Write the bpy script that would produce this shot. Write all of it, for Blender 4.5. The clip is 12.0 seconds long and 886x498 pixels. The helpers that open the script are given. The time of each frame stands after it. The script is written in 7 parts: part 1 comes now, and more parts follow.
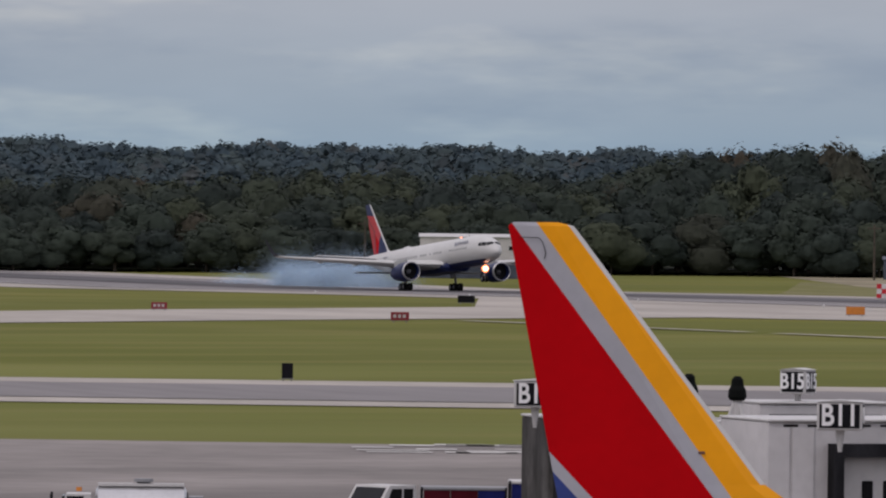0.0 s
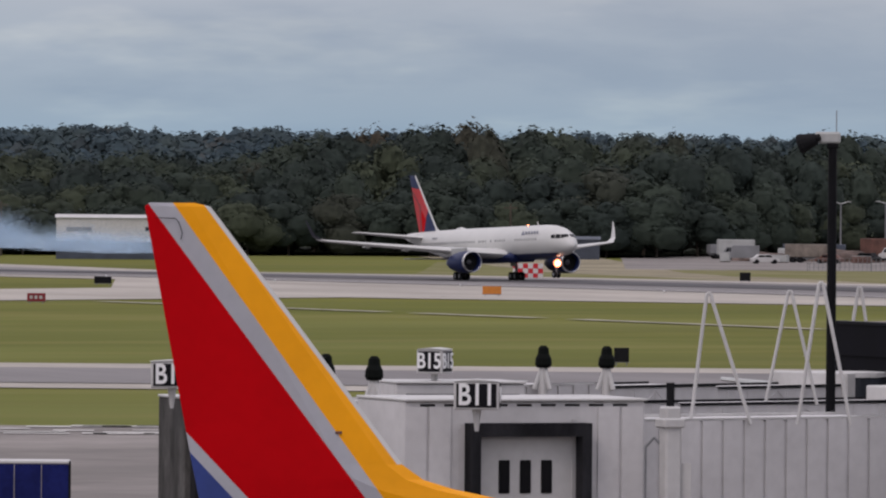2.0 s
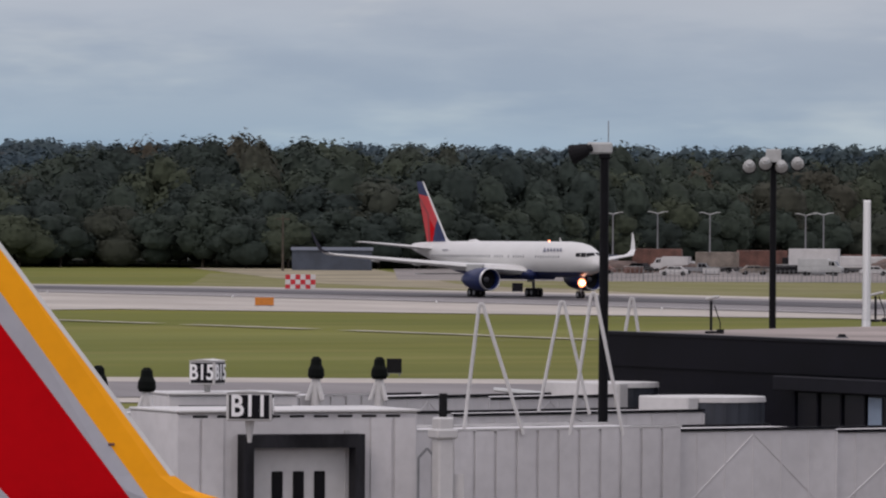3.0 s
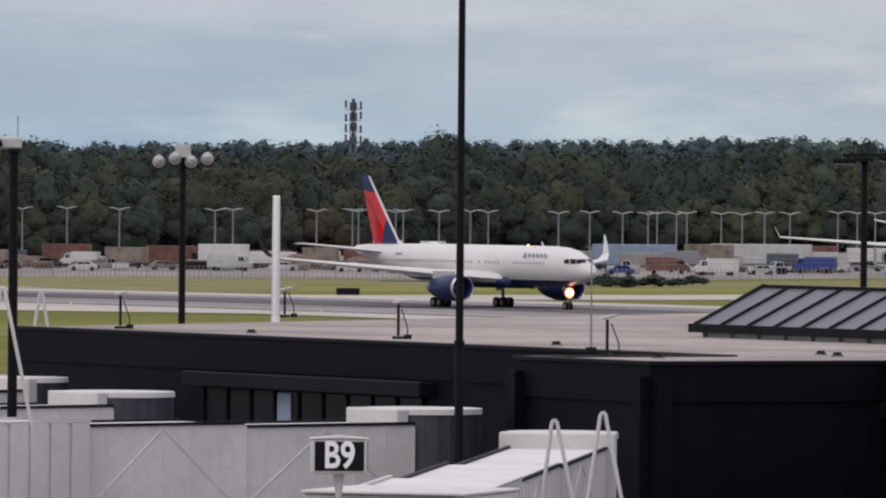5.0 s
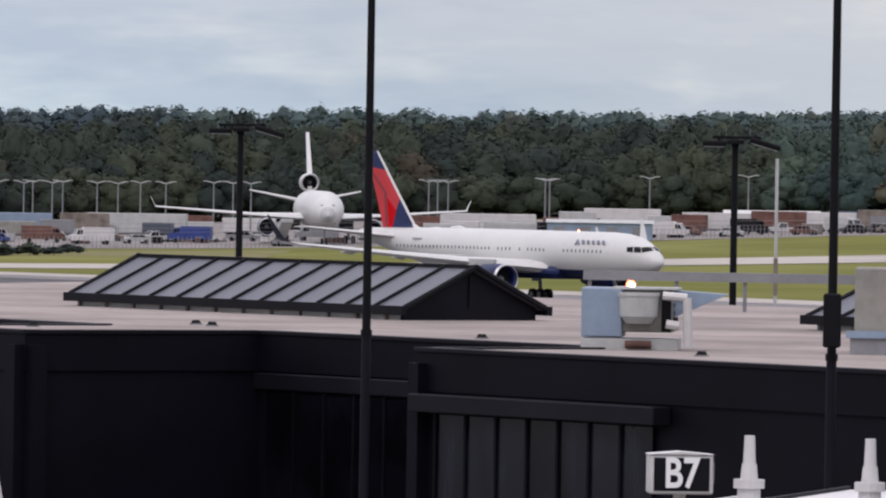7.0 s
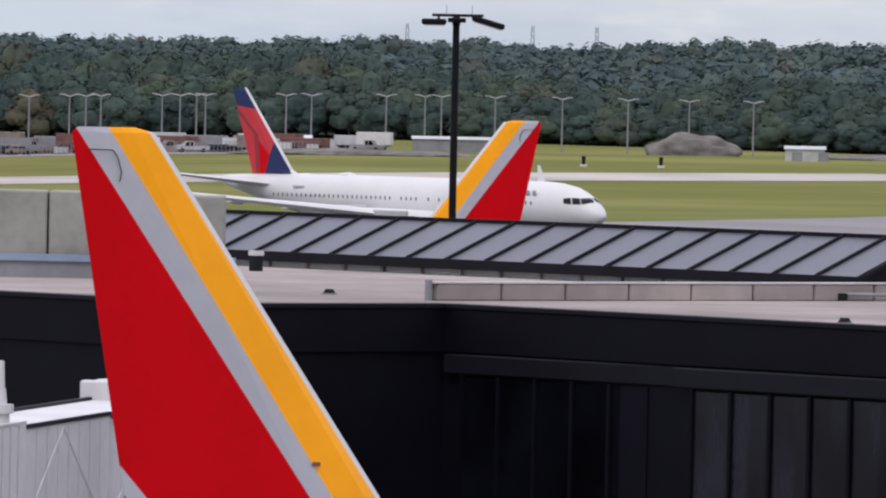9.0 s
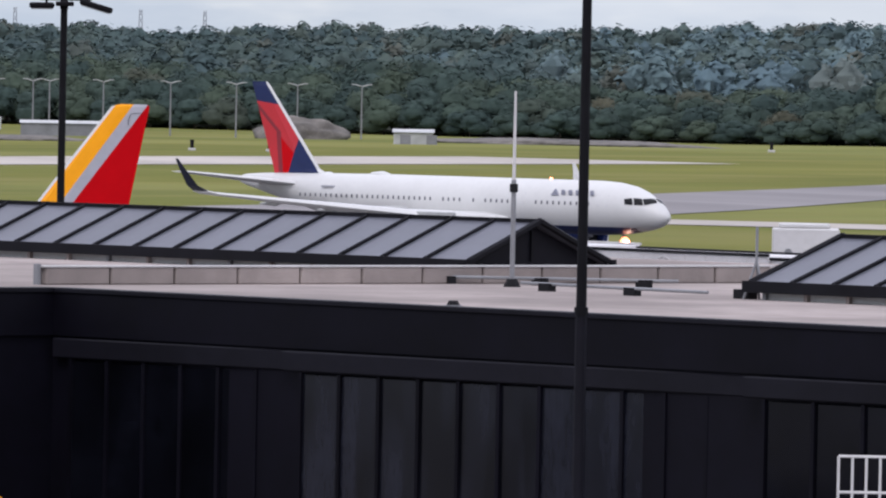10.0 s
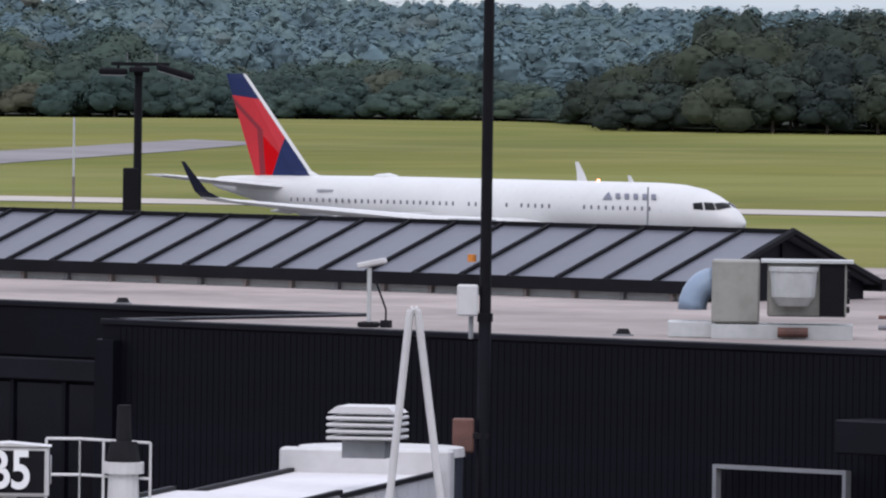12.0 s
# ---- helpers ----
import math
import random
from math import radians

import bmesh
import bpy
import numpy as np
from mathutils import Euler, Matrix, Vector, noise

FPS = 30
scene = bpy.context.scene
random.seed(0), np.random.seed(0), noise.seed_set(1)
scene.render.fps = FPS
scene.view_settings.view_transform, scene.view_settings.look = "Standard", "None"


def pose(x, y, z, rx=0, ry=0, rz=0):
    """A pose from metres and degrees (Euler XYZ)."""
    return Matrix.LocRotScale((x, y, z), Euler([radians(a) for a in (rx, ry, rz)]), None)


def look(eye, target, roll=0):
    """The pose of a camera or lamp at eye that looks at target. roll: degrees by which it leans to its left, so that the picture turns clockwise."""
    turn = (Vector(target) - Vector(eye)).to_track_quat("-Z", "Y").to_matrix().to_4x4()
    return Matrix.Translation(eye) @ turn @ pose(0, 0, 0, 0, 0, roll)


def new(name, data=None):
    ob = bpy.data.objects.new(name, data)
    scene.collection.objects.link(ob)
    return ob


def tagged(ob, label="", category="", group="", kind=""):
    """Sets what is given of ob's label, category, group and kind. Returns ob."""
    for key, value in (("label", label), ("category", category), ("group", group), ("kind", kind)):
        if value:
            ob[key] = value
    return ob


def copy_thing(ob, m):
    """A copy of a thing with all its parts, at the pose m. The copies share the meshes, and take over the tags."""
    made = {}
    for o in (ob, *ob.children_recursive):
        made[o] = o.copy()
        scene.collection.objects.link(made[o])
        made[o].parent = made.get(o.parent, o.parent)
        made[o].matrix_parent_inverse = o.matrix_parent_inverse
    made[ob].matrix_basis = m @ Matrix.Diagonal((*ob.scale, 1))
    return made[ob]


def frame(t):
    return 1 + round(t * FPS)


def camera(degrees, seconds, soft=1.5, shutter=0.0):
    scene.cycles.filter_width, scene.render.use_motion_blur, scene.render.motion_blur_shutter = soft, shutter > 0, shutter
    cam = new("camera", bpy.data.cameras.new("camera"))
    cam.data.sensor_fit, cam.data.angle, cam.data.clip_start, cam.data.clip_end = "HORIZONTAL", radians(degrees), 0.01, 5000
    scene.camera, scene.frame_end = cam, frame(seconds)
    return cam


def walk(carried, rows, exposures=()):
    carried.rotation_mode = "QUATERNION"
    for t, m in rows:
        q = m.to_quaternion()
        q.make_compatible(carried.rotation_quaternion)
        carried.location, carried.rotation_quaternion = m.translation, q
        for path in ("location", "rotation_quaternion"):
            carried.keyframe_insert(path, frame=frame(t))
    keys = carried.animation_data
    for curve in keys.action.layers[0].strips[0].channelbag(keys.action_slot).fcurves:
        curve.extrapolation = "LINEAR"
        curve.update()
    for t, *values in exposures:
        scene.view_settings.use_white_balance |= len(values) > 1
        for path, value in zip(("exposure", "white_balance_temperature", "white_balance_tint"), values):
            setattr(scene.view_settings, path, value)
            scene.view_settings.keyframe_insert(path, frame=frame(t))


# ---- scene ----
# Telephoto pan from a terminal gallery: a landing airliner seen past parked tails and a concourse roof.
# World: +X is the landing direction of the runway, +Y points away from the gallery, the eye is over the origin.
EYE = 13.3
cam = camera(5.93, 12.0, soft=2.2)
PAN = (  # seconds, azimuth from +Y, tilt, roll
    (0.0, -67.297, -0.441, 0.65), (0.5, -66.698, -0.516, 0.56), (1.0, -66.084, -0.580, 0.53), (1.5, -65.475, -0.580, 0.52),
    (2.0, -64.861, -0.549, 0.49), (2.5, -64.166, -0.493, 0.49), (2.7, -63.849, -0.476, 0.43), (4.3, -60.805, -0.488, 0.44),
    (4.5, -60.397, -0.486, 0.47), (5.0, -59.382, -0.467, 0.49), (5.5, -58.349, -0.479, 0.55), (6.0, -57.328, -0.528, 0.64),
    (6.5, -56.362, -0.594, 0.77), (6.7, -55.942, -0.611, 0.85), (8.3, -51.238, -0.793, 1.07), (8.5, -50.669, -0.875, 1.11),
    (9.0, -49.360, -1.037, 1.22), (9.5, -48.095, -1.107, 1.16), (10.0, -46.737, -1.095, 1.11), (10.5, -45.232, -1.061, 1.04),
    (11.0, -43.615, -1.068, 0.93), (11.5, -42.001, -1.126, 0.88), (12.0, -40.350, -1.196, 0.77))
walk(cam, [(t, pose(0, 0, EYE, 90 + tilt, 0, -az) @ pose(0, 0, 0, 0, 0, roll)) for t, az, tilt, roll in PAN],
     exposures=((0.0, -0.26, 6720, 21), (2.7, -0.06, 6720, 21), (4.5, -0.02, 6750, 19), (5.5, 0.31, 6750, 19), (6.5, 0.33, 6650, 20), (8.5, 0.29, 6440, 21), (9.0, 0.47, 6360, 20), (9.5, 0.55, 6260, 20), (10.5, 0.48, 6200, 19), (12.0, 0.50, 6140, 18)))

# ---- light: high overcast, a veiled sun over the gallery's shoulder ----
SUN_AZ, SUN_EL = 150.0, 48.0   # degrees, azimuth from +Y towards +X
world = bpy.data.worlds.new("sky")
scene.world = world
world.use_nodes = True
wn, wl = world.node_tree.nodes, world.node_tree.links
wn.clear()


def wnode(kind, **kw):
    n = wn.new(kind)
    for k, v in kw.items():
        if k == "blend_type":
            n.blend_type = v
        elif k == "data_type":
            n.data_type = v
        elif k == "operation":
            n.operation = v
    return n


sky = wn.new("ShaderNodeTexSky")
sky.sky_type, sky.sun_disc = "NISHITA", False
sky.sun_elevation, sky.sun_rotation = radians(SUN_EL), radians(SUN_AZ)
sky.air_density, sky.dust_density = 1.0, 2.0
skys = wn.new("ShaderNodeVectorMath"); skys.operation = "SCALE"; skys.inputs["Scale"].default_value = 0.09
wl.new(sky.outputs[0], skys.inputs[0])
geo = wn.new("ShaderNodeTexCoord")
sep = wn.new("ShaderNodeSeparateXYZ"); wl.new(geo.outputs["Generated"], sep.inputs[0])
# cloud deck: brighter towards the zenith, broken into long flat bands near the horizon
ramp = wn.new("ShaderNodeValToRGB")
ramp.color_ramp.elements[0].position, ramp.color_ramp.elements[0].color = 0.0, (0.29, 0.465, 0.60, 1)
ramp.color_ramp.elements[1].position, ramp.color_ramp.elements[1].color = 1.0, (1.15, 1.2, 1.28, 1)
for p_, c_ in ((0.009, (0.365, 0.50, 0.60, 1)), (0.03, (0.46, 0.525, 0.59, 1)), (0.25, (0.75, 0.80, 0.88, 1))):
    e_ = ramp.color_ramp.elements.new(p_); e_.color = c_
wl.new(sep.outputs["Z"], ramp.inputs[0])
stretch = wn.new("ShaderNodeMapping"); stretch.inputs["Scale"].default_value = (1, 1, 4.6)
wl.new(geo.outputs["Generated"], stretch.inputs[0])


def sky_noise(scale, detail, low, high):
    n = wn.new("ShaderNodeTexNoise"); n.inputs["Scale"].default_value = scale; n.inputs["Detail"].default_value = detail
    n.inputs["Roughness"].default_value = 0.55
    wl.new(stretch.outputs[0], n.inputs["Vector"])
    m = wn.new("ShaderNodeMapRange"); m.interpolation_type = "SMOOTHSTEP"
    m.inputs["From Min"].default_value, m.inputs["From Max"].default_value = low, high
    wl.new(n.outputs["Fac"], m.inputs[0])
    return m.outputs[0]


def sky_mix(fac, a, b, kind="MIX"):
    m = wn.new("ShaderNodeMix"); m.data_type = "RGBA"; m.blend_type = kind
    if isinstance(fac, float):
        m.inputs[0].default_value = fac
    else:
        wl.new(fac, m.inputs[0])
    for socket, value in ((m.inputs[6], a), (m.inputs[7], b)):
        if isinstance(value, tuple):
            socket.default_value = value
        else:
            wl.new(value, socket)
    return m.outputs[2]


# the cloud is paler and thinner towards the landing direction
east = wn.new("ShaderNodeMapRange"); east.interpolation_type = "SMOOTHSTEP"
east.inputs["From Min"].default_value, east.inputs["From Max"].default_value, east.inputs["To Max"].default_value = -0.91, -0.74, 0.75
wl.new(sep.outputs["X"], east.inputs[0])
low = wn.new("ShaderNodeMapRange"); low.interpolation_type = "SMOOTHSTEP"
low.inputs["From Min"].default_value, low.inputs["From Max"].default_value, low.inputs["To Min"].default_value, low.inputs["To Max"].default_value = 0.02, 0.10, 1.0, 0.0
wl.new(sep.outputs["Z"], low.inputs[0])
both_ = wn.new("ShaderNodeMath"); both_.operation = "MULTIPLY"
wl.new(east.outputs[0], both_.inputs[0]); wl.new(low.outputs[0], both_.inputs[1])
pale = sky_mix(both_.outputs[0], ramp.outputs[0], (0.52, 0.555, 0.55, 1))
deck = sky_mix(sky_noise(14.0, 5, 0.40, 0.68), pale, (1.12, 1.10, 1.08, 1), "MULTIPLY")
gray = sky_mix(sky_noise(24.0, 6, 0.44, 0.66), deck, (0.86, 0.89, 0.93, 1), "MULTIPLY")
lit = sky_mix(sky_noise(30.0, 4, 0.50, 0.76), gray, (1.34, 1.25, 1.13, 1), "MULTIPLY")
deck_sky = sky_mix(0.86, skys.outputs[0], lit)
bg = wn.new("ShaderNodeBackground"); wl.new(deck_sky, bg.inputs[0]); bg.inputs[1].default_value = 1.0
wo = wn.new("ShaderNodeOutputWorld"); wl.new(bg.outputs[0], wo.inputs[0])

sun = bpy.data.lights.new("sun", "SUN")
sun.energy, sun.angle, sun.color = 0.62, radians(20), (1.0, 0.95, 0.88)
sun_ob = new("sun", sun)
sx, sy = math.sin(radians(SUN_AZ)), math.cos(radians(SUN_AZ))
sun_ob.matrix_world = look((sx * 50, sy * 50, 50 * math.tan(radians(SUN_EL))), (0, 0, 0))
scene.view_settings.exposure = 0.0


# ---- materials ----
def mat(name, color, rough=0.6, metal=0.0, vary=0.12, scale=0.6, bump=0.0, bump_scale=8.0, second=None, stain=0.0, stretch_to=(1, 1, 1),
        emit=None, spec=0.5, rand=0.0):
    """Principled surface with coarse and fine colour variation, stains and a fine relief, in metres."""
    m = bpy.data.materials.new(name)
    m.use_nodes = True
    nt = m.node_tree
    nd, lk = nt.nodes, nt.links
    p = nd["Principled BSDF"]
    p.inputs["Roughness"].default_value, p.inputs["Metallic"].default_value = rough, metal
    p.inputs["Specular IOR Level"].default_value = spec
    if emit:
        p.inputs["Emission Color"].default_value, p.inputs["Emission Strength"].default_value = (*emit[0], 1), emit[1]
    co = nd.new("ShaderNodeTexCoord")
    mp = nd.new("ShaderNodeMapping"); mp.inputs["Scale"].default_value = stretch_to
    lk.new(co.outputs["Object"], mp.inputs[0])

    def tex(s, detail=4):
        n = nd.new("ShaderNodeTexNoise"); n.inputs["Scale"].default_value = s; n.inputs["Detail"].default_value = detail
        lk.new(mp.outputs[0], n.inputs["Vector"])
        return n.outputs["Fac"]

    def ranged(src, a, b, lo, hi):
        r = nd.new("ShaderNodeMapRange")
        for k, v in zip(("From Min", "From Max", "To Min", "To Max"), (a, b, lo, hi)):
            r.inputs[k].default_value = v
        lk.new(src, r.inputs[0])
        return r.outputs[0]

    def mixed(fac, a, b, kind="MIX"):
        n = nd.new("ShaderNodeMix"); n.data_type = "RGBA"; n.blend_type = kind
        if isinstance(fac, float):
            n.inputs[0].default_value = fac
        else:
            lk.new(fac, n.inputs[0])
        for s, v in ((n.inputs[6], a), (n.inputs[7], b)):
            if isinstance(v, tuple):
                s.default_value = (*v, 1)
            else:
                lk.new(v, s)
        return n.outputs[2]

    other = second or tuple(c * (1 - 2 * vary) for c in color)
    col = mixed(ranged(tex(scale), 0.35, 0.65, 0, 1), color, other)
    fine = tuple([1 - vary] * 3)
    col = mixed(ranged(tex(scale * 9, 5), 0.4, 0.7, 0, 1), col, fine, "MULTIPLY")
    if stain:
        col = mixed(ranged(tex(scale * 0.37, 6), 0.52, 0.72, 0, stain), col, tuple(c * 0.45 for c in color))
    if rand:
        oi = nd.new("ShaderNodeObjectInfo")
        gray_ = nd.new("ShaderNodeCombineColor")
        v = ranged(oi.outputs["Random"], 0, 1, 1 - rand, 1)
        for k in range(3):
            lk.new(v, gray_.inputs[k])
        col = mixed(1.0, col, gray_.outputs[0], "MULTIPLY")
    lk.new(col, p.inputs["Base Color"])
    if bump:
        b = nd.new("ShaderNodeBump"); b.inputs["Strength"].default_value = bump; b.inputs["Distance"].default_value = 0.05
        lk.new(tex(bump_scale, 6), b.inputs["Height"]); lk.new(b.outputs[0], p.inputs["Normal"])
    return m


M = {}
M["grass"] = mat("mown_grass", (0.160, 0.160, 0.040), 0.95, vary=0.12, scale=0.012, second=(0.126, 0.134, 0.034), bump=0.6, bump_scale=1.2, stain=0.2, spec=0.03, stretch_to=(1, .4, 1))


def mown_bands(m):
    """Long mowing bands along the runway, dry straw-coloured streaks and wide greener drifts over the grass."""
    nd, lk = m.node_tree.nodes, m.node_tree.links
    p = nd["Principled BSDF"]
    col = p.inputs["Base Color"].links[0].from_socket
    co = nd.new("ShaderNodeTexCoord")
    for scale, stretch_, lo, hi, most, tone in ((1.0, (.0035, .024, 1), .48, .70, .40, (0.222, 0.204, 0.080)), (1.0, (.0025, .014, 1), .44, .64, .55, (0.106, 0.126, 0.031)), (1.0, (.011, .0032, 1), .46, .66, .60, (0.208, 0.215, 0.074)), (1.0, (.02, .006, 1), .50, .68, .45, (0.114, 0.124, 0.038)), (1.0, (.09, .022, 1), .47, .68, .45, (0.195, 0.176, 0.065))):
        mp = nd.new("ShaderNodeMapping"); mp.inputs["Scale"].default_value = stretch_
        lk.new(co.outputs["Object"], mp.inputs[0])
        n = nd.new("ShaderNodeTexNoise"); n.inputs["Scale"].default_value = scale; n.inputs["Detail"].default_value = 4
        lk.new(mp.outputs[0], n.inputs["Vector"])
        r = nd.new("ShaderNodeMapRange"); r.interpolation_type = "SMOOTHSTEP"
        for k, v in zip(("From Min", "From Max", "To Max"), (lo, hi, most)):
            r.inputs[k].default_value = v
        lk.new(n.outputs["Fac"], r.inputs[0])
        x = nd.new("ShaderNodeMix"); x.data_type = "RGBA"
        lk.new(r.outputs[0], x.inputs[0]); lk.new(col, x.inputs[6]); x.inputs[7].default_value = (*tone, 1)
        col = x.outputs[2]
    lk.new(col, p.inputs["Base Color"])


mown_bands(M["grass"])
M["concrete"] = mat("pale_concrete", (0.45, 0.412, 0.367), 0.9, vary=0.12, scale=0.02, stain=0.3, spec=0.2, stretch_to=(1, 3, 1))
M["asphalt"] = mat("runway_asphalt", (0.24, 0.225, 0.225), 0.9, vary=0.12, scale=0.015, stain=0.35, spec=0.2, stretch_to=(0.4, 3, 1))
M["rubber"] = mat("tyre_marked_asphalt", (0.11, 0.105, 0.11), 0.9, vary=0.2, scale=0.03, spec=0.2, stretch_to=(0.3, 3, 1))
M["apron"] = mat("apron_concrete", (0.285, 0.257, 0.240), 0.9, vary=0.2, scale=0.07, stain=0.6, spec=0.25, stretch_to=(1, .6, 1))
M["dirt"] = mat("pale_dirt", (0.33, 0.29, 0.20), 0.95, vary=0.2, scale=0.05, spec=0.1)
M["white_line"] = mat("white_marking", (0.62, 0.60, 0.57), 0.8, vary=0.15, scale=0.3)
M["roof"] = mat("gravel_roof_membrane", (0.372, 0.322, 0.298), 0.95, vary=0.18, scale=0.16, stain=0.5, bump=0.3, bump_scale=6, spec=0.15)
M["clad"] = mat("black_metal_cladding", (0.0041, 0.0038, 0.0080), 0.6, vary=0.25, scale=0.25, spec=0.10)
M["band"] = mat("dark_fascia_band", (0.0086, 0.0084, 0.0132), 0.55, vary=0.2, scale=0.3, spec=0.12)
M["glass"] = mat("dark_tinted_glazing", (0.005, 0.0055, 0.009), 0.15, vary=0.35, scale=0.4, spec=0.22)
M["glass_pale"] = mat("curtained_glazing", (0.014, 0.0155, 0.024), 0.25, vary=0.4, scale=0.7, spec=0.28, stretch_to=(2, 2, .4))
M["seam"] = mat("gray_standing_seam_metal", (0.105, 0.11, 0.135), 0.42, metal=0.25, vary=0.06, scale=0.4, stain=0.12)
M["trim_black"] = mat("black_trim", (0.008, 0.008, 0.011), 0.6, vary=0.2, spec=0.12)
M["pole"] = mat("black_painted_steel", (0.006, 0.006, 0.008), 0.6, vary=0.2, scale=1.0, spec=0.12)
M["white"] = mat("white_painted_metal", (0.56, 0.55, 0.54), 0.5, vary=0.07, scale=0.5, stain=0.12)
M["white_panel"] = mat("white_corrugated_panel", (0.62, 0.605, 0.605), 0.55, vary=0.08, scale=0.35, stain=0.22)
M["aircraft_white"] = mat("gloss_white_aircraft_paint", (0.57, 0.57, 0.555), 0.4, vary=0.03, scale=0.3)
M["navy"] = mat("navy_paint", (0.010, 0.020, 0.085), 0.4, vary=0.1, spec=0.25)
M["winglet"] = mat("blackish_navy_paint", (0.007, 0.010, 0.026), 0.4, vary=0.1, spec=0.2)
M["blue"] = mat("blue_paint", (0.02, 0.045, 0.22), 0.4, vary=0.1)
M["red"] = mat("red_paint", (0.53, 0.003, 0.006), 0.5, vary=0.05, scale=0.4, spec=0.04)
M["dark_red"] = mat("dark_red_paint", (0.22, 0.008, 0.02), 0.36, vary=0.06)
M["bright_red"] = mat("bright_red_paint", (0.50, 0.012, 0.022), 0.36, vary=0.05)
M["yellow"] = mat("golden_yellow_paint", (0.92, 0.36, 0.002), 0.42, vary=0.04, scale=0.4, spec=0.2)
M["silver"] = mat("silver_gray_paint", (0.42, 0.42, 0.46), 0.4, metal=0.2, vary=0.04)
M["metal"] = mat("bare_metal", (0.55, 0.55, 0.56), 0.3, metal=0.9, vary=0.08)
M["gray"] = mat("gray_metal", (0.22, 0.225, 0.235), 0.5, vary=0.1, stain=0.2)
M["pale_gray"] = mat("pale_gray_metal", (0.45, 0.46, 0.45), 0.5, vary=0.1, stain=0.25)
M["blue_gray"] = mat("blue_gray_metal", (0.22, 0.29, 0.38), 0.45, vary=0.08, stain=0.15)
M["dark"] = mat("dark_rubber", (0.011, 0.011, 0.013), 0.8, vary=0.2, spec=0.2)
M["green_cover"] = mat("dark_green_cover", (0.005, 0.007, 0.006), 0.8, vary=0.2, spec=.1)
M["orange"] = mat("orange_paint", (0.60, 0.20, 0.02), 0.5, vary=0.12)
M["rust"] = mat("red_brown_metal", (0.17, 0.075, 0.055), 0.7, vary=0.25)
M["tan"] = mat("tan_metal", (0.25, 0.21, 0.175), 0.7, vary=0.25)
M["letter"] = mat("white_letter_paint", (0.80, 0.80, 0.80), 0.5, vary=0.03)
M["title"] = mat("slate_blue_lettering", (0.27, 0.28, 0.34), 0.5, vary=0.05)
M["cabin_glass"] = mat("cabin_glass", (0.17, 0.17, 0.19), 0.2, vary=0.1)
M["lamp_bloom"] = mat("warm_lamp_bloom", (1, 0.4, 0.2), 0.3, emit=((1.0, 0.28, 0.12), 3.0))
M["rough_grass"] = mat("rough_grass", (0.105, 0.125, 0.030), 0.95, vary=0.25, scale=0.03, second=(0.075, 0.088, 0.024), bump=0.5, bump_scale=.8, stain=.3, spec=.1)
# forest soil, with the shade under the trees put into its dark colour
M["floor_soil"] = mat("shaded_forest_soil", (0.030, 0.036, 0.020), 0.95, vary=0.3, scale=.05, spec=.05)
M["lamp"] = mat("landing_light", (1, 0.9, 0.75), 0.3, emit=((1.0, 0.70, 0.50), 14.0))
M["beacon"] = mat("red_beacon", (1, 0.25, 0.12), 0.3, emit=((1.0, 0.30, 0.14), 6.0))
M["smoke"] = mat("tyre_smoke", (0.60, 0.79, 0.97), 1.0, vary=0.02, spec=0.0)
_t = M["smoke"].node_tree
_mix, _tr = _t.nodes.new("ShaderNodeMixShader"), _t.nodes.new("ShaderNodeBsdfTransparent")
_mix.inputs[0].default_value = 0.19
_t.links.new(_tr.outputs[0], _mix.inputs[1]); _t.links.new(_t.nodes["Principled BSDF"].outputs[0], _mix.inputs[2])
_t.links.new(_mix.outputs[0], _t.nodes["Material Output"].inputs[0])
M["bark"] = mat("tree_bark", (0.10, 0.08, 0.06), 0.9, vary=0.3)


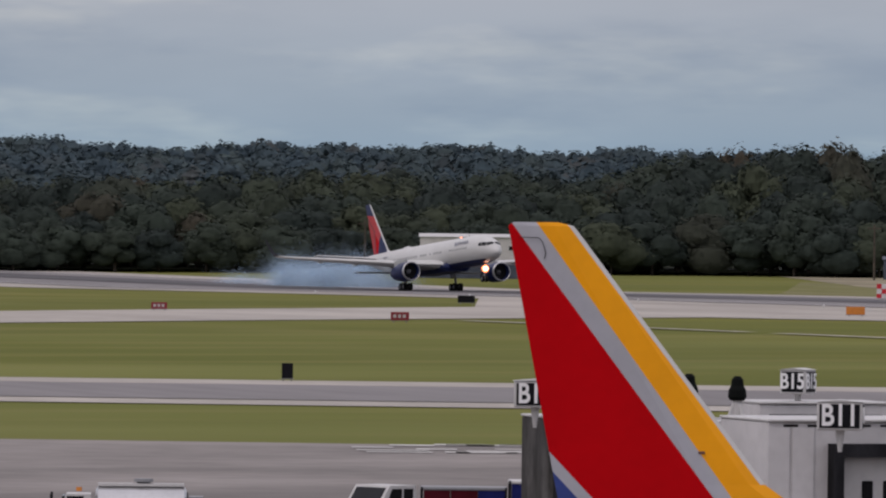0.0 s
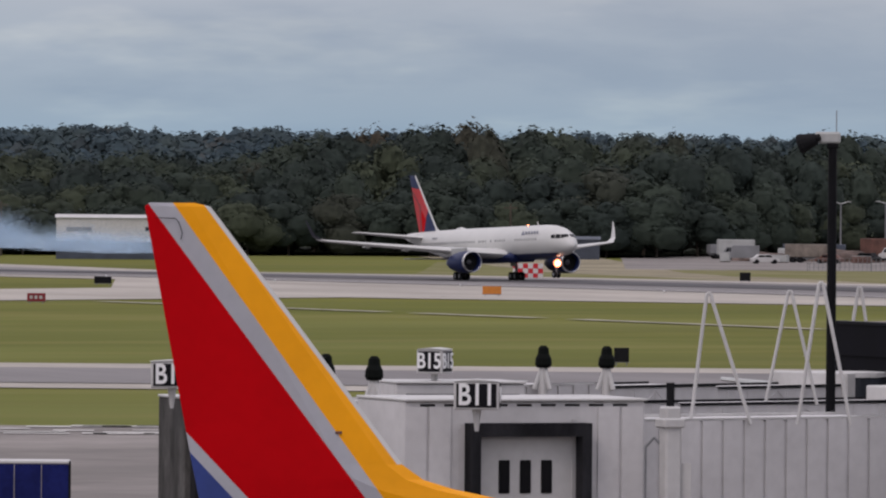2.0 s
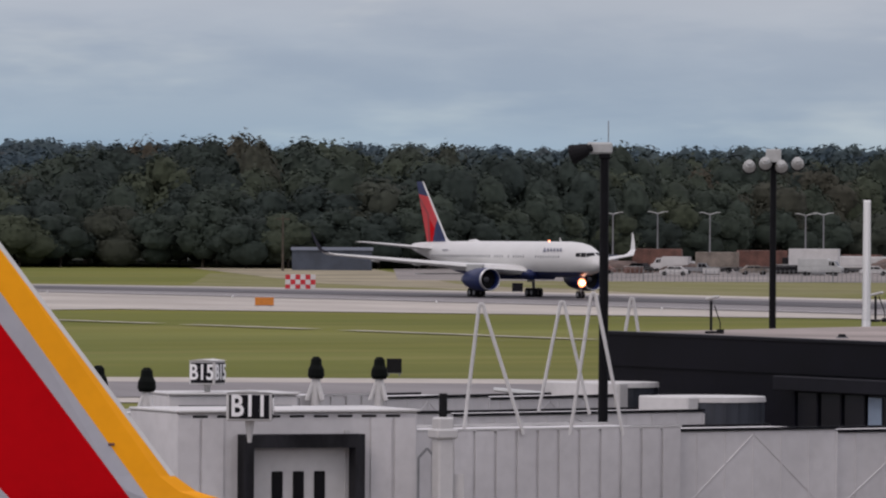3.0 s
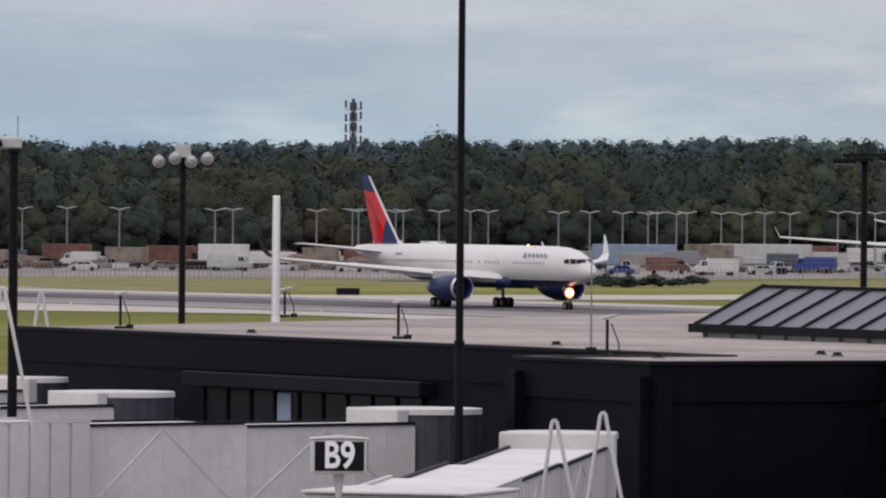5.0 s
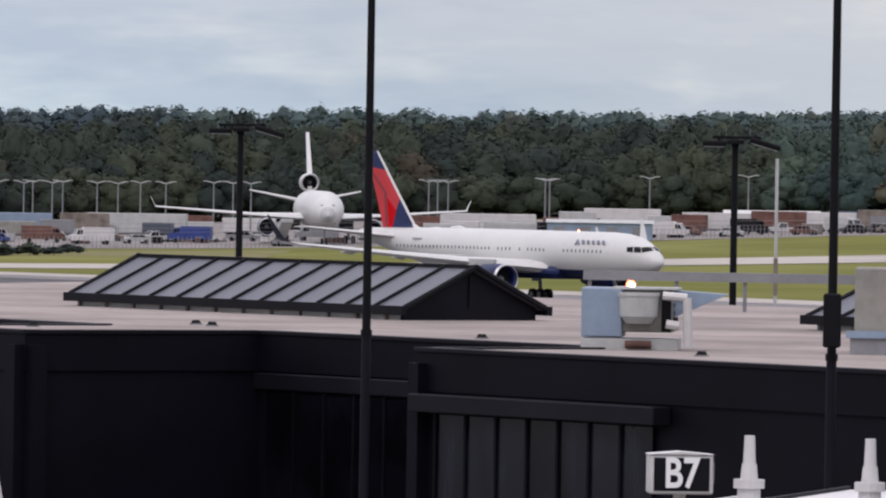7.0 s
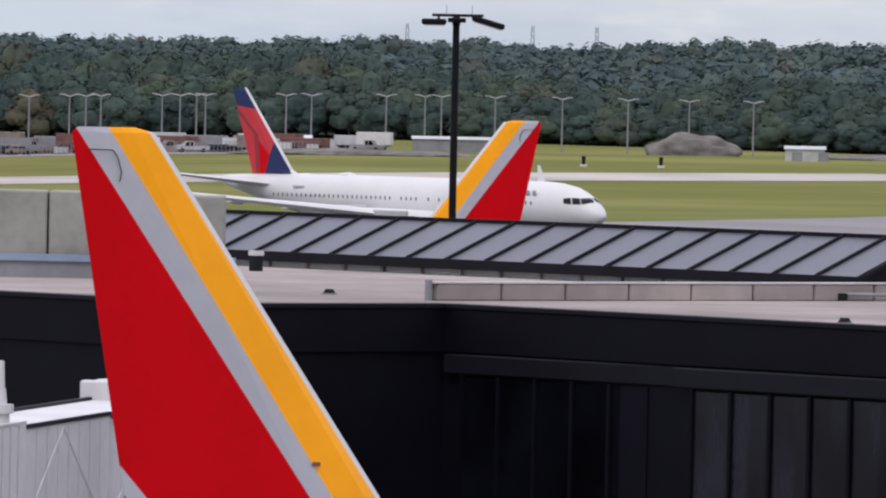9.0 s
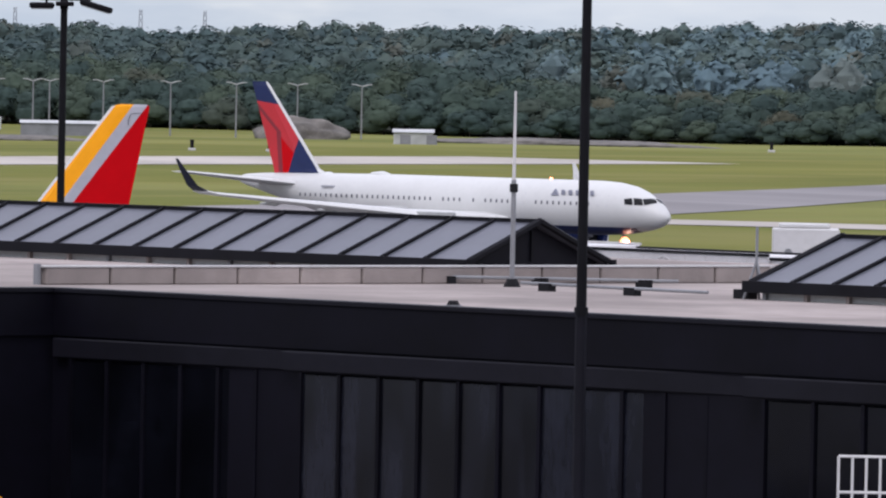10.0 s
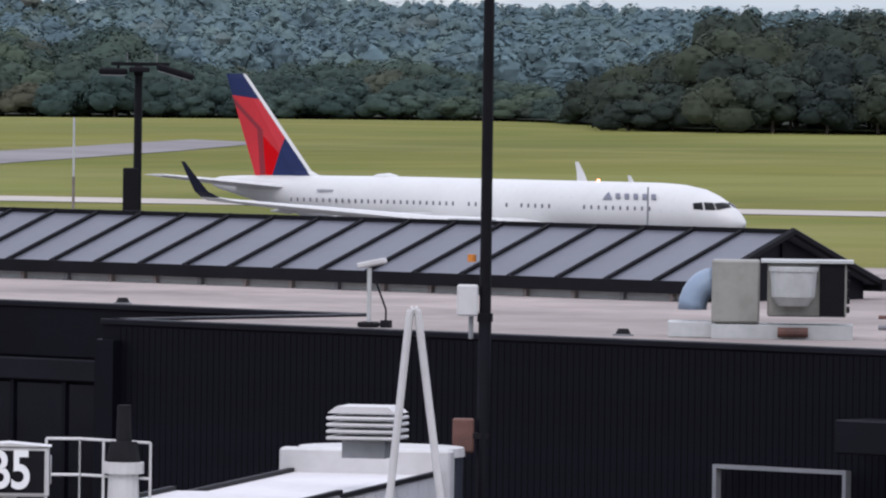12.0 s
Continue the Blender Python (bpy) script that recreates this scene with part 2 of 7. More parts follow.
def leaf_material(name, dark, mid, pale, turning, patch=0.16):
    """Leaves: a tint for each tree, from dark to pale green with a few turning brown, and finer patches within the crown."""
    m = bpy.data.materials.new(name)
    m.use_nodes = True
    nd, lk = m.node_tree.nodes, m.node_tree.links
    p = nd["Principled BSDF"]
    p.inputs["Roughness"].default_value = 0.85
    p.inputs["Specular IOR Level"].default_value = 0.08
    at = nd.new("ShaderNodeAttribute"); at.attribute_name = "tint"
    r = nd.new("ShaderNodeValToRGB")
    r.color_ramp.elements[0].position, r.color_ramp.elements[0].color = 0.05, (*dark, 1)
    r.color_ramp.elements[1].position, r.color_ramp.elements[1].color = 1.0, (*turning, 1)
    for pos_, c_ in ((.45, mid), (.80, pale), (.90, mid)):
        e = r.color_ramp.elements.new(pos_); e.color = (*c_, 1)
    lk.new(at.outputs["Fac"], r.inputs[0])
    g = nd.new("ShaderNodeNewGeometry")
    n = nd.new("ShaderNodeTexNoise"); n.inputs["Scale"].default_value = patch; n.inputs["Detail"].default_value = 3
    lk.new(g.outputs["Position"], n.inputs["Vector"])
    v = nd.new("ShaderNodeMapRange")
    for k, val in zip(("From Min", "From Max", "To Min", "To Max"), (.3, .7, .80, 1.2)):
        v.inputs[k].default_value = val
    lk.new(n.outputs["Fac"], v.inputs[0])
    i_ = nd.new("ShaderNodeMapRange"); i_.inputs["To Min"].default_value, i_.inputs["To Max"].default_value = 0.88, 1.12
    lk.new(g.outputs["Random Per Island"], i_.inputs[0])
    prod = nd.new("ShaderNodeMath"); prod.operation = "MULTIPLY"
    lk.new(v.outputs[0], prod.inputs[0]); lk.new(i_.outputs[0], prod.inputs[1])
    mx = nd.new("ShaderNodeVectorMath"); mx.operation = "SCALE"
    lk.new(r.outputs[0], mx.inputs[0]); lk.new(prod.outputs[0], mx.inputs["Scale"])
    lk.new(mx.outputs[0], p.inputs["Base Color"])
    through_light = nd.new("ShaderNodeBsdfTranslucent"); lk.new(mx.outputs[0], through_light.inputs[0])
    both = nd.new("ShaderNodeMixShader"); both.inputs[0].default_value = 0.15
    lk.new(p.outputs[0], both.inputs[1]); lk.new(through_light.outputs[0], both.inputs[2])
    lk.new(both.outputs[0], nd["Material Output"].inputs[0])
    return m


M["leaf"] = leaf_material("woodland_leaves", (0.028, 0.038, 0.034), (0.038, 0.050, 0.039), (0.054, 0.065, 0.042), (0.060, 0.051, 0.037))
# woodland leaves again, lightened: the haze towards the east is in the colour
M["leaf_hazed"] = leaf_material("hazed_woodland_leaves", (0.042, 0.066, 0.060), (0.054, 0.080, 0.066), (0.070, 0.095, 0.066), (0.090, 0.088, 0.060))
# far leaves: aerial haze is mixed into these three colours as blue and pallor
M["leaf_haze_pale"] = leaf_material("haze_paled_leaves", (0.098, 0.148, 0.166), (0.108, 0.160, 0.168), (0.120, 0.170, 0.162), (0.132, 0.162, 0.150), .1)
M["leaf_haze_middle"] = leaf_material("haze_tinted_hill_leaves", (0.056, 0.085, 0.086), (0.064, 0.095, 0.090), (0.078, 0.104, 0.088), (0.090, 0.098, 0.080), .1)
M["leaf_haze_ridge"] = leaf_material("haze_tinted_ridge_leaves", (0.046, 0.070, 0.085), (0.052, 0.076, 0.086), (0.060, 0.082, 0.082), (0.066, 0.074, 0.074), .1)
M["beige"] = mat("weathered_beige_metal", (0.27, 0.265, 0.235), 0.6, vary=0.15, scale=0.5, stain=0.35)
M["slate"] = mat("slate_blue_sheet_metal", (0.060, 0.075, 0.105), 0.6, vary=0.15, stain=0.2)
M["cart_blue"] = mat("dark_blue_curtain", (0.013, 0.019, 0.12), 0.8, vary=0.2, spec=0.1)
M["cart_red"] = mat("dark_red_curtain", (0.085, 0.006, 0.014), 0.8, vary=0.2, spec=0.1)
M["canvas_gray"] = mat("gray_folding_canvas", (0.13, 0.125, 0.12), 0.85, vary=0.3, scale=1.2, spec=0.1, stretch_to=(1, 1, .3))


# ---- mesh helpers ----
def link(name, bm, material, parent=None, smooth=False):
    me = bpy.data.meshes.new(name)
    bm.to_mesh(me)
    bm.free()
    for mm in (material if isinstance(material, (list, tuple)) else [material]):
        me.materials.append(mm)
    if smooth:
        for f in me.polygons:
            f.use_smooth = True
    ob = new(name, me)
    ob.parent = parent
    return ob


def part(name, bm, material, parent, label="", smooth=False):
    ob = link(name, bm, material, parent, smooth)
    return tagged(ob, label) if label else ob


def thing(name, label, category, m=None, group="", kind=""):
    ob = new(name)
    ob.empty_display_size = 0.2
    ob.matrix_basis = m or Matrix()
    return tagged(ob, label, category, group, kind)


def box(bm, x0, x1, y0, y1, z0, z1, bevel=0.0, m=None):
    r = bmesh.ops.create_cube(bm, size=1)
    for v in r["verts"]:
        v.co = Vector((x0 + (v.co.x + .5) * (x1 - x0), y0 + (v.co.y + .5) * (y1 - y0), z0 + (v.co.z + .5) * (z1 - z0)))
        if m:
            v.co = m @ v.co
    if bevel:
        es = list({e for v in r["verts"] for e in v.link_edges})
        bmesh.ops.bevel(bm, geom=es, offset=bevel, segments=1, affect="EDGES")
    return bm


def boxed(*a, **k):
    return box(bmesh.new(), *a, **k)


def tube(bm, a, b, r0, r1=None, n=10):
    """A tapered round bar from a to b."""
    a, b = Vector(a), Vector(b)
    r1 = r0 if r1 is None else r1
    d = b - a
    r = bmesh.ops.create_cone(bm, cap_ends=True, segments=n, radius1=r0, radius2=r1, depth=d.length)
    m = Matrix.Translation((a + b) / 2) @ d.to_track_quat("Z", "Y").to_matrix().to_4x4()
    bmesh.ops.transform(bm, matrix=m, verts=r["verts"])
    return bm


def tubed(*a, **k):
    return tube(bmesh.new(), *a, **k)


def prism(bm, outline, lo, hi, axis="z"):
    """An outline of (u, v) pairs made solid from lo to hi along an axis."""
    def at(u, v, w):
        return {"z": (u, v, w), "y": (u, w, v), "x": (w, u, v)}[axis]
    a = [bm.verts.new(at(u, v, lo)) for u, v in outline]
    b = [bm.verts.new(at(u, v, hi)) for u, v in outline]
    fs = [bm.faces.new(a), bm.faces.new(b)]
    for i in range(len(a)):
        fs.append(bm.faces.new((a[i], a[i - 1], b[i - 1], b[i])))
    bmesh.ops.recalc_face_normals(bm, faces=fs)
    return bm


def loft(bm, rings, cap=True):
    """A skin over rings of equally many points."""
    vs = [[bm.verts.new(p) for p in r] for r in rings]
    n = len(rings[0])
    for a, b in zip(vs, vs[1:]):
        for i in range(n):
            bm.faces.new((a[i], a[(i + 1) % n], b[(i + 1) % n], b[i]))
    if cap:
        bm.faces.new(vs[0]); bm.faces.new(vs[-1])
    bmesh.ops.recalc_face_normals(bm, faces=bm.faces[:])
    return bm


def text_mesh(bm_parent, words, size, m, material, name="lettering", depth=0.01):
    cu = bpy.data.curves.new("words", "FONT")
    cu.body, cu.size, cu.align_x, cu.align_y, cu.extrude, cu.offset = words, size, "CENTER", "CENTER", depth, size * 0.02
    tmp = bpy.data.objects.new("words", cu)
    me = bpy.data.meshes.new_from_object(tmp)
    bpy.data.objects.remove(tmp)
    me.materials.clear(); me.materials.append(material)
    ob = new(name, me)
    ob.parent = bm_parent
    ob.matrix_basis = m
    return ob


# ---- ground ----
def smooth01(v):
    v = np.clip(v, 0, 1)
    return v * v * (3 - 2 * v)


# crowns of the farthest wooded ridge: azimuth, elevation in degrees
RIDGE = ((-180, .1), (-74, .24), (-70.27, .229), (-70.05, .275), (-69.7, .235), (-69.14, .206), (-68.68, .258), (-68.2, .232), (-67.8, .224), (-67.2, .25), (-66.9, .222), (-66.48, .186), (-66.1, .243), (-65.88, .212), (-64, .21), (-60.92, .203),
         (-60.7, .232), (-60.05, .225), (-58.62, .243), (-57.07, .278), (-55.9, .292), (-53.3, .292), (-52.64, .338), (-51.9, .313), (-50.5, .335), (-49.12, .366), (-48.3, .335), (-47.6, .388), (-46.5, .367), (-45.4, .395), (-44.6, .432), (-44.1, .455), (-43.8, .442),
         (-43.4, .462), (-42.9, .435), (-42.6, .478), (-41.7, .545), (-40.6, .43), (-39.9, .442), (-38.6, .42), (-34, .40), (-20, .3), (180, .1))


def terrain(x, y):
    x, y = np.asarray(x, float), np.asarray(y, float)
    d, az = np.hypot(x, y), np.degrees(np.arctan2(x, y))
    crown = np.maximum(-1.6, 0.42 - 1.02e-5 * (x + 650) ** 2) * smooth01((y - 180) / 150)
    rise = 5.2 * smooth01((d - 720) / 700) * smooth01((az + 58) / 9)
    ridge = np.interp(az, [a for a, _ in RIDGE], [e for _, e in RIDGE])
    hill = np.maximum(2, EYE + 2800 * np.tan(np.radians(ridge)) - 14.6 - 5.2 * smooth01((az + 58) / 9)) * smooth01((d - 1900) / 900)
    return crown + rise + hill


def ground_z(x, y):
    return float(terrain(x, y))


def polar(az, d):
    return d * math.sin(radians(az)), d * math.cos(radians(az))


def grid_mesh(name, xs, ys, material):
    gx, gy = np.meshgrid(xs, ys)
    gz = terrain(gx, gy)
    nx, ny = len(xs), len(ys)
    co = np.stack([gx, gy, gz], -1).reshape(-1, 3)
    i = np.arange(nx * ny).reshape(ny, nx)
    quads = np.stack([i[:-1, :-1], i[:-1, 1:], i[1:, 1:], i[1:, :-1]], -1).reshape(-1, 4)
    me = bpy.data.meshes.new(name)
    me.from_pydata(co.tolist(), [], quads.tolist())
    me.materials.append(material)
    for f in me.polygons:
        f.use_smooth = True
    return new(name, me)


tagged(grid_mesh("ground", np.concatenate([np.arange(-4600, -2000, 60), np.arange(-2000, 0, 16), np.arange(0, 1500, 100)]),
                 np.concatenate([np.arange(-900, 0, 100), np.arange(0, 2000, 16), np.arange(2000, 4600, 60)]), M["grass"]),
       "mown yellowish green airfield grass", "grass", kind="structure")


def sheet(name, corners, material, lift, label, category, kind="structure", step=14.0):
    """A thin paved sheet over the ground between four corners (two along one side, two along the other)."""
    a, b, c, d_ = [Vector(p) for p in corners]
    n = max(2, int(max((b - a).length, (c - d_).length) / step))
    k = max(1, int(max((d_ - a).length, (c - b).length) / step))
    bm = bmesh.new()
    rows = []
    for i in range(n + 1):
        p, q_ = a.lerp(b, i / n), d_.lerp(c, i / n)
        row = []
        for j in range(k + 1):
            r = p.lerp(q_, j / k)
            row.append(bm.verts.new((r.x, r.y, ground_z(r.x, r.y) + lift)))
        rows.append(row)
    for i in range(n):
        for j in range(k):
            bm.faces.new((rows[i][j], rows[i][j + 1], rows[i + 1][j + 1], rows[i + 1][j]))
    bmesh.ops.recalc_face_normals(bm, faces=bm.faces[:])
    if bm.faces[:][0].normal.z < 0:
        bmesh.ops.reverse_faces(bm, faces=bm.faces[:])
    return tagged(link(name, bm, material), label, category, kind=kind)


RUNWAY_Y = 440.7
# runway with pale shoulders, worn centre and white edge lines
sheet("runway_shoulder", ((-2600, 396), (400, 396), (400, 476), (-2600, 476)), M["concrete"], 0.08, "pale concrete runway shoulder", "runway")
sheet("runway", ((-2600, 409), (400, 409), (400, 464), (-2600, 464)), M["asphalt"], 0.12, "long gray asphalt runway with a worn surface", "runway")
sheet("runway_touchdown_marks", ((-1500, 431), (-300, 431), (-300, 450), (-1500, 450)), M["rubber"], 0.16, "dark rubber-marked runway centre", "runway")
for y_ in (411.5, 460.5):
    sheet("runway_edge_line", ((-2400, y_), (300, y_), (300, y_ + 0.9), (-2400, y_ + 0.9)), M["white_line"], 0.17, "white runway edge line", "marking")
# crossing taxiways, exits and the aprons
sheet("near_taxiway", ((-538, 60), (-347, 420), (-417, 420), (-607, 60)), M["concrete"], 0.06, "pale concrete taxiway shoulder", "taxiway")
sheet("near_taxiway_centre", ((-550, 60), (-359, 420), (-402, 420), (-592, 60)), M["asphalt"], 0.10, "gray asphalt taxiway", "taxiway")
sheet("taxiway_strip", ((-675, 150), (-781, 375), (-842, 356), (-702, 150)), M["concrete"], 0.07, "pale concrete taxiway strip", "taxiway")
sheet("taxiway_flare", ((-781, 375), (-800, 398), (-940, 398), (-842, 356)), M["concrete"], 0.07, "pale concrete taxiway fillet", "taxiway")
sheet("taxiway_fillet", ((-768, 350), (-700, 398), (-800, 398), (-781, 375)), M["concrete"], 0.075, "pale concrete taxiway fillet", "taxiway")
sheet("far_taxiway", ((-795, 470), (-803, 810), (-845, 800), (-838, 470)), M["concrete"], 0.07, "pale concrete taxiway running off from the runway", "taxiway")
exit_line = ((-530, 472, -602, 472), (-572, 540, -622, 530), (-618, 625, -650, 612), (-672, 715, -692, 707), (-710, 785, -727, 780), (-742, 838, -762, 845))
for a_, b_ in zip(exit_line, exit_line[1:]):
    sheet("exit_taxiway", (a_[:2], b_[:2], b_[2:], a_[2:]), M["asphalt"], 0.07, "gray fast exit taxiway curving off over the grass", "taxiway")
sheet("perimeter_road", ((-600, 575), (-380, 719), (-367, 703), (-587, 558)), M["concrete"], 0.07, "narrow pale service road", "road")
M["pale_trail"] = mat("bleached_dirt", (0.46, 0.43, 0.34), 0.95, vary=0.2, scale=0.3, spec=0.1)
for x_, ln_ in ((-742, 20), (-716, 30), (-680, 22), (-652, 40), (-606, 34)):
    sheet("dirt_trail", ((x_, 312 + .063 * (x_ + 735)), (x_ + ln_, 312 + .063 * (x_ + ln_ + 735)), (x_ + ln_, 314.2 + .063 * (x_ + ln_ + 735)), (x_, 314.2 + .063 * (x_ + 735))), M["pale_trail"], 0.09, "bleached dirt line worn in the grass", "path")
sheet("dirt_road", ((-1290, 600), (-1010, 500), (-1000, 512), (-1270, 625)), M["dirt"], 0.05, "pale dirt road in the grass", "path")
sheet("dirt_road_branch", ((-1010, 500), (-905, 470), (-890, 478), (-1000, 515)), M["dirt"], 0.05, "pale dirt road in the grass", "path")
M["dry_grass"] = mat("dry_worn_grass", (0.225, 0.205, 0.115), 0.95, vary=0.22, scale=0.04, second=(0.165, 0.168, 0.062), bump=0.5, bump_scale=1.0, stain=.25, spec=.03, stretch_to=(.5, 1.6, 1))
sheet("dry_grass", (polar(-65.2, 1030), polar(-60.4, 985), polar(-60.2, 1310), polar(-64.9, 1340)), M["dry_grass"], 0.03, "worn dry grass beyond the runway", "grass")
sheet("dry_grass", (polar(-60.4, 1120), polar(-56.4, 1085), polar(-56.2, 1210), polar(-60.2, 1250)), M["dry_grass"], 0.034, "worn dry grass before the cargo apron", "grass")
sheet("apron", ((-539, -100), (-356, 250), (-30, 250), (-30, -100)), M["apron"], 0.05, "stained concrete apron", "apron")
sheet("cargo_apron", ((-1130, 560), (-1010, 850), (-1400, 1180), (-1620, 800)), M["apron"], 0.06, "pale concrete cargo apron", "apron")
rng_ = random.Random(3)
for i_ in range(16):   # worn white paint patches near the apron's edge
    u_, v_ = rng_.uniform(-6, 6), rng_.uniform(-7, 7)
    x_, y_ = -393 + .38 * u_ - .92 * v_, 163 + .92 * u_ + .38 * v_
    ln_, wd_ = rng_.uniform(1.2, 3.6), rng_.uniform(.8, 2.2)
    sheet("apron_marking", ((x_, y_), (x_ + .38 * ln_, y_ + .92 * ln_), (x_ + .38 * ln_ - .92 * wd_, y_ + .92 * ln_ + .38 * wd_), (x_ - .92 * wd_, y_ + .38 * wd_)), M["white_line"], 0.09, "worn white apron marking", "marking")
# ---- aircraft ----
def ring(x, zc, ry, rz, n=28):
    return [(x, ry * math.cos(2 * math.pi * i / n), zc + rz * math.sin(2 * math.pi * i / n)) for i in range(n)]


def foil(le, te, y, z, thick):
    """A wing section across the span: leading and trailing x."""
    c = le - te
    pts = []
    for f, h in ((0, 0), (0.06, 0.42), (0.25, 0.62), (0.55, 0.45), (1, 0.04), (1, -0.04), (0.55, -0.30), (0.25, -0.38), (0.06, -0.28)):
        pts.append((le - f * c, y, z + h * thick * c))
    return pts


def upright_foil(le, te, z, thick):
    c = le - te
    return [(le - f * c, s * h * thick * c, z) for f, h, s in
            ((0, 0, 1), (0.08, 0.35, 1), (0.3, 0.5, 1), (0.65, 0.3, 1), (1, 0.03, 1), (1, 0.03, -1), (0.65, 0.3, -1), (0.3, 0.5, -1), (0.08, 0.35, -1))]


def bands(bm, cuts):
    """Slice a mesh along planes (point, normal)."""
    for co, no in cuts:
        bmesh.ops.bisect_plane(bm, geom=bm.verts[:] + bm.edges[:] + bm.faces[:], plane_co=co, plane_no=no)


def wheel_pair(parent, x, y, z, r, w, gap):
    for s in (-1, 1):
        wh = part("wheel", tubed((x, y + s * gap / 2 - w / 2, z), (x, y + s * gap / 2 + w / 2, z), r, n=18), M["dark"], parent)
        part("rim", tubed((x, y + s * gap / 2 - w / 2 - .01, z), (x, y + s * gap / 2 + w / 2 + .01, z), r * .5, n=12), M["gray"], wh)


def nacelle(parent, x, y, z, r, length, skin, lip=None):
    prof = ((0.0, 0.86), (-0.06, 0.97), (-0.25, 1.0), (-0.55, 0.97), (-0.85, 0.80), (-1.0, 0.68))
    bm = bmesh.new()
    loft(bm, [[(x + f * length, y + k * r * math.cos(2 * math.pi * i / 24), z + k * r * math.sin(2 * math.pi * i / 24)) for i in range(24)]
              for f, k in ((-0.22, 0.82), (-0.10, 0.80)) + prof] , cap=False)
    e = part("engine", bm, skin, parent, smooth=True)
    part("intake_lip", loft(bmesh.new(), [[(x + f * length, y + k * r * math.cos(2 * math.pi * i / 24), z + k * r * math.sin(2 * math.pi * i / 24)) for i in range(24)]
                                           for f, k in ((-0.05, .83), (.004, .87), (.006, .93), (-0.05, .98))], cap=False), lip or M["metal"], e, "bare metal intake lip", smooth=True)
    part("fan", tubed((x - .24 * length, y, z), (x - .20 * length, y, z), r * .80, n=24), M["dark"], e)
    part("spinner", tubed((x - .21 * length, y, z), (x - .08 * length, y, z), r * .25, .02, n=14), M["gray"], e)
    part("exhaust", tubed((x - 1.22 * length, y, z), (x - .98 * length, y, z), r * .38, r * .58, n=18), M["gray"], e)
    return e


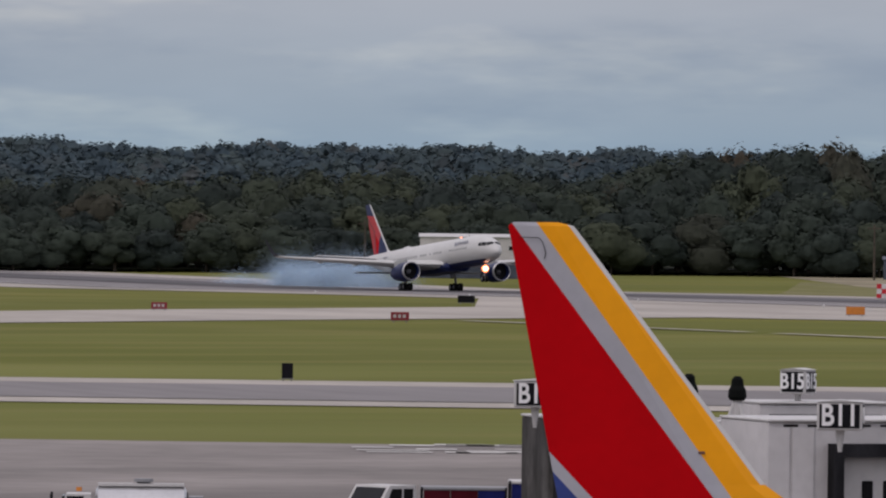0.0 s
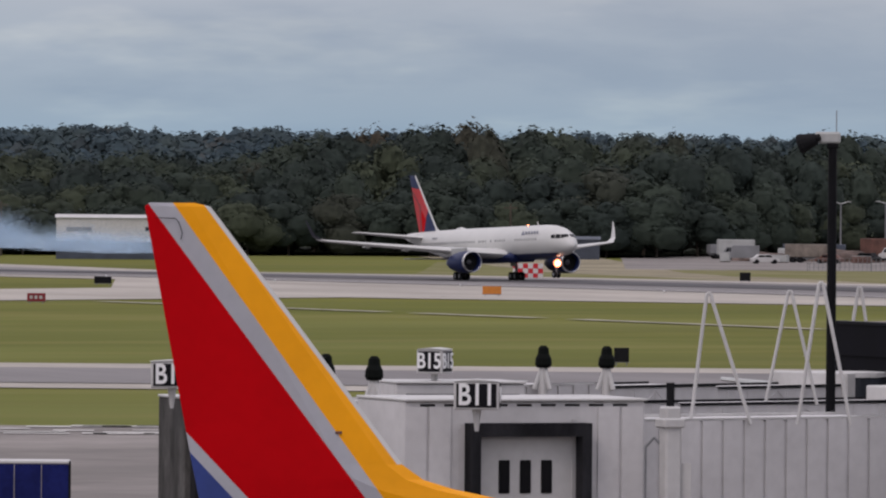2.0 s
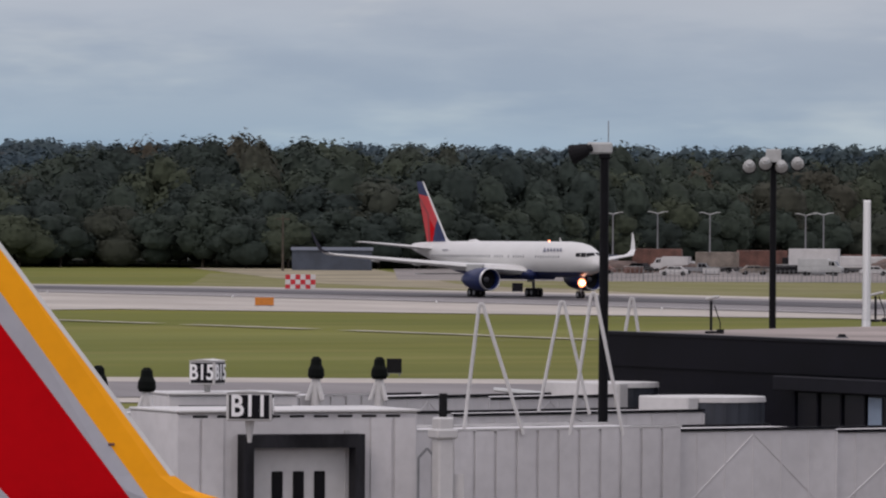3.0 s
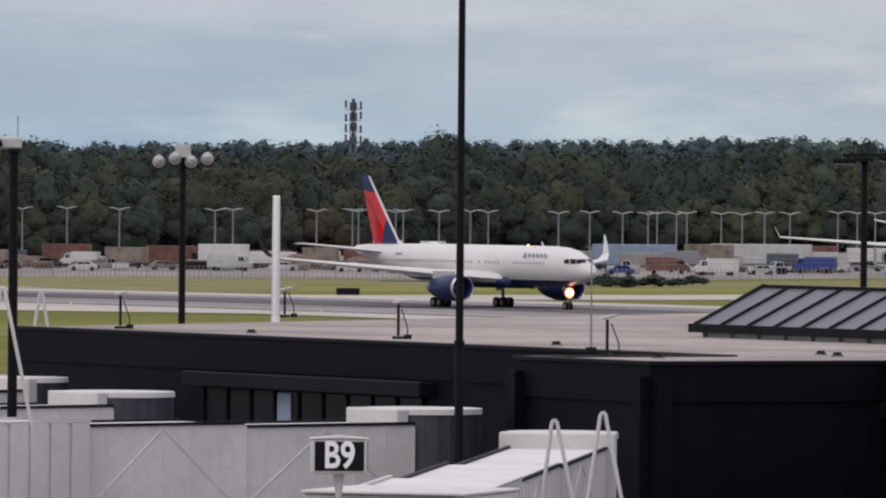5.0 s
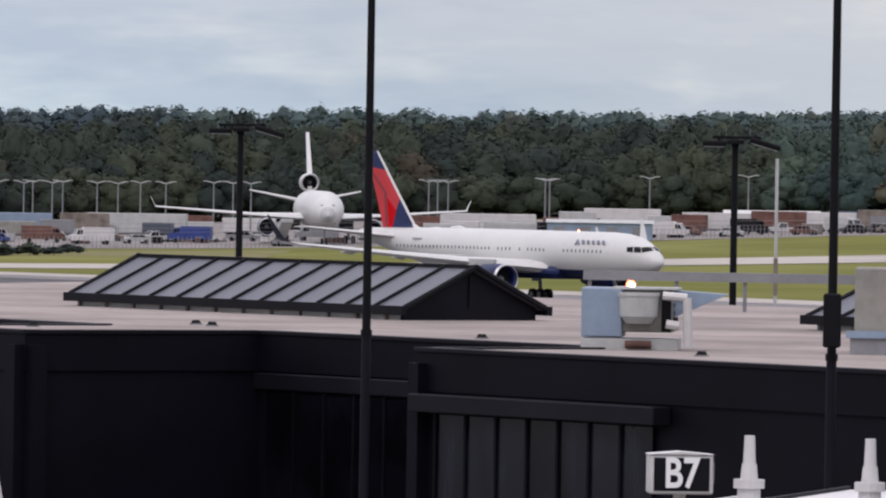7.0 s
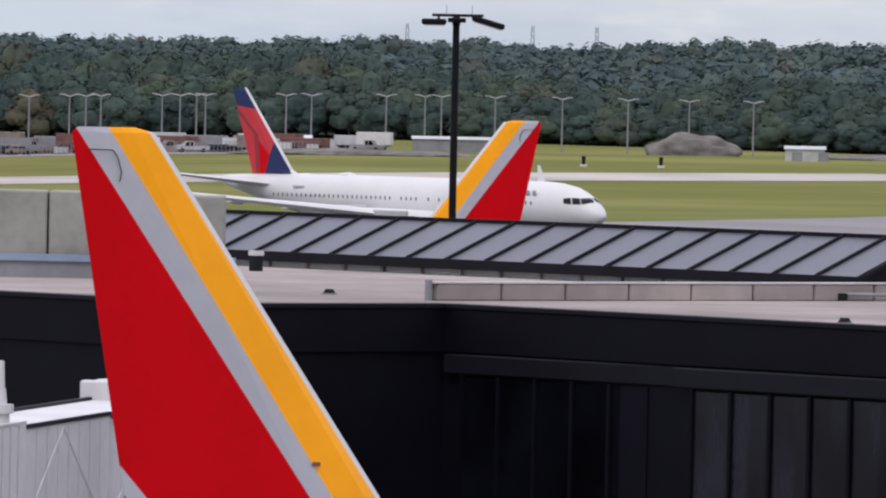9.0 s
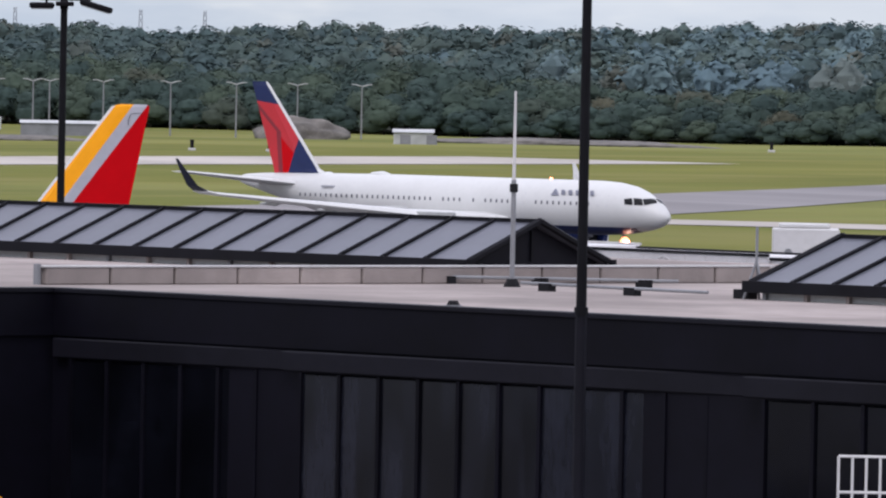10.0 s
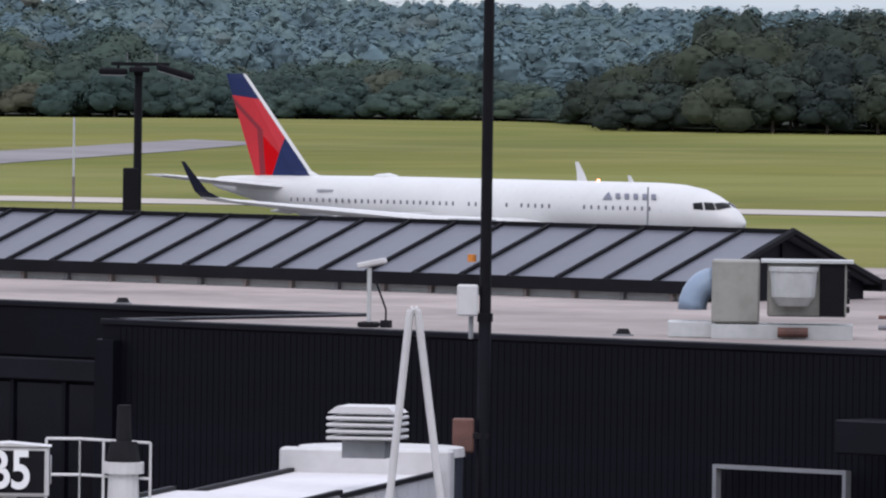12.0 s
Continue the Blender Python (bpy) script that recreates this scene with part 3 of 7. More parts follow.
def widebody_757():
    """Twin-jet airliner; local origin on the ground between the main wheels, nose towards +X."""
    L = 23.3
    t = thing("airliner", "white twin-engine airliner with navy and red tail, rolling on runway", "airplane")
    secs = ((0, 3.74, .06, .06), (-.25, 3.76, .42, .40), (-.8, 3.84, .82, .80), (-1.6, 3.98, 1.18, 1.16), (-2.6, 4.14, 1.48, 1.50), (-3.6, 4.24, 1.68, 1.74),
            (-5.2, 4.30, 1.83, 1.93), (-7, 4.32, 1.88, 2.0), (-15, 4.32, 1.88, 2.0), (-25, 4.32, 1.88, 2.0), (-31, 4.34, 1.88, 1.98), (-34.5, 4.50, 1.72, 1.78), (-38, 4.80, 1.40, 1.45),
            (-41.5, 5.15, 1.0, 1.06), (-44.5, 5.45, .62, .68), (-46.3, 5.6, .36, .42), (-46.9, 5.62, .2, .25))
    bm = loft(bmesh.new(), [ring(x + L, zc, ry, rz, 32) for x, zc, ry, rz in secs])
    bands(bm, [((0, 0, 2.95), (0, 0, 1))])
    for f in bm.faces:
        c = f.calc_center_median()
        f.material_index = 1 if c.z < 2.95 and c.x > L - 36 and c.x < L - 2.2 else 0
    part("fuselage", bm, [M["aircraft_white"], M["navy"]], t, smooth=True)
    bm = boxed(L - 25.5, L - 13.5, -1.9, 1.9, 2.05, 3.3, bevel=.5)
    part("wing_fairing", bm, M["navy"], t, smooth=False)
    # fin: navy with a red folded emblem
    bm = bmesh.new()
    loft(bm, [upright_foil(-36.2 + L, -43.0 + L, 5.9, .09), upright_foil(-37.9 + L, -43.2 + L, 6.55, .09), upright_foil(-43.75 + L, -45.75 + L, 12.85, .085), upright_foil(-44.1 + L, -45.85 + L, 13.15, .04)])
    tx = -43.0 + L
    cuts = [((tx, 0, 11.45), (0.10, 0, 1)), ((tx + 1.65, 0, 6.3), (1, 0, -.437)), ((tx + .15, 0, 9.3), (1, 0, .09)), ((tx + .68, 0, 9.3), (1, 0, .09)),
            ((-37.9 + L - .28, 0, 6.55), (6.3, 0, 5.85)), ((tx + .4, 0, 9.15), (1.3, 0, 1.7)), ((tx + .4, 0, 9.55), (1.3, 0, 1.7))]
    bands(bm, cuts)
    for f in bm.faces:
        c = f.calc_center_median()
        edge, cap_, corner, right_a, right_b, above_a, above_b = [(c - Vector(cuts[k][0])).dot(Vector(cuts[k][1])) > 0 for k in (4, 0, 1, 2, 3, 5, 6)]
        if edge:
            i = 4
        elif cap_ or corner:
            i = 0
        elif above_a and not above_b:
            i = 2 if not right_b else 1
        elif above_b:
            i = 1
        elif right_a and not right_b:
            i = 2
        else:
            i = 3 if right_b else 1
        f.material_index = i
    part("fin", bm, [M["navy"], M["bright_red"], M["dark_red"], M["red"], M["aircraft_white"]], t, "navy fin with red folded emblem")
    for s in (-1, 1):
        bm = loft(bmesh.new(), [foil(-14.6 + L, -25.3 + L, s * 1.5, 2.95, .12), foil(-19.6 + L, -25.6 + L, s * 6.6, 3.45, .12), foil(-28.1 + L, -30.4 + L, s * 19.0, 4.75, .10), foil(-28.9 + L, -30.6 + L, s * 19.5, 4.95, .08)])
        w = part("wing", bm, M["aircraft_white"], t, smooth=False)
        bm = loft(bmesh.new(), [foil(-28.8 + L, -30.5 + L, s * 19.4, 4.9, .08), foil(-29.5 + L, -30.7 + L, s * 19.95, 5.35, .07), foil(-30.5 + L, -31.15 + L, s * 20.35, 6.6, .07), foil(-31.1 + L, -31.42 + L, s * 20.5, 7.3, .06)])
        part("winglet", bm, M["winglet"] if s < 0 else M["aircraft_white"], w, "dark blue upturned winglet" if s < 0 else "white upturned winglet")
        for yy in (5.0, 9.5, 14.0):
            xr = -25.2 - (yy - 5) * .32
            part("flap_fairing", loft(bmesh.new(), [ring(xr + 1.6 + L, 2.95 + yy * .09, .05, .05, 8), ring(xr + .6 + L, 2.85 + yy * .09, .2, .25, 8), ring(xr - 1.1 + L, 2.8 + yy * .09, .05, .05, 8)]), M["pale_gray"], w).location.y = s * yy
        bm = boxed(-27.2 + L, -25.4 + L, 2.2 if s > 0 else -9.5, 9.5 if s > 0 else -2.2, 2.55, 2.67)
        fl = part("flap", bm, M["pale_gray"], w, "lowered wing flap")
        bm = boxed(-23.6 + L, -22.7 + L, 5.0 if s > 0 else -9.6, 9.6 if s > 0 else -5.0, 3.95, 4.04, m=None)
        part("spoiler", bm, M["aircraft_white"], w, "raised spoiler panel")
        bm = loft(bmesh.new(), [foil(-39.0 + L, -44.2 + L, s * .6, 5.35, .09), foil(-44.6 + L, -46.6 + L, s * 7.5, 6.15, .08)])
        part("tailplane", bm, M["aircraft_white"], t)
        nacelle(t, -14.2 + L, s * 6.5, 2.05, 1.32, 5.2, M["navy"])
        part("pylon", boxed(-20.0 + L, -16.0 + L, s * 6.5 - .18, s * 6.5 + .18, 2.9, 3.75, bevel=.05), M["pale_gray"], t)
        g = part("main_gear", tube(tubed((0, s * 3.66, .6), (0, s * 3.5, 3.2), .17), (-.5, s * 3.66, .52), (.5, s * 3.66, .52), .1), M["gray"], t)
        part("gear_door", boxed(-.7, .7, s * 3.2 - .04, s * 3.2 + .04, 1.7, 2.9), M["pale_gray"], g)
        for dx in (-.58, .58):
            wheel_pair(g, dx, s * 3.66, .52, .52, .36, .86)
    ng = part("nose_gear", tubed((-4.9 + L, 0, .4), (-4.7 + L, 0, 2.6), .11), M["gray"], t)
    wheel_pair(ng, -4.9 + L, 0, .42, .42, .26, .5)
    part("landing_light", tubed((-4.5 + L, 0, 1.75), (-4.3 + L, 0, 1.75), .21, n=14), M["lamp"], ng, "lit landing light")
    # emissive disc added for the orange bloom round the landing light
    part("lamp_reflector", tubed((-4.62 + L, 0, 1.75), (-4.5 + L, 0, 1.75), .48, n=16), M["lamp_bloom"], ng, "warm bloom drawn as a glowing disc")
    part("radome_dome", loft(bmesh.new(), [ring(-31.0 + L + dx, 6.2, ry, rz, 14) for dx, ry, rz in ((1.0, .05, .05), (.7, .35, .22), (.1, .5, .34), (-.9, .4, .25), (-1.5, .05, .05))]), M["aircraft_white"], t, smooth=True)
    part("antenna", loft(bmesh.new(), [upright_foil(-9.4 + L, -9.9 + L, 6.25, .1), upright_foil(-9.75 + L, -10.0 + L, 6.75, .1)]), M["aircraft_white"], t)
    part("beacon", tubed((-12.5 + L, 0, 6.3), (-12.5 + L, 0, 6.44), .09, n=8), M["beacon"], t, "lit red beacon")
    # cockpit glass set on the skin of the nose
    def skin(x, z, side):
        j = next(i for i in range(len(secs) - 1) if secs[i + 1][0] <= x <= secs[i][0])
        u = (secs[j][0] - x) / (secs[j][0] - secs[j + 1][0])
        zc, ry, rz = [secs[j][i] + u * (secs[j + 1][i] - secs[j][i]) for i in (1, 2, 3)]
        c = min(.999, (z - zc) / rz)
        return Vector((x + L, side * ry * math.sqrt(1 - c * c), zc + rz * c))
    panes = (((-1.08, 4.80), (-1.60, 4.62), (-1.98, 5.05), (-1.52, 5.12)), ((-1.70, 4.62), (-2.35, 4.62), (-2.60, 5.10), (-2.06, 5.08)), ((-2.47, 4.62), (-3.15, 4.66), (-3.30, 5.02), (-2.72, 5.10)))
    for side in (-1, 1):
        for pane in panes:
            bm = bmesh.new()
            rows_ = []
            for k in range(5):
                f_ = k / 4
                lo_ = (pane[0][0] + f_ * (pane[1][0] - pane[0][0]), pane[0][1] + f_ * (pane[1][1] - pane[0][1]))
                hi_ = (pane[3][0] + f_ * (pane[2][0] - pane[3][0]), pane[3][1] + f_ * (pane[2][1] - pane[3][1]))
                p0, p1 = skin(*lo_, side), skin(*hi_, side)
                out = Vector((.03, side * .03, .03))
                rows_.append([bm.verts.new(p0 + out), bm.verts.new((p0 + p1) / 2 + out * 2), bm.verts.new(p1 + out), bm.verts.new(p0 - out), bm.verts.new(p1 - out)])
            for r0, r1 in zip(rows_, rows_[1:]):
                for i0, i1 in ((0, 1), (1, 2), (2, 4), (4, 3), (3, 0)):
                    bm.faces.new((r0[i0], r0[i1], r1[i1], r1[i0]))
            bm.faces.new([rows_[0][i] for i in (0, 1, 2, 4, 3)]); bm.faces.new([rows_[-1][i] for i in (0, 1, 2, 4, 3)])
            bmesh.ops.recalc_face_normals(bm, faces=bm.faces[:])
            part("cockpit_window", bm, M["glass"], t)
    # cabin windows, doors and a plain-shape emblem with bars for the title
    win = boxed(-.09, .09, -.03, .03, -.14, .14, bevel=.03)
    first = part("cabin_window", win, M["cabin_glass"], t)
    xs = [-6.6 - .62 * i for i in range(10)] + [-15.2 - .6 * i for i in range(5)] + [-18.9] + [-20.4 - .6 * i for i in range(4)] + [-23.6 - .58 * i for i in range(26)]
    for s in (-1, 1):
        for x in xs:
            if x == xs[0] and s == -1:
                o = first
            else:
                o = new("cabin_window", first.data); o.parent = t
            o.location = (x + L, s * 1.862, 4.62)
        for x in (-5.2, -13.9, -33.6):
            for k in (-.42, .42):   # door seams
                p0, p1 = skin(x + k, 3.6, s), skin(x + k, 5.3, s)
                pm = skin(x + k, 4.5, s)
                part("door_seam", tube(tubed(p0, pm, .018, n=5), pm, p1, .018, n=5), M["silver"], t)
        tri = bmesh.new()
        prism(tri, ((-10.7 + L, 5.16), (-9.9 + L, 5.16), (-10.2 + L, 5.66)), s * 1.72 - .06, s * 1.72 + .06, "y")
        part("emblem", tri, M["title"], t, "small slate triangular emblem")
        for i in range(5):
            x = -11.2 - i * .80
            if s < 0:
                x = -9.4 + i * .76
            part("title_bar", boxed(x + L - .20, x + L + .20, s * 1.735 - .04, s * 1.735 + .04, 5.2, 5.6, bevel=.05), M["title"], t)
        part("registration_bar", boxed(-36.0 + L, -34.6 + L, s * 1.56 - .06, s * 1.56 + .06, 5.2, 5.36), M["silver"], t)
    return t


def parked_737(label="", height=12.5, plain=False):
    """Parked twin-jet; local origin on the ground under the tail's rear edge, nose towards +X."""
    t = thing("parked_airliner", label, "airplane", group="parked tails")
    k = height / 12.5
    bm = bmesh.new()
    z = lambda v: v * k
    # fin outline, tail edge at the tip at x = 0
    fin_foil = (lambda le, te, zz, th: upright_foil(le, te, zz, max(th, .34 / (le - te)))) if plain else upright_foil
    loft(bm, [fin_foil(11.6, 1.50, z(5.3), .04), fin_foil(9.6, 1.36, z(5.85), .05), fin_foil(7.66, 1.20, z(6.26), .07), fin_foil(6.6, 1.15, z(6.48), .08), fin_foil(5.95, 1.11, z(6.68), .09), fin_foil(5.50, 1.04, z(7.0), .09), fin_foil(1.60, .05, z(12.15), .085), fin_foil(1.39, 0, z(12.42), .07), fin_foil(1.05, .1, z(12.5), .03)])
    for v in bm.verts:
        v.co.x *= k
    # bands run parallel to the leading edge: white edge, yellow, silver, red, then a silver line and blue low at the back
    cuts = []
    for (xa, za), (xb, zb) in (((1.28, 12.42), (5.39, 7.0)), ((.66, 12.4), (3.63, 8.3)), ((.13, 12.4), (3.20, 8.3))):
        d_ = Vector(((xb - xa) * k, 0, z(zb) - z(za))).normalized()
        cuts.append((Vector((xa * k, 0, z(za))), Vector((-d_.z, 0, d_.x))))
    lown = Vector((1.0, 0, .95)).normalized()
    cuts += [(Vector((.95 * k, 0, z(7.62))), lown), (Vector((1.01 * k, 0, z(7.22))), lown)]
    bands(bm, cuts)
    for f in bm.faces:
        c = f.calc_center_median()
        sd = [(c - co).dot(no) > 0 for co, no in cuts]
        if sd[0] and c.z > z(6.9):
            i = 0
        elif sd[1]:
            i = 1
        elif sd[2]:
            i = 2
        elif sd[3]:
            i = 3
        elif sd[4]:
            i = 2
        else:
            i = 4
        f.material_index = i
    fin = part("fin", bm, [M["aircraft_white"]] * 2 + [M["silver"], M["navy"], M["blue"]] if plain else [M["aircraft_white"], M["yellow"], M["silver"], M["red"], M["blue"]], t,
               "white-edged dark fin" if plain else "red fin with silver and golden bands")
    for s in (-1, 1):
        y_ = s * .085
        hook = [(.22, 12.18), (.64, 12.17), (.72, 12.08), (.79, 11.86), (.76, 11.72)]
        bm = bmesh.new()
        for (xa, za), (xb, zb) in zip(hook, hook[1:]):
            tube(bm, (xa * k, y_, z(za)), (xb * k, y_, z(zb)), .009, n=5)
        part("balance_panel_line", bm, M["dark"], fin)
        part("scuff_mark", boxed(4.06 * k, 4.20 * k, s * .20 - .012, s * .20 + .012, z(7.64), z(7.70), bevel=.01), M["rust"], fin, "small brown scuff on the golden band")
    n = 20
    secs = ((-1.0, 4.9, .15, .2), (1.5, 4.5, .6, .75), (5, 4.0, 1.2, 1.35), (9, 3.55, 1.7, 1.8), (13, 3.4, 1.88, 1.98), (30, 3.4, 1.88, 1.98), (33.5, 3.3, 1.75, 1.8), (36, 3.1, 1.2, 1.25), (37.6, 2.95, .5, .55), (38, 2.9, .1, .1))
    part("fuselage", loft(bmesh.new(), [ring(x * k, zc * k, ry * k, rz * k, n) for x, zc, ry, rz in secs]), M["blue"], t, smooth=True)
    for s in (-1, 1):
        part("wing", loft(bmesh.new(), [foil(24.0, 16.5, s * 1.5, 2.6, .12), foil(16.0, 14.2, s * 16.5, 4.0, .1)]), M["pale_gray"], t)
        part("tailplane", loft(bmesh.new(), [foil(6.2, 2.2, s * .7, 4.7, .09), foil(2.0, .4, s * 6.8, 5.3, .08)]), M["pale_gray"], t)
        nacelle(t, 24.5, s * 4.8, 1.7, 1.0, 4.2, M["blue"])
        g = part("main_gear", tubed((18.0, s * 2.85, .55), (18.0, s * 2.6, 2.6), .14), M["gray"], t)
        wheel_pair(g, 18.0, s * 2.85, .55, .55, .35, .8)
    g = part("nose_gear", tubed((33.6, 0, .35), (33.6, 0, 2.0), .1), M["gray"], t)
    wheel_pair(g, 33.6, 0, .35, .35, .22, .45)
    return t


def place_tail(az, d, heading, label, height=12.5, plain=False):
    t = parked_737(label, height, plain)
    x, y = polar(az, d)
    t.matrix_basis = pose(x, y, ground_z(x, y), 0, 0, 90 - heading)
    return t


plane = widebody_757()
place_tail(-66.86, 180.5, 19, "parked airliner with red, silver and golden tail beside jet bridges")
place_tail(-51.86, 124.0, 7.0, "parked airliner with red, silver and golden tail before the concourse", 12.72)
place_tail(-48.72, 312.0, 214, "red and golden airliner tail parked behind the concourse roof")
place_tail(-60.50, 395.0, 119.5, "parked airliner tail seen edge-on behind the concourse roof", plain=True)
taxiing = parked_737(label="red and golden airliner taxiing behind the concourse roof", height=11.3)

# ---- concourse ----
ROOF = 8.5
WEST, EAST, BACK = -242.5, -40.0, 172.0
FRONT = ((-242.5, 127.6), (-200.2, 127.6), (-200.2, 120.8), (-193.2, 120.8), (-193.2, 128.3), (-176.6, 128.3), (-176.6, 122.0), (-149.0, 122.0), (-149.0, 128.0),
         (-110.2, 127.0), (-110.2, 119.8), (-40, 119.0))
concourse = thing("concourse", "long low concourse in black metal with a flat pale roof", "building")
plan = list(FRONT) + [(EAST, BACK), (-268, BACK)]
part("roof", prism(bmesh.new(), plan, ROOF - .42, ROOF - .05), M["roof"], concourse, "flat pale gravel roof")
for (x0, y0), (x1, y1) in zip(FRONT, FRONT[1:] ):
    a, b = Vector((x0, y0, 0)), Vector((x1, y1, 0))
    d = (b - a); ln = d.length; d.normalize(); nrm = Vector((d.y, -d.x, 0))
    m = Matrix.Translation(a) @ Matrix(((d.x, -nrm.x, 0, 0), (d.y, -nrm.y, 0, 0), (0, 0, 1, 0), (0, 0, 0, 1)))
    w = part("wall", boxed(-.3, ln + .3, 0.05, .5, 0, ROOF - .4), M["clad"], concourse)
    w.matrix_basis = m
    o = part("parapet_cap", boxed(-.05, ln + .05, -.08, .4, ROOF - .12, ROOF, bevel=.02), M["band"], concourse); o.matrix_basis = m
    o = part("fascia", boxed(-.02, ln + .02, -.03, .06, ROOF - 1.1, ROOF - .12), M["clad"], concourse); o.matrix_basis = m
# ---- woods ----
def tree_crown(rng, lobes, leaves, leaf, around, tall, slim=1.0, up=.28):
    """Triangles of a tree of height 1 and radius about .5: a tapered trunk, uneven lobes on limbs and loose leaf sprays over them."""
    tris, nrm, bark = [], [], []

    def quad(a, b, c, d, na, nb, nc, nd, is_bark=False):
        tris.extend(((a, b, c), (a, c, d))); nrm.extend(((na, nb, nc), (na, nc, nd))); bark.extend((is_bark, is_bark))

    def bar(p, q, r0, r1):
        for i in range(4):
            u = [np.array((math.cos(math.pi / 2 * k), math.sin(math.pi / 2 * k), 0)) for k in (i, i + 1)]
            quad(p + u[0] * r0, p + u[1] * r0, q + u[1] * r1, q + u[0] * r1, u[0], u[1], u[1], u[0], True)

    mid = np.array((0, 0, .45))
    bar(np.array((0, 0, 0.)), np.array((.01, 0, .62)), .022, .008)
    made = []
    for k in range(lobes):
        a = 2.4 * k + rng.uniform(-.5, .5)
        h = .22 + .56 * (k + rng.uniform(0, 1)) / lobes
        r = slim * rng.uniform(.14, .30) * math.sqrt(max(.02, 1 - ((h - .45) / .48) ** 2))
        s = rng.uniform(.20, .31) * (1.12 - .35 * h) * (.6 + .4 * slim)
        made.append((np.array((r * math.cos(a), r * math.sin(a), h)), s))
    made.append((np.array((0, 0, .82)), .16 * (.6 + .4 * slim)))
    made.append((np.array((0, 0, .45)), .26 * slim))
    for c, s in made:
        bar(np.array((.005, 0, max(.15, c[2] - .22))), c, .008, .004)
        grid = []
        for el in np.linspace(-1.1, 1.4, tall + 1):
            grid.append([c + s * .86 * rng.uniform(.86, 1.06) * np.array((math.cos(el) * math.cos(2 * math.pi * i / around), math.cos(el) * math.sin(2 * math.pi * i / around), .9 * math.sin(el))) for i in range(around)])
        for j in range(tall):
            for i in range(around):
                q = (grid[j][i], grid[j][(i + 1) % around], grid[j + 1][(i + 1) % around], grid[j + 1][i])
                quad(*q, *[(p - c) / s * (.6 if up < .5 else .2) + (p - mid) for p in q])
    w = np.array([s * s for _, s in made]); w /= w.sum()
    pick = rng.choice(len(made), leaves, p=w)
    c, s = np.array([made[i][0] for i in pick]), np.array([made[i][1] for i in pick])[:, None]
    p = rng.normal(size=(leaves, 3)); p /= np.linalg.norm(p, axis=1)[:, None]
    p[:, 2] = np.where(p[:, 2] < -.45, -p[:, 2], p[:, 2])
    at = c + p * s * np.clip(rng.normal(.95, .10, (leaves, 1)), .72, 1.14)
    soft = p * (.6 if up < .5 else .2) + (at - mid)
    face = p + rng.normal(size=p.shape) * .22 + np.array((0, 0, .4))
    face /= np.linalg.norm(face, axis=1)[:, None]
    u = np.cross(face, rng.normal(size=p.shape)); u /= np.linalg.norm(u, axis=1)[:, None] + 1e-9
    v = np.cross(face, u)
    z = leaf * rng.uniform(.55, 1.5, (leaves, 1))
    spray = np.stack([at - u * z - v * z * .6, at + u * z * .9 - v * z * .5, at + v * z], 1)
    turned = (np.cross(spray[:, 1] - spray[:, 0], spray[:, 2] - spray[:, 0]) * face).sum(1) < 0
    spray[turned] = spray[turned][:, ::-1]
    tri = np.concatenate([np.array(tris), spray])
    n = np.concatenate([np.array(nrm), np.repeat(soft[:, None, :] + rng.normal(size=(leaves, 1, 3)) * .10, 3, 1)]) + np.array((0, 0, up))
    tri[:, :, 2] /= np.percentile(tri[:, :, 2], 99.4)
    return tri, n / (np.linalg.norm(n, axis=2)[:, :, None] + 1e-9), np.array(bark + [False] * leaves)


def woods(name, label, spots, protos, material):
    """One joined wood: spots of x, y, height, width; every tree has a tint of its own."""
    rng = np.random.default_rng(5)
    out, bent, wood, tint = [], [], [], []
    for x, y, h, w in spots:
        p, pn, bark = protos[rng.integers(len(protos))]
        a = rng.uniform(0, 2 * math.pi)
        r = np.array(((math.cos(a), -math.sin(a), 0), (math.sin(a), math.cos(a), 0), (0, 0, 1)))
        out.append((p @ r.T) * (w, w, h) + (x, y, ground_z(x, y) - .1))
        bent.append(pn @ r.T)
        wood.append(bark)
        tint.append(np.full(len(p), rng.uniform(0, 1)))
    co = np.concatenate(out).reshape(-1, 3)
    n = len(co) // 3
    me = bpy.data.meshes.new(name)
    me.vertices.add(len(co)); me.vertices.foreach_set("co", co.ravel())
    me.loops.add(len(co)); me.loops.foreach_set("vertex_index", np.arange(len(co), dtype=np.int32))
    me.polygons.add(n); me.polygons.foreach_set("loop_start", np.arange(0, len(co), 3, dtype=np.int32))
    me.polygons.foreach_set("loop_total", np.full(n, 3, dtype=np.int32))
    me.polygons.foreach_set("use_smooth", np.ones(n, dtype=bool))
    me.polygons.foreach_set("material_index", np.concatenate(wood).astype(np.int32))
    me.update(calc_edges=True)
    me.normals_split_custom_set_from_vertices(np.concatenate(bent).reshape(-1, 3))
    me.attributes.new("tint", "FLOAT", "FACE").data.foreach_set("value", np.concatenate(tint).astype(np.float32))
    me.materials.append(material); me.materials.append(M["bark"])
    return tagged(new(name, me), label, "woodland", kind="stuff")


rng = np.random.default_rng(11)
PROTO = [tree_crown(rng, int(rng.integers(7, 12)), 1180, .025, 6, 3, rng.choice((.75, 1.0, 1.0, 1.1))) for _ in range(10)]
PROTO_FAR = [tree_crown(rng, int(rng.integers(4, 7)), 250, .042, 5, 2, rng.choice((.85, 1.05)), 1.0) for _ in range(8)]
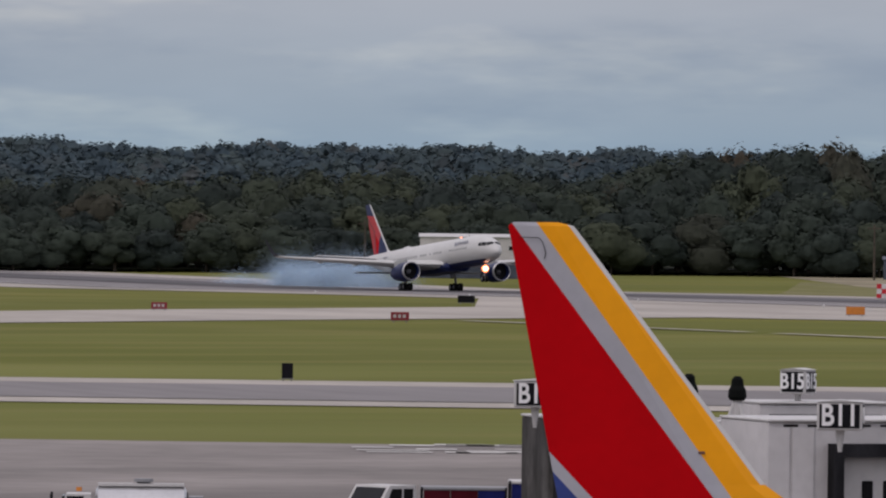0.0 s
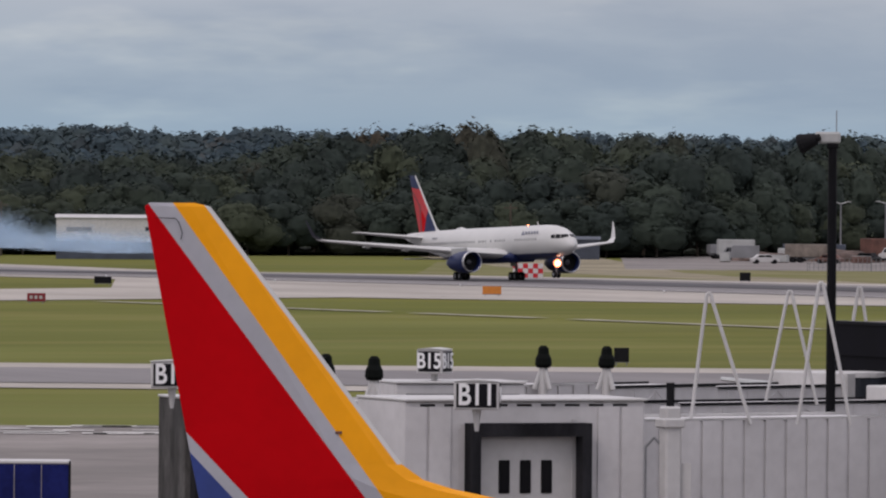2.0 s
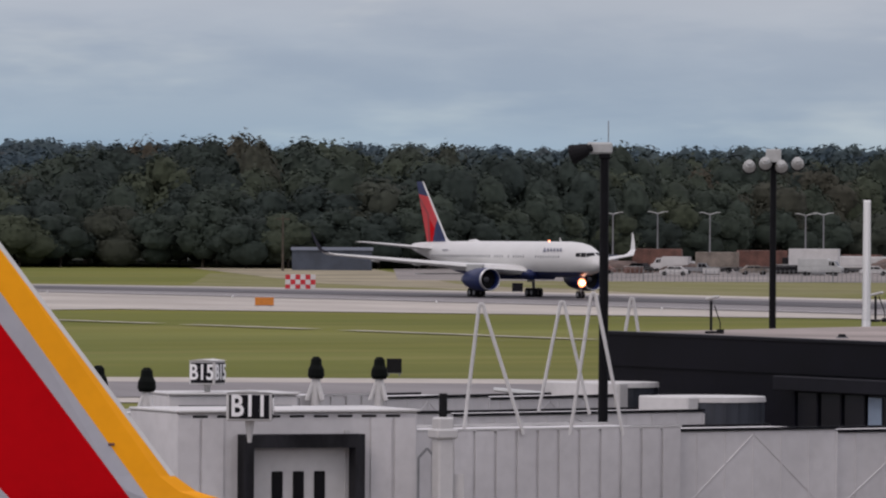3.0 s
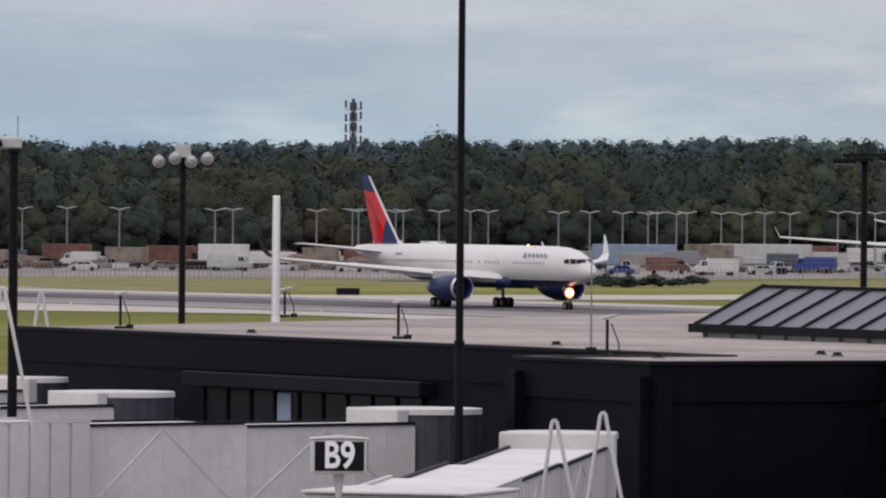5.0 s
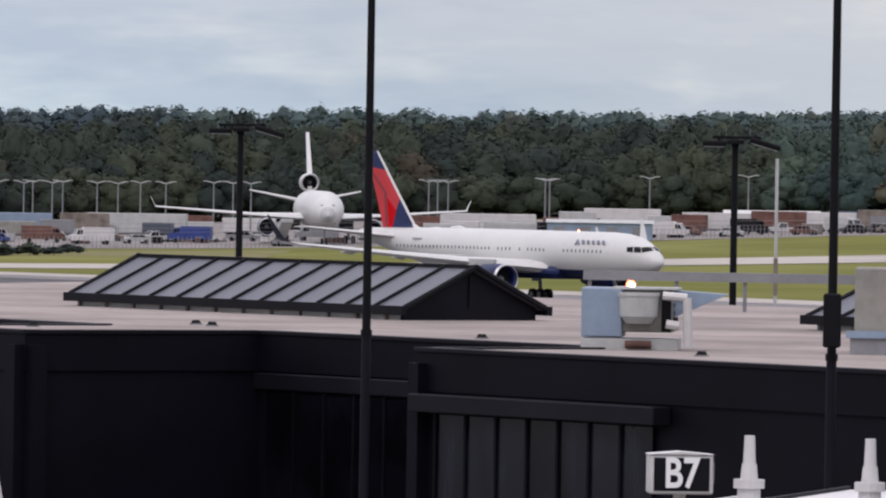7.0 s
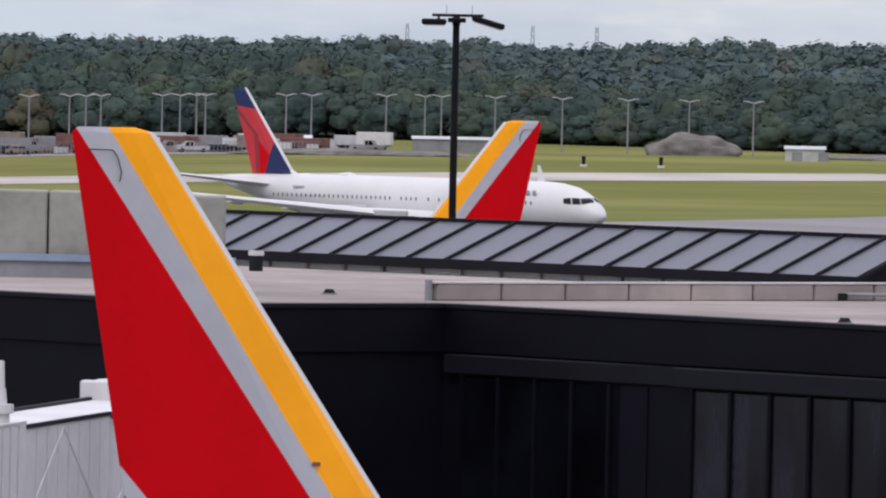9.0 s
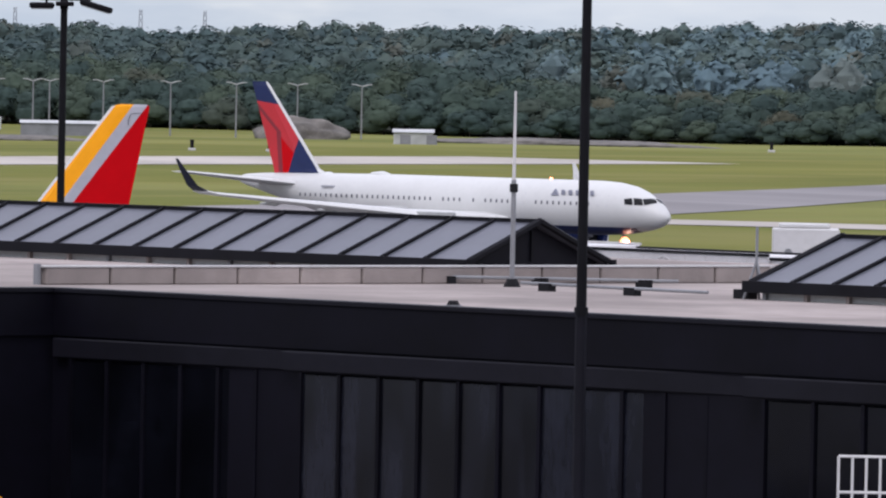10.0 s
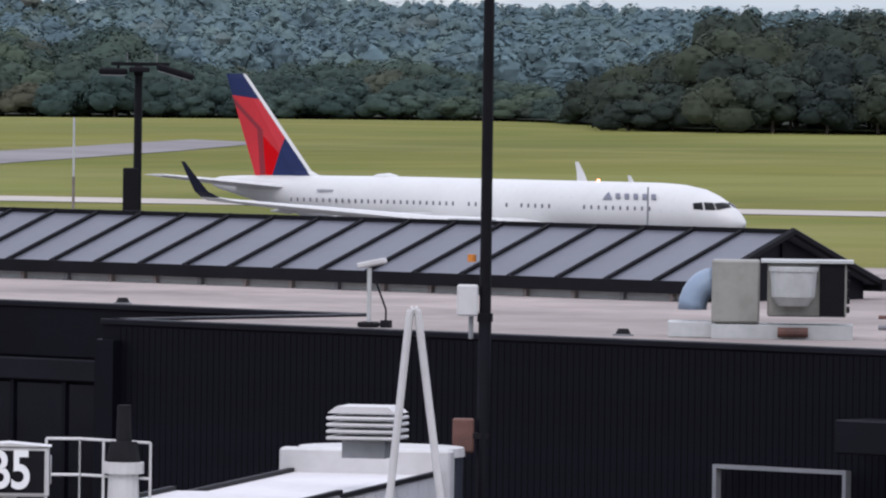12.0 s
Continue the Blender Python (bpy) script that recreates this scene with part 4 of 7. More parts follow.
# tops of the near tree line: azimuth, elevation of the crowns in degrees
LINE = ((-73, .0), (-70.3, -.01), (-69.7, .047), (-69.3, .024), (-68.3, .075), (-67.7, .11), (-67.4, .06), (-67.07, .12), (-66.4, .085), (-66.04, .14), (-65.82, .21), (-65.55, .228), (-65.29, .288), (-64.98, .265), (-64.7, .29), (-64.5, .262), (-64.0, .30),
        (-63.7, .264), (-63.28, .275), (-63.07, .225), (-62.98, .15), (-62.75, .18), (-62.55, .255), (-62.1, .284), (-62.0, .205), (-61.6, .175), (-60.9, .196), (-59.8, .197), (-59.54, .237), (-59.3, .341), (-59.17, .325), (-59.07, .262), (-58.8, .222), (-58.35, .265),
        (-58.08, .23), (-57.4, .27), (-56.7, .282), (-55.5, .275), (-54.2, .278), (-52.2, .295), (-51, .275), (-50.2, .34), (-49.7, .21), (-48.06, .10), (-46.9, .2), (-46.5, .10), (-45.3, .0))
LINE_EAST = ((-45.3, .0), (-44.17, .045), (-43.86, .015), (-43.68, .275), (-43.49, .35), (-43.2, .18), (-42.9, .18), (-42.5, .312), (-42.3, .262), (-42.24, .09), (-42.05, .02), (-41.2, .045), (-40.7, .09), (-40.3, .02), (-39.9, -.013), (-39.5, -.19),
             (-39.4, -.02), (-39.17, .073), (-38.87, .153), (-38.68, .269), (-38.53, .40), (-38.27, .46), (-37.96, .415), (-37.66, .475), (-34, .46))
REACH = ((-75, 1330), (-68, 1390), (-66, 1420), (-63.5, 1420), (-62, 1560), (-58, 1760), (-54, 1850), (-50, 1800), (-47, 1640), (-44, 1520), (-41, 1480), (-39.8, 1440), (-39.2, 1260), (-34, 1230))


def curve(table, a):
    return float(np.interp(a, [p[0] for p in table], [p[1] for p in table]))


near_spots, far_spots = [], []
def forest_floor(name, a0, a1, r0, r1, n, lift, material, label):
    """A sheet under the trees, over the ground: dark shaded soil or gap-filling leaf colour."""
    bm = bmesh.new()
    rows = []
    for i in range(n + 1):
        az = a0 + (a1 - a0) * i / n
        lo = curve(REACH, az) + 4 if r0 is None else r0
        row = []
        for j in range(13):
            x, y = polar(az, lo + (r1 - lo) * j / 12)
            row.append(bm.verts.new((x, y, ground_z(x, y) + lift)))
        rows.append(row)
    for i in range(n):
        for j in range(12):
            bm.faces.new((rows[i][j], rows[i][j + 1], rows[i + 1][j + 1], rows[i + 1][j]))
    bmesh.ops.recalc_face_normals(bm, faces=bm.faces[:])
    tagged(link(name, bm, material), label, "undergrowth", kind="structure")


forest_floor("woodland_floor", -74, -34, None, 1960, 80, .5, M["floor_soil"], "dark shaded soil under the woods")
# added sheet in hazed leaf colour, lightens the dark gaps between far crowns
forest_floor("hill_floor", -74, -34, 1960, 3100, 160, 2.5, M["leaf_haze_middle"], "leaf-coloured sheet filling the gaps in the distant wooded hills")

for row in range(6):
    az = -71.5
    while az < -36.5:
        d = curve(REACH, az) + row * 15 + rng.uniform(-5, 5)
        x, y = polar(az, d)
        full = max(3.5, EYE + d * math.tan(radians(curve(LINE if az < -45.3 else LINE_EAST, az))) - ground_z(x, y))
        h = full * min(1.0, (.50, .70, .86, 1, 1, 1)[row] * rng.uniform(.86, 1.06)) * rng.uniform(.93, 1.015)
        near_spots.append((x, y, h, min(rng.uniform(12, 20), 6 + .85 * h)))
        az += math.degrees(rng.uniform(6.0, 9.5) / d)
for d0 in np.arange(1950, 2870, 54):
    az = -71.5
    while az < -36.5:
        d = d0 + rng.uniform(-26, 26)
        x, y = polar(az, d)
        if d0 > 2560 or az > -54.5 or az < -65.5:
            far_spots.append((x, y, rng.uniform(13, 18), rng.uniform(15, 23)))
        az += math.degrees(rng.uniform(6.0, 10) / d)


def azimuth(s):
    return math.degrees(math.atan2(s[0], s[1]))


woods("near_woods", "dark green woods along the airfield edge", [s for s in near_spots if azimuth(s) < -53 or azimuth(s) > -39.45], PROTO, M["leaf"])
# stretch of the same tree line in the haze-lightened leaves
woods("mixed_woods", "green woods along the airfield edge, leaf colour lightened for haze", [s for s in near_spots if -53 <= azimuth(s) <= -39.45], PROTO, M["leaf_hazed"])
# far stands split by azimuth, each with its own painted haze
woods("far_woods", "distant dark wooded ridge under an overcast sky", [s for s in far_spots if azimuth(s) < -57], PROTO_FAR, M["leaf_haze_ridge"])
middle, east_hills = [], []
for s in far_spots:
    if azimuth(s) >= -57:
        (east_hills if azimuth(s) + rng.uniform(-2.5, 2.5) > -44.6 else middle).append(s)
woods("far_hills", "distant dark green wooded hills under an overcast sky", middle, PROTO_FAR, M["leaf_haze_middle"])
woods("hazy_hills", "distant pale hazy wooded hills under an overcast sky", east_hills, PROTO_FAR, M["leaf_haze_pale"])

# ---- poles ----
def lamp_pole(az, d, z0, z1, heads, label):
    x, y = polar(az, d)
    t = thing("apron_light_pole", label, "light pole", pose(x, y, 0, 0, 0, -az), group="apron light poles")
    part("pole", tubed((0, 0, z0), (0, 0, z1), .15, .12, n=12), M["pole"], t)
    if heads == "flat":
        part("crossarm", boxed(-.85, .95, -.06, .06, z1 + .02, z1 + .12), M["pole"], t)
        part("bracket", boxed(-.14, .14, -.16, .16, z1 - .30, z1 + .02, bevel=.03), M["pole"], t)
        for s, w, c_, drop, lean in ((-1, .44, -.78, .16, 0), (1, .60, 1.12, .16, 16)):
            o = part("lamp_head", boxed(-w, w, -.34, .34, -.10, .10, bevel=.05), M["pole"], t)
            o.matrix_basis = pose(c_, -.1, z1 - drop, 0, lean, 0)
            part("lens", boxed(-w * .85, w * .85, -.28, .28, -.135, -.10), M["gray"], o)
            part("drop_arm", tubed((s * .62, 0, z1 - drop + .05), (s * .62, 0, z1 + .05), .05, n=6), M["pole"], t)
        part("lamp_head", boxed(-.30, .34, -.52, .12, z1 - .18, z1 - .02, bevel=.03), M["pole"], t)
        for k in (-.35, .55):
            part("whip", tubed((k, 0, z1 + .1), (k, 0, z1 + .42), .012, n=5), M["gray"], t)
    else:
        if heads == 1:
            part("lamp_body", boxed(-.50, .22, -.2, .2, z1 - .16, z1 + .16, bevel=.05), M["pale_gray"], t, "pale lamp body")
            part("whip", tubed((.1, 0, z1 + .1), (.1, 0, z1 + .75), .015, n=5), M["gray"], t)
        w_ = .3 if heads > 1 else .16
        part("head_frame", boxed(-w_, w_, -w_, w_, z1 - .3, z1 + w_ * .7, bevel=.03), M["pale_gray"] if heads > 1 else M["pole"], t)
        for i in range(heads):
            a = (i - (heads - 1) / 2) * .62
            o = part("floodlight", tube(tubed((0, 0, -.18), (0, 0, .22), .26, .16, n=14), (0, 0, .2), (0, 0, .34), .1, n=8), M["pale_gray"] if heads > 1 else M["dark"], t, "floodlight drum")
            o.matrix_basis = pose(a if heads > 1 else -.66, -.2 - .1 * (i % 2), z1 - (.42 if heads > 1 else .10) + .12 * (i % 2), 70 if heads > 1 else 15, 70 if heads == 1 else 0, 0)
            part("visor", tubed((0, 0, -.27), (0, 0, -.15), .28, .27, n=14), M["dark"], o)
    return t


lamp_pole(-62.258, 236, 0, 14.2, 1, "black floodlight pole with one white drum light beside the concourse end")
lamp_pole(-61.128, 330, 0, 14.35, 4, "black floodlight pole with a cluster of white drum lights")
lamp_pole(-56.565, 330, 0, 14.3, "flat", "black pole with flat lamp heads behind the roof")
lamp_pole(-53.253, 320, 0, 14.1, "flat", "black pole with flat lamp heads behind the roof")
lamp_pole(-49.303, 300, 0, 16.0, "flat", "tall black pole with flat lamp heads behind the roof")
lamp_pole(-42.403, 262, 0, 13.3, "flat", "black pole with flat lamp heads beyond the concourse roof")
for az, d in ((-59.267, 226), (-55.703, 208), (-52.585, 190), (-45.803, 166), (-40.062, 150)):
    x, y = polar(az, d)
    t = thing("tall_mast", "slender tall black steel mast before the concourse wall", "mast", pose(x, y, 0), group="tall masts")
    part("lower_mast", tubed((0, 0, 0), (0, 0, 9.0), .125, .115, n=12), M["band"], t)
    part("upper_mast", tubed((0, 0, 9.0), (0, 0, 21.0), .105, .085, n=12), M["pole"], t)
    part("collar", tubed((0, 0, 8.9), (0, 0, 9.05), .14, n=12), M["pole"], t)



for az, d, z1, r in ((-42.83, 262, 11.7, .035), (-52.97, 300, 13.4, .06)):
    x, y = polar(az, d)
    t = thing("marker_pole", "thin pale marker pole beyond the concourse roof", "pole", pose(x, y, 0), group="marker poles")
    part("pole", tubed((0, 0, 0), (0, 0, z1), r, n=8), M["pale_gray"], t)
    part("sleeve", tubed((0, 0, 8.6), (0, 0, 9.9), r * 1.25, n=8), M["tan"], t)
# ---- roof monitors: long low gabled metal roofs standing on the flat roof ----
def monitor(x0, x1, y0, y1, eave, ridge, seams):
    t = thing("roof_monitor", "gabled gray standing-seam metal roof monitor with black gable", "roof", group="roof monitors")
    ym = (y0 + y1) / 2
    part("curb", boxed(x0 + .4, x1 - .4, y0 + .1, y1 - .1, ROOF - .06, eave), M["pale_gray"], t, "pale weathered curb")
    part("gable_wall", prism(bmesh.new(), ((y0 + .15, ROOF - .05), (y1 - .15, ROOF - .05), (y1 - .15, eave), (ym, ridge - .12), (y0 + .15, eave)), x0 + .3, x1 - .3, "x"), M["band"], t)
    for s, ya in ((-1, y0), (1, y1)):
        n = seams
        for i in range(n):
            a, b = x0 + (x1 - x0) * i / n, x0 + (x1 - x0) * (i + 1) / n
            bm = bmesh.new()
            lo = [(a + .02, ya, eave), (b - .02, ya, eave), (b - .02, ym, ridge), (a + .02, ym, ridge)]
            vs = [bm.verts.new(p) for p in lo] + [bm.verts.new((p[0], p[1], p[2] - .08)) for p in lo]
            bm.faces.new(vs[:4]); bm.faces.new(vs[4:])
            for k in range(4):
                bm.faces.new((vs[k], vs[(k + 1) % 4], vs[4 + (k + 1) % 4], vs[4 + k]))
            bmesh.ops.recalc_face_normals(bm, faces=bm.faces[:])
            part("roof_panel", bm, M["seam"], t)
        for i in range(n + 1):
            xx = x0 + (x1 - x0) * i / n
            part("seam_rib", tubed((xx, ya - s * -.02, eave + .03), (xx, ym, ridge + .03), .055, n=6), M["trim_black"], t)
        part("eave_trim", boxed(x0 - .1, x1 + .1, min(ya, ya + s * .18), max(ya, ya + s * .18), eave - .22, eave + .05), M["trim_black"], t)
    for i in range(seams):
        xx = x0 + (x1 - x0) * (i + .35) / seams
        part("eave_bracket", boxed(xx - .05, xx + .05, y0 - .02, y0 + .33, ROOF - .05, eave - .2), M["roof" if i % 3 else "gray"], t)
    part("ridge_cap", boxed(x0 - .05, x1 + .05, ym - .09, ym + .09, ridge - .03, ridge + .07), M["trim_black"], t)
    for xx in (x0, x1):
        for ya in (y0, y1):
            part("verge_trim", tubed((xx, ya, eave - .02), (xx, ym, ridge + .02), .09, n=6), M["trim_black"], t)
    part("gable_mullion", boxed(x1 - .32, x1 - .24, ym - .05, ym + .05, eave, ridge - .25), M["trim_black"], t)
    return t


monitor(-225.5, -207.1, 142.6, 147.7, 8.82, 10.02, 12)
monitor(-196.5, -157.8, 149.4, 154.4, 8.84, 9.86, 24)
monitor(-140.2, -113.2, 141.8, 147.9, 8.84, 9.92, 20)

# ---- facade: fascia bands, canopies, glazing with mullions, ribbed cladding ----
def facade_bay(x0, x1, y, panes, canopy, low=3.4, pane="glass"):
    part("canopy" if canopy else "band", boxed(x0 - .6, x1 + .6, y - (.55 if canopy else .16), y, 6.9, 7.35, bevel=.03), M["band"], concourse)
    w = (x1 - x0) / panes
    for i in range(panes):
        part("window_pane", boxed(x0 + i * w + .05, x0 + (i + 1) * w - .05, y - .06, y - .02, low, 6.84), M[pane], concourse)
        part("mullion", boxed(x0 + i * w - .05, x0 + i * w + .05, y - .12, y, low, 6.88), M["clad"], concourse)
    part("sill", boxed(x0 - .1, x1 + .1, y - .2, y, low - .15, low), M["band"], concourse)


facade_bay(-229.8, -216.6, 127.6, 9, True)
# pale plate over the glazing: one lit pane, its light put into the colour
part("blind", boxed(-225.2, -224.4, 127.50, 127.53, 5.0, 6.8), M["blue_gray"], concourse, "pale plate coloured as a lit window pane")
facade_bay(-192.8, -177.0, 128.3, 11, False)
facade_bay(-175.6, -166.4, 122.0, 7, True, pane="glass_pale")
facade_bay(-148.2, -140.6, 127.95, 6, False)
facade_bay(-140.0, -126.0, 127.6, 11, False, pane="glass_pale")
facade_bay(-125.2, -110.8, 127.2, 10, False)
rib = boxed(-.066, .066, -.012, .0, 0.2, 8.35)
first_rib = part("cladding_rib", rib, M["clad"], concourse)
n_rib = 0
for xa, xb, ya, yb in ((-109.8, -68.0, 119.75, 119.27),):
    x = xa
    while x < xb:
        o = first_rib if n_rib == 0 else new("cladding_rib", first_rib.data)
        o.parent = concourse
        o.location = (x, ya + (yb - ya) * (x - xa) / (xb - xa), 0)
        x += .15; n_rib += 1
part("service_door_frame", prism(bmesh.new(), ((-94.9, 3.0), (-94.9, 6.35), (-91.9, 6.35), (-91.9, 3.0), (-91.98, 3.0), (-91.98, 6.28), (-94.82, 6.28), (-94.82, 3.0)), 119.2, 119.35, "y"), M["gray"], concourse, "gray door frame")
part("wall_canopy", boxed(-91.4, -86, 118.2, 119.2, 6.7, 7.3, bevel=.03), M["band"], concourse)
# low divider wall of pale panels across the roof
div = thing("roof_divider", "low pale panelled curb wall across the roof", "wall")
for i in range(12):
    part("panel", boxed(-152.6, -152.3, 130.6 + i * 2.02, 130.6 + i * 2.02 + 1.96, ROOF - .05, ROOF + .36, bevel=.03), M["roof"], div)
part("coping", boxed(-152.62, -152.28, 130.5, 154.9, ROOF + .36, ROOF + .40), M["white"], div)
part("end_post", boxed(-152.55, -152.4, 130.4, 130.5, ROOF - .05, ROOF + .44), M["gray"], div)

# ---- roof furniture ----
def roof_vent(x, y):
    t = thing("roof_vent", "small dark domed roof drain vent", "vent", pose(x, y, ROOF - .05) @ Matrix.Diagonal((.75, .75, .6, 1)), group="roof vents")
    part("base", tubed((0, 0, 0), (0, 0, .06), .26, n=12), M["gray"], t)
    part("dome", tubed((0, 0, .06), (0, 0, .22), .20, .13, n=10), M["dark"], t)


for x, y in ((-157.0, 131.2), (-136.6, 128.9), (-117.8, 128.6), (-232.0, 130.4), (-214.1, 130.6), (-198.1, 124.1), (-199.4, 130.8), (-186.3, 130.8), (-201.3, 131.5), (-99.6, 122.4), (-170.0, 126.0)):
    roof_vent(x, y)


def camera_post(x, y, h, turn, white_head=True):
    t = thing("roof_camera_post", "roof camera on a short post with a weighted base", "camera", pose(x, y, ROOF - .05, 0, 0, turn), group="roof camera posts")
    k_ = .66 if h > 1.1 else .5
    part("base", boxed(-.25 * k_, .25 * k_, -.2, .2, 0, .16 * k_, bevel=.03), M["dark"], t)
    part("post", tubed((0, 0, .1), (0, 0, h), .045, n=8), M["pale_gray"] if h > 1.1 else M["dark"], t)
    head = part("camera_head", boxed(-.42 * k_, .42 * k_, -.1, .1, -.07 * k_, .09 * k_, bevel=.02), M["white"], t)
    head.matrix_basis = pose(.05, 0, h + .08, 0, -12, 0)
    part("cable", tube(tubed((.12, 0, .9), (.34, 0, .35), .02, n=5), (.34, 0, .35), (.34, 0, .05), .02, n=5), M["dark"], t)
    part("junction", boxed(.26, .44, -.08, .08, 0, .14), M["dark"], t)


camera_post(-105.2, 121.7, 1.12, 20)
camera_post(-240.0, 130.1, 1.05, 30)
camera_post(-223.8, 130.9, 1.05, 25)
camera_post(-201.4, 124.5, 1.0, 40)
camera_post(-259.0, 146.9, .9, 40)
# antenna mast with a guy bar on the roof
ant = thing("roof_antenna", "tall slender white whip antenna on a roof base", "antenna", pose(-149.8, 143.3, ROOF - .05))
part("base", tubed((0, 0, 0), (0, 0, .2), .22, .12, n=10), M["dark"], ant)
part("mast", tubed((0, 0, .2), (0, 0, 2.6), .06, n=8), M["gray"], ant)
part("whip", tubed((0, 0, 2.6), (0, 0, 4.75), .045, .03, n=6), M["white"], ant)
part("clamp", tubed((0, 0, 2.3), (0, 0, 2.5), .1, n=8), M["dark"], ant)
bar = thing("roof_conduit", "thin roof conduit on small blocks", "conduit")
part("pipe", tubed((-152.6, 143.4, ROOF + .12), (-148.4, 147.6, ROOF + .12), .04, n=6), M["gray"], bar)
part("pipe", tubed((-147.6, 141.5, ROOF + .12), (-140.2, 140.4, ROOF + .12), .04, n=6), M["gray"], bar)
for p in ((-152.4, 143.6), (-149.0, 147.0), (-150.8, 145.2), (-146.5, 141.3), (-143.2, 140.9)):
    part("block", boxed(p[0] - .18, p[0] + .18, p[1] - .12, p[1] + .12, ROOF - .05, ROOF + .14), M["dark"], bar)
tri = thing("roof_wind_sensor", "small dark tripod sensor mast beside the roof monitor", "sensor", pose(-140.4, 142.2, ROOF - .05))
for a in (0, 120, 240):
    part("leg", tubed((.3 * math.cos(radians(a)), .3 * math.sin(radians(a)), 0), (0, 0, .9), .03, n=6), M["gray"], tri)
part("mast", tubed((0, 0, .8), (0, 0, 1.7), .035, n=6), M["gray"], tri)
part("box", boxed(-.6, -.1, -.15, .15, 0, .22), M["dark"], tri)
for x, y, h in ((-205.5, 126.5, 3.0), (-120.5, 148.9, 2.3)):
    o = thing("roof_whip", "thin gray whip antenna on the roof", "antenna", pose(x, y, ROOF - .05))
    part("base", tubed((0, 0, 0), (0, 0, .15), .16, n=8), M["dark"], o)
    part("whip", tubed((0, 0, .15), (0, 0, h), .035, .02, n=6), M["gray"], o)


def hvac(m, label, long_box=3.0, body="blue_gray", elbow="right"):
    t = thing("rooftop_air_unit", label, "air unit", m)
    part("curb", boxed(-long_box / 2, long_box / 2, -.8, .8, 0, .32), M["pale_gray"], t)
    part("housing", boxed(-long_box / 2, -long_box / 2 + 1.1, -.75, .75, .35, 1.75, bevel=.04), M[body], t)
    part("intake_grille", boxed(.85, long_box / 2 - .2, -.66, -.58, .52, 1.68), M["trim_black"], t)
    part("lid", boxed(-.5, long_box / 2, -.75, .8, 1.71, 1.77), M["pale_gray"], t)
    part("cabinet", boxed(-.35, long_box / 2 - .15, -.6, .75, .5, 1.7, bevel=.04), M["beige"], t)
    part("fan_drum", tube(tubed((.25, -.85, .95), (.25, -.85, 1.55), .50, .54, n=20), (.25, -.85, .75), (.25, -.85, .95), .34, .48, n=20), M["pale_gray"], t, "pale round fan drum")
    part("drum_lip", tubed((.25, -.85, 1.53), (.25, -.85, 1.62), .57, n=20), M["pale_gray"], t)
    part("pump", tubed((-.1, -.95, .16), (.6, -.95, .16), .11, n=10), M["rust"], t)
    for k in range(5):
        part("louvre", boxed(long_box / 2 - .16, long_box / 2 - .08, -.5, .6, .6 + k * .2, .72 + k * .2), M["dark"], t)
    if elbow == "right":
        part("duct_wedge", prism(bmesh.new(), ((1.1, .9), (2.6, 1.6), (1.1, 1.7)), -.5, .5, "y"), M["blue_gray"], t)
        part("pipe", tube(tube(tubed((.9, -1.0, 1.55), (1.55, -1.0, 1.5), .12, n=8), (1.55, -1.0, 1.5), (1.6, -1.0, .1), .12, n=8), (1.0, -1.0, .75), (1.35, -1.0, .7), .13, n=8), M["white"], t)
    else:
        rings = []
        for k in range(7):
            a = radians(90 * k / 6)
            c, d = Vector((-long_box / 2 + .05 - 0.50 * math.sin(a), 0, .62 + .62 * math.cos(a))), 0
            u = Vector((math.sin(a), 0, -math.cos(a)))
            rings.append([c + Vector((0, .5 * math.cos(2 * math.pi * i / 14), 0)) + Vector((-math.sin(a), 0, math.cos(a))) * .34 * math.sin(2 * math.pi * i / 14) for i in range(14)])
        part("duct_elbow", loft(bmesh.new(), rings), M["blue_gray"], t, "blue-gray curved duct elbow", smooth=True)
        part("duct_base", boxed(-long_box / 2 - 1.0, -long_box / 2 + .1, -.6, .6, 0, .36, bevel=.02), M["pale_gray"], t)
    return t


hvac(pose(-176.4, 128.5, ROOF - .05, 0, 0, 50) @ Matrix.Diagonal((.95, .95, .9, 1)), "blue-gray rooftop air unit with white fan drum and pipe", 2.6)
hvac(pose(-97.25, 124.15, ROOF - .05, 0, 0, 38) @ Matrix.Diagonal((.80, .80, .82, 1)), "pale rooftop air unit with round fan and curved duct", 3.25, "beige", "left")
big = thing("rooftop_plant_box", "large pale beige rooftop plant cabinet on a steel curb", "air unit", pose(-171.0, 134.2, ROOF - .05, 0, 0, 50))
part("curb", boxed(-2.2, 4.2, -.9, .9, 0, .42), M["gray"], big)
part("cabinet", boxed(-2.1, -.5, -.8, .8, .45, 2.2, bevel=.04), M["beige"], big)
part("cabinet", boxed(-.45, 1.0, -.8, .8, .45, 2.2, bevel=.04), M["beige"], big)
part("cabinet", boxed(1.1, 4.0, -.75, .85, .45, 2.15, bevel=.04), M["beige"], big)
part("flange", boxed(-2.3, 4.3, -1.0, -.9, .42, .6), M["blue_gray"], big)
rail = thing("pipe_gantry", "gray horizontal pipe gantry on short legs", "gantry", pose(-221, 163.5, ROOF - .05, 0, 0, 50))
part("beam", boxed(-3.6, 5.4, -.15, .15, .95, 1.25), M["gray"], rail)
for k in (-3.4, -.6, 1.6, 5.2):
    part("leg", tubed((k, 0, 0), (k, 0, .95), .07, n=6), M["gray"], rail)
rp = thing("roof_pipes", "rusty gas pipes on small stands beside an air unit", "pipe", pose(-95.6, 125.4, ROOF - .05, 0, 0, 38))
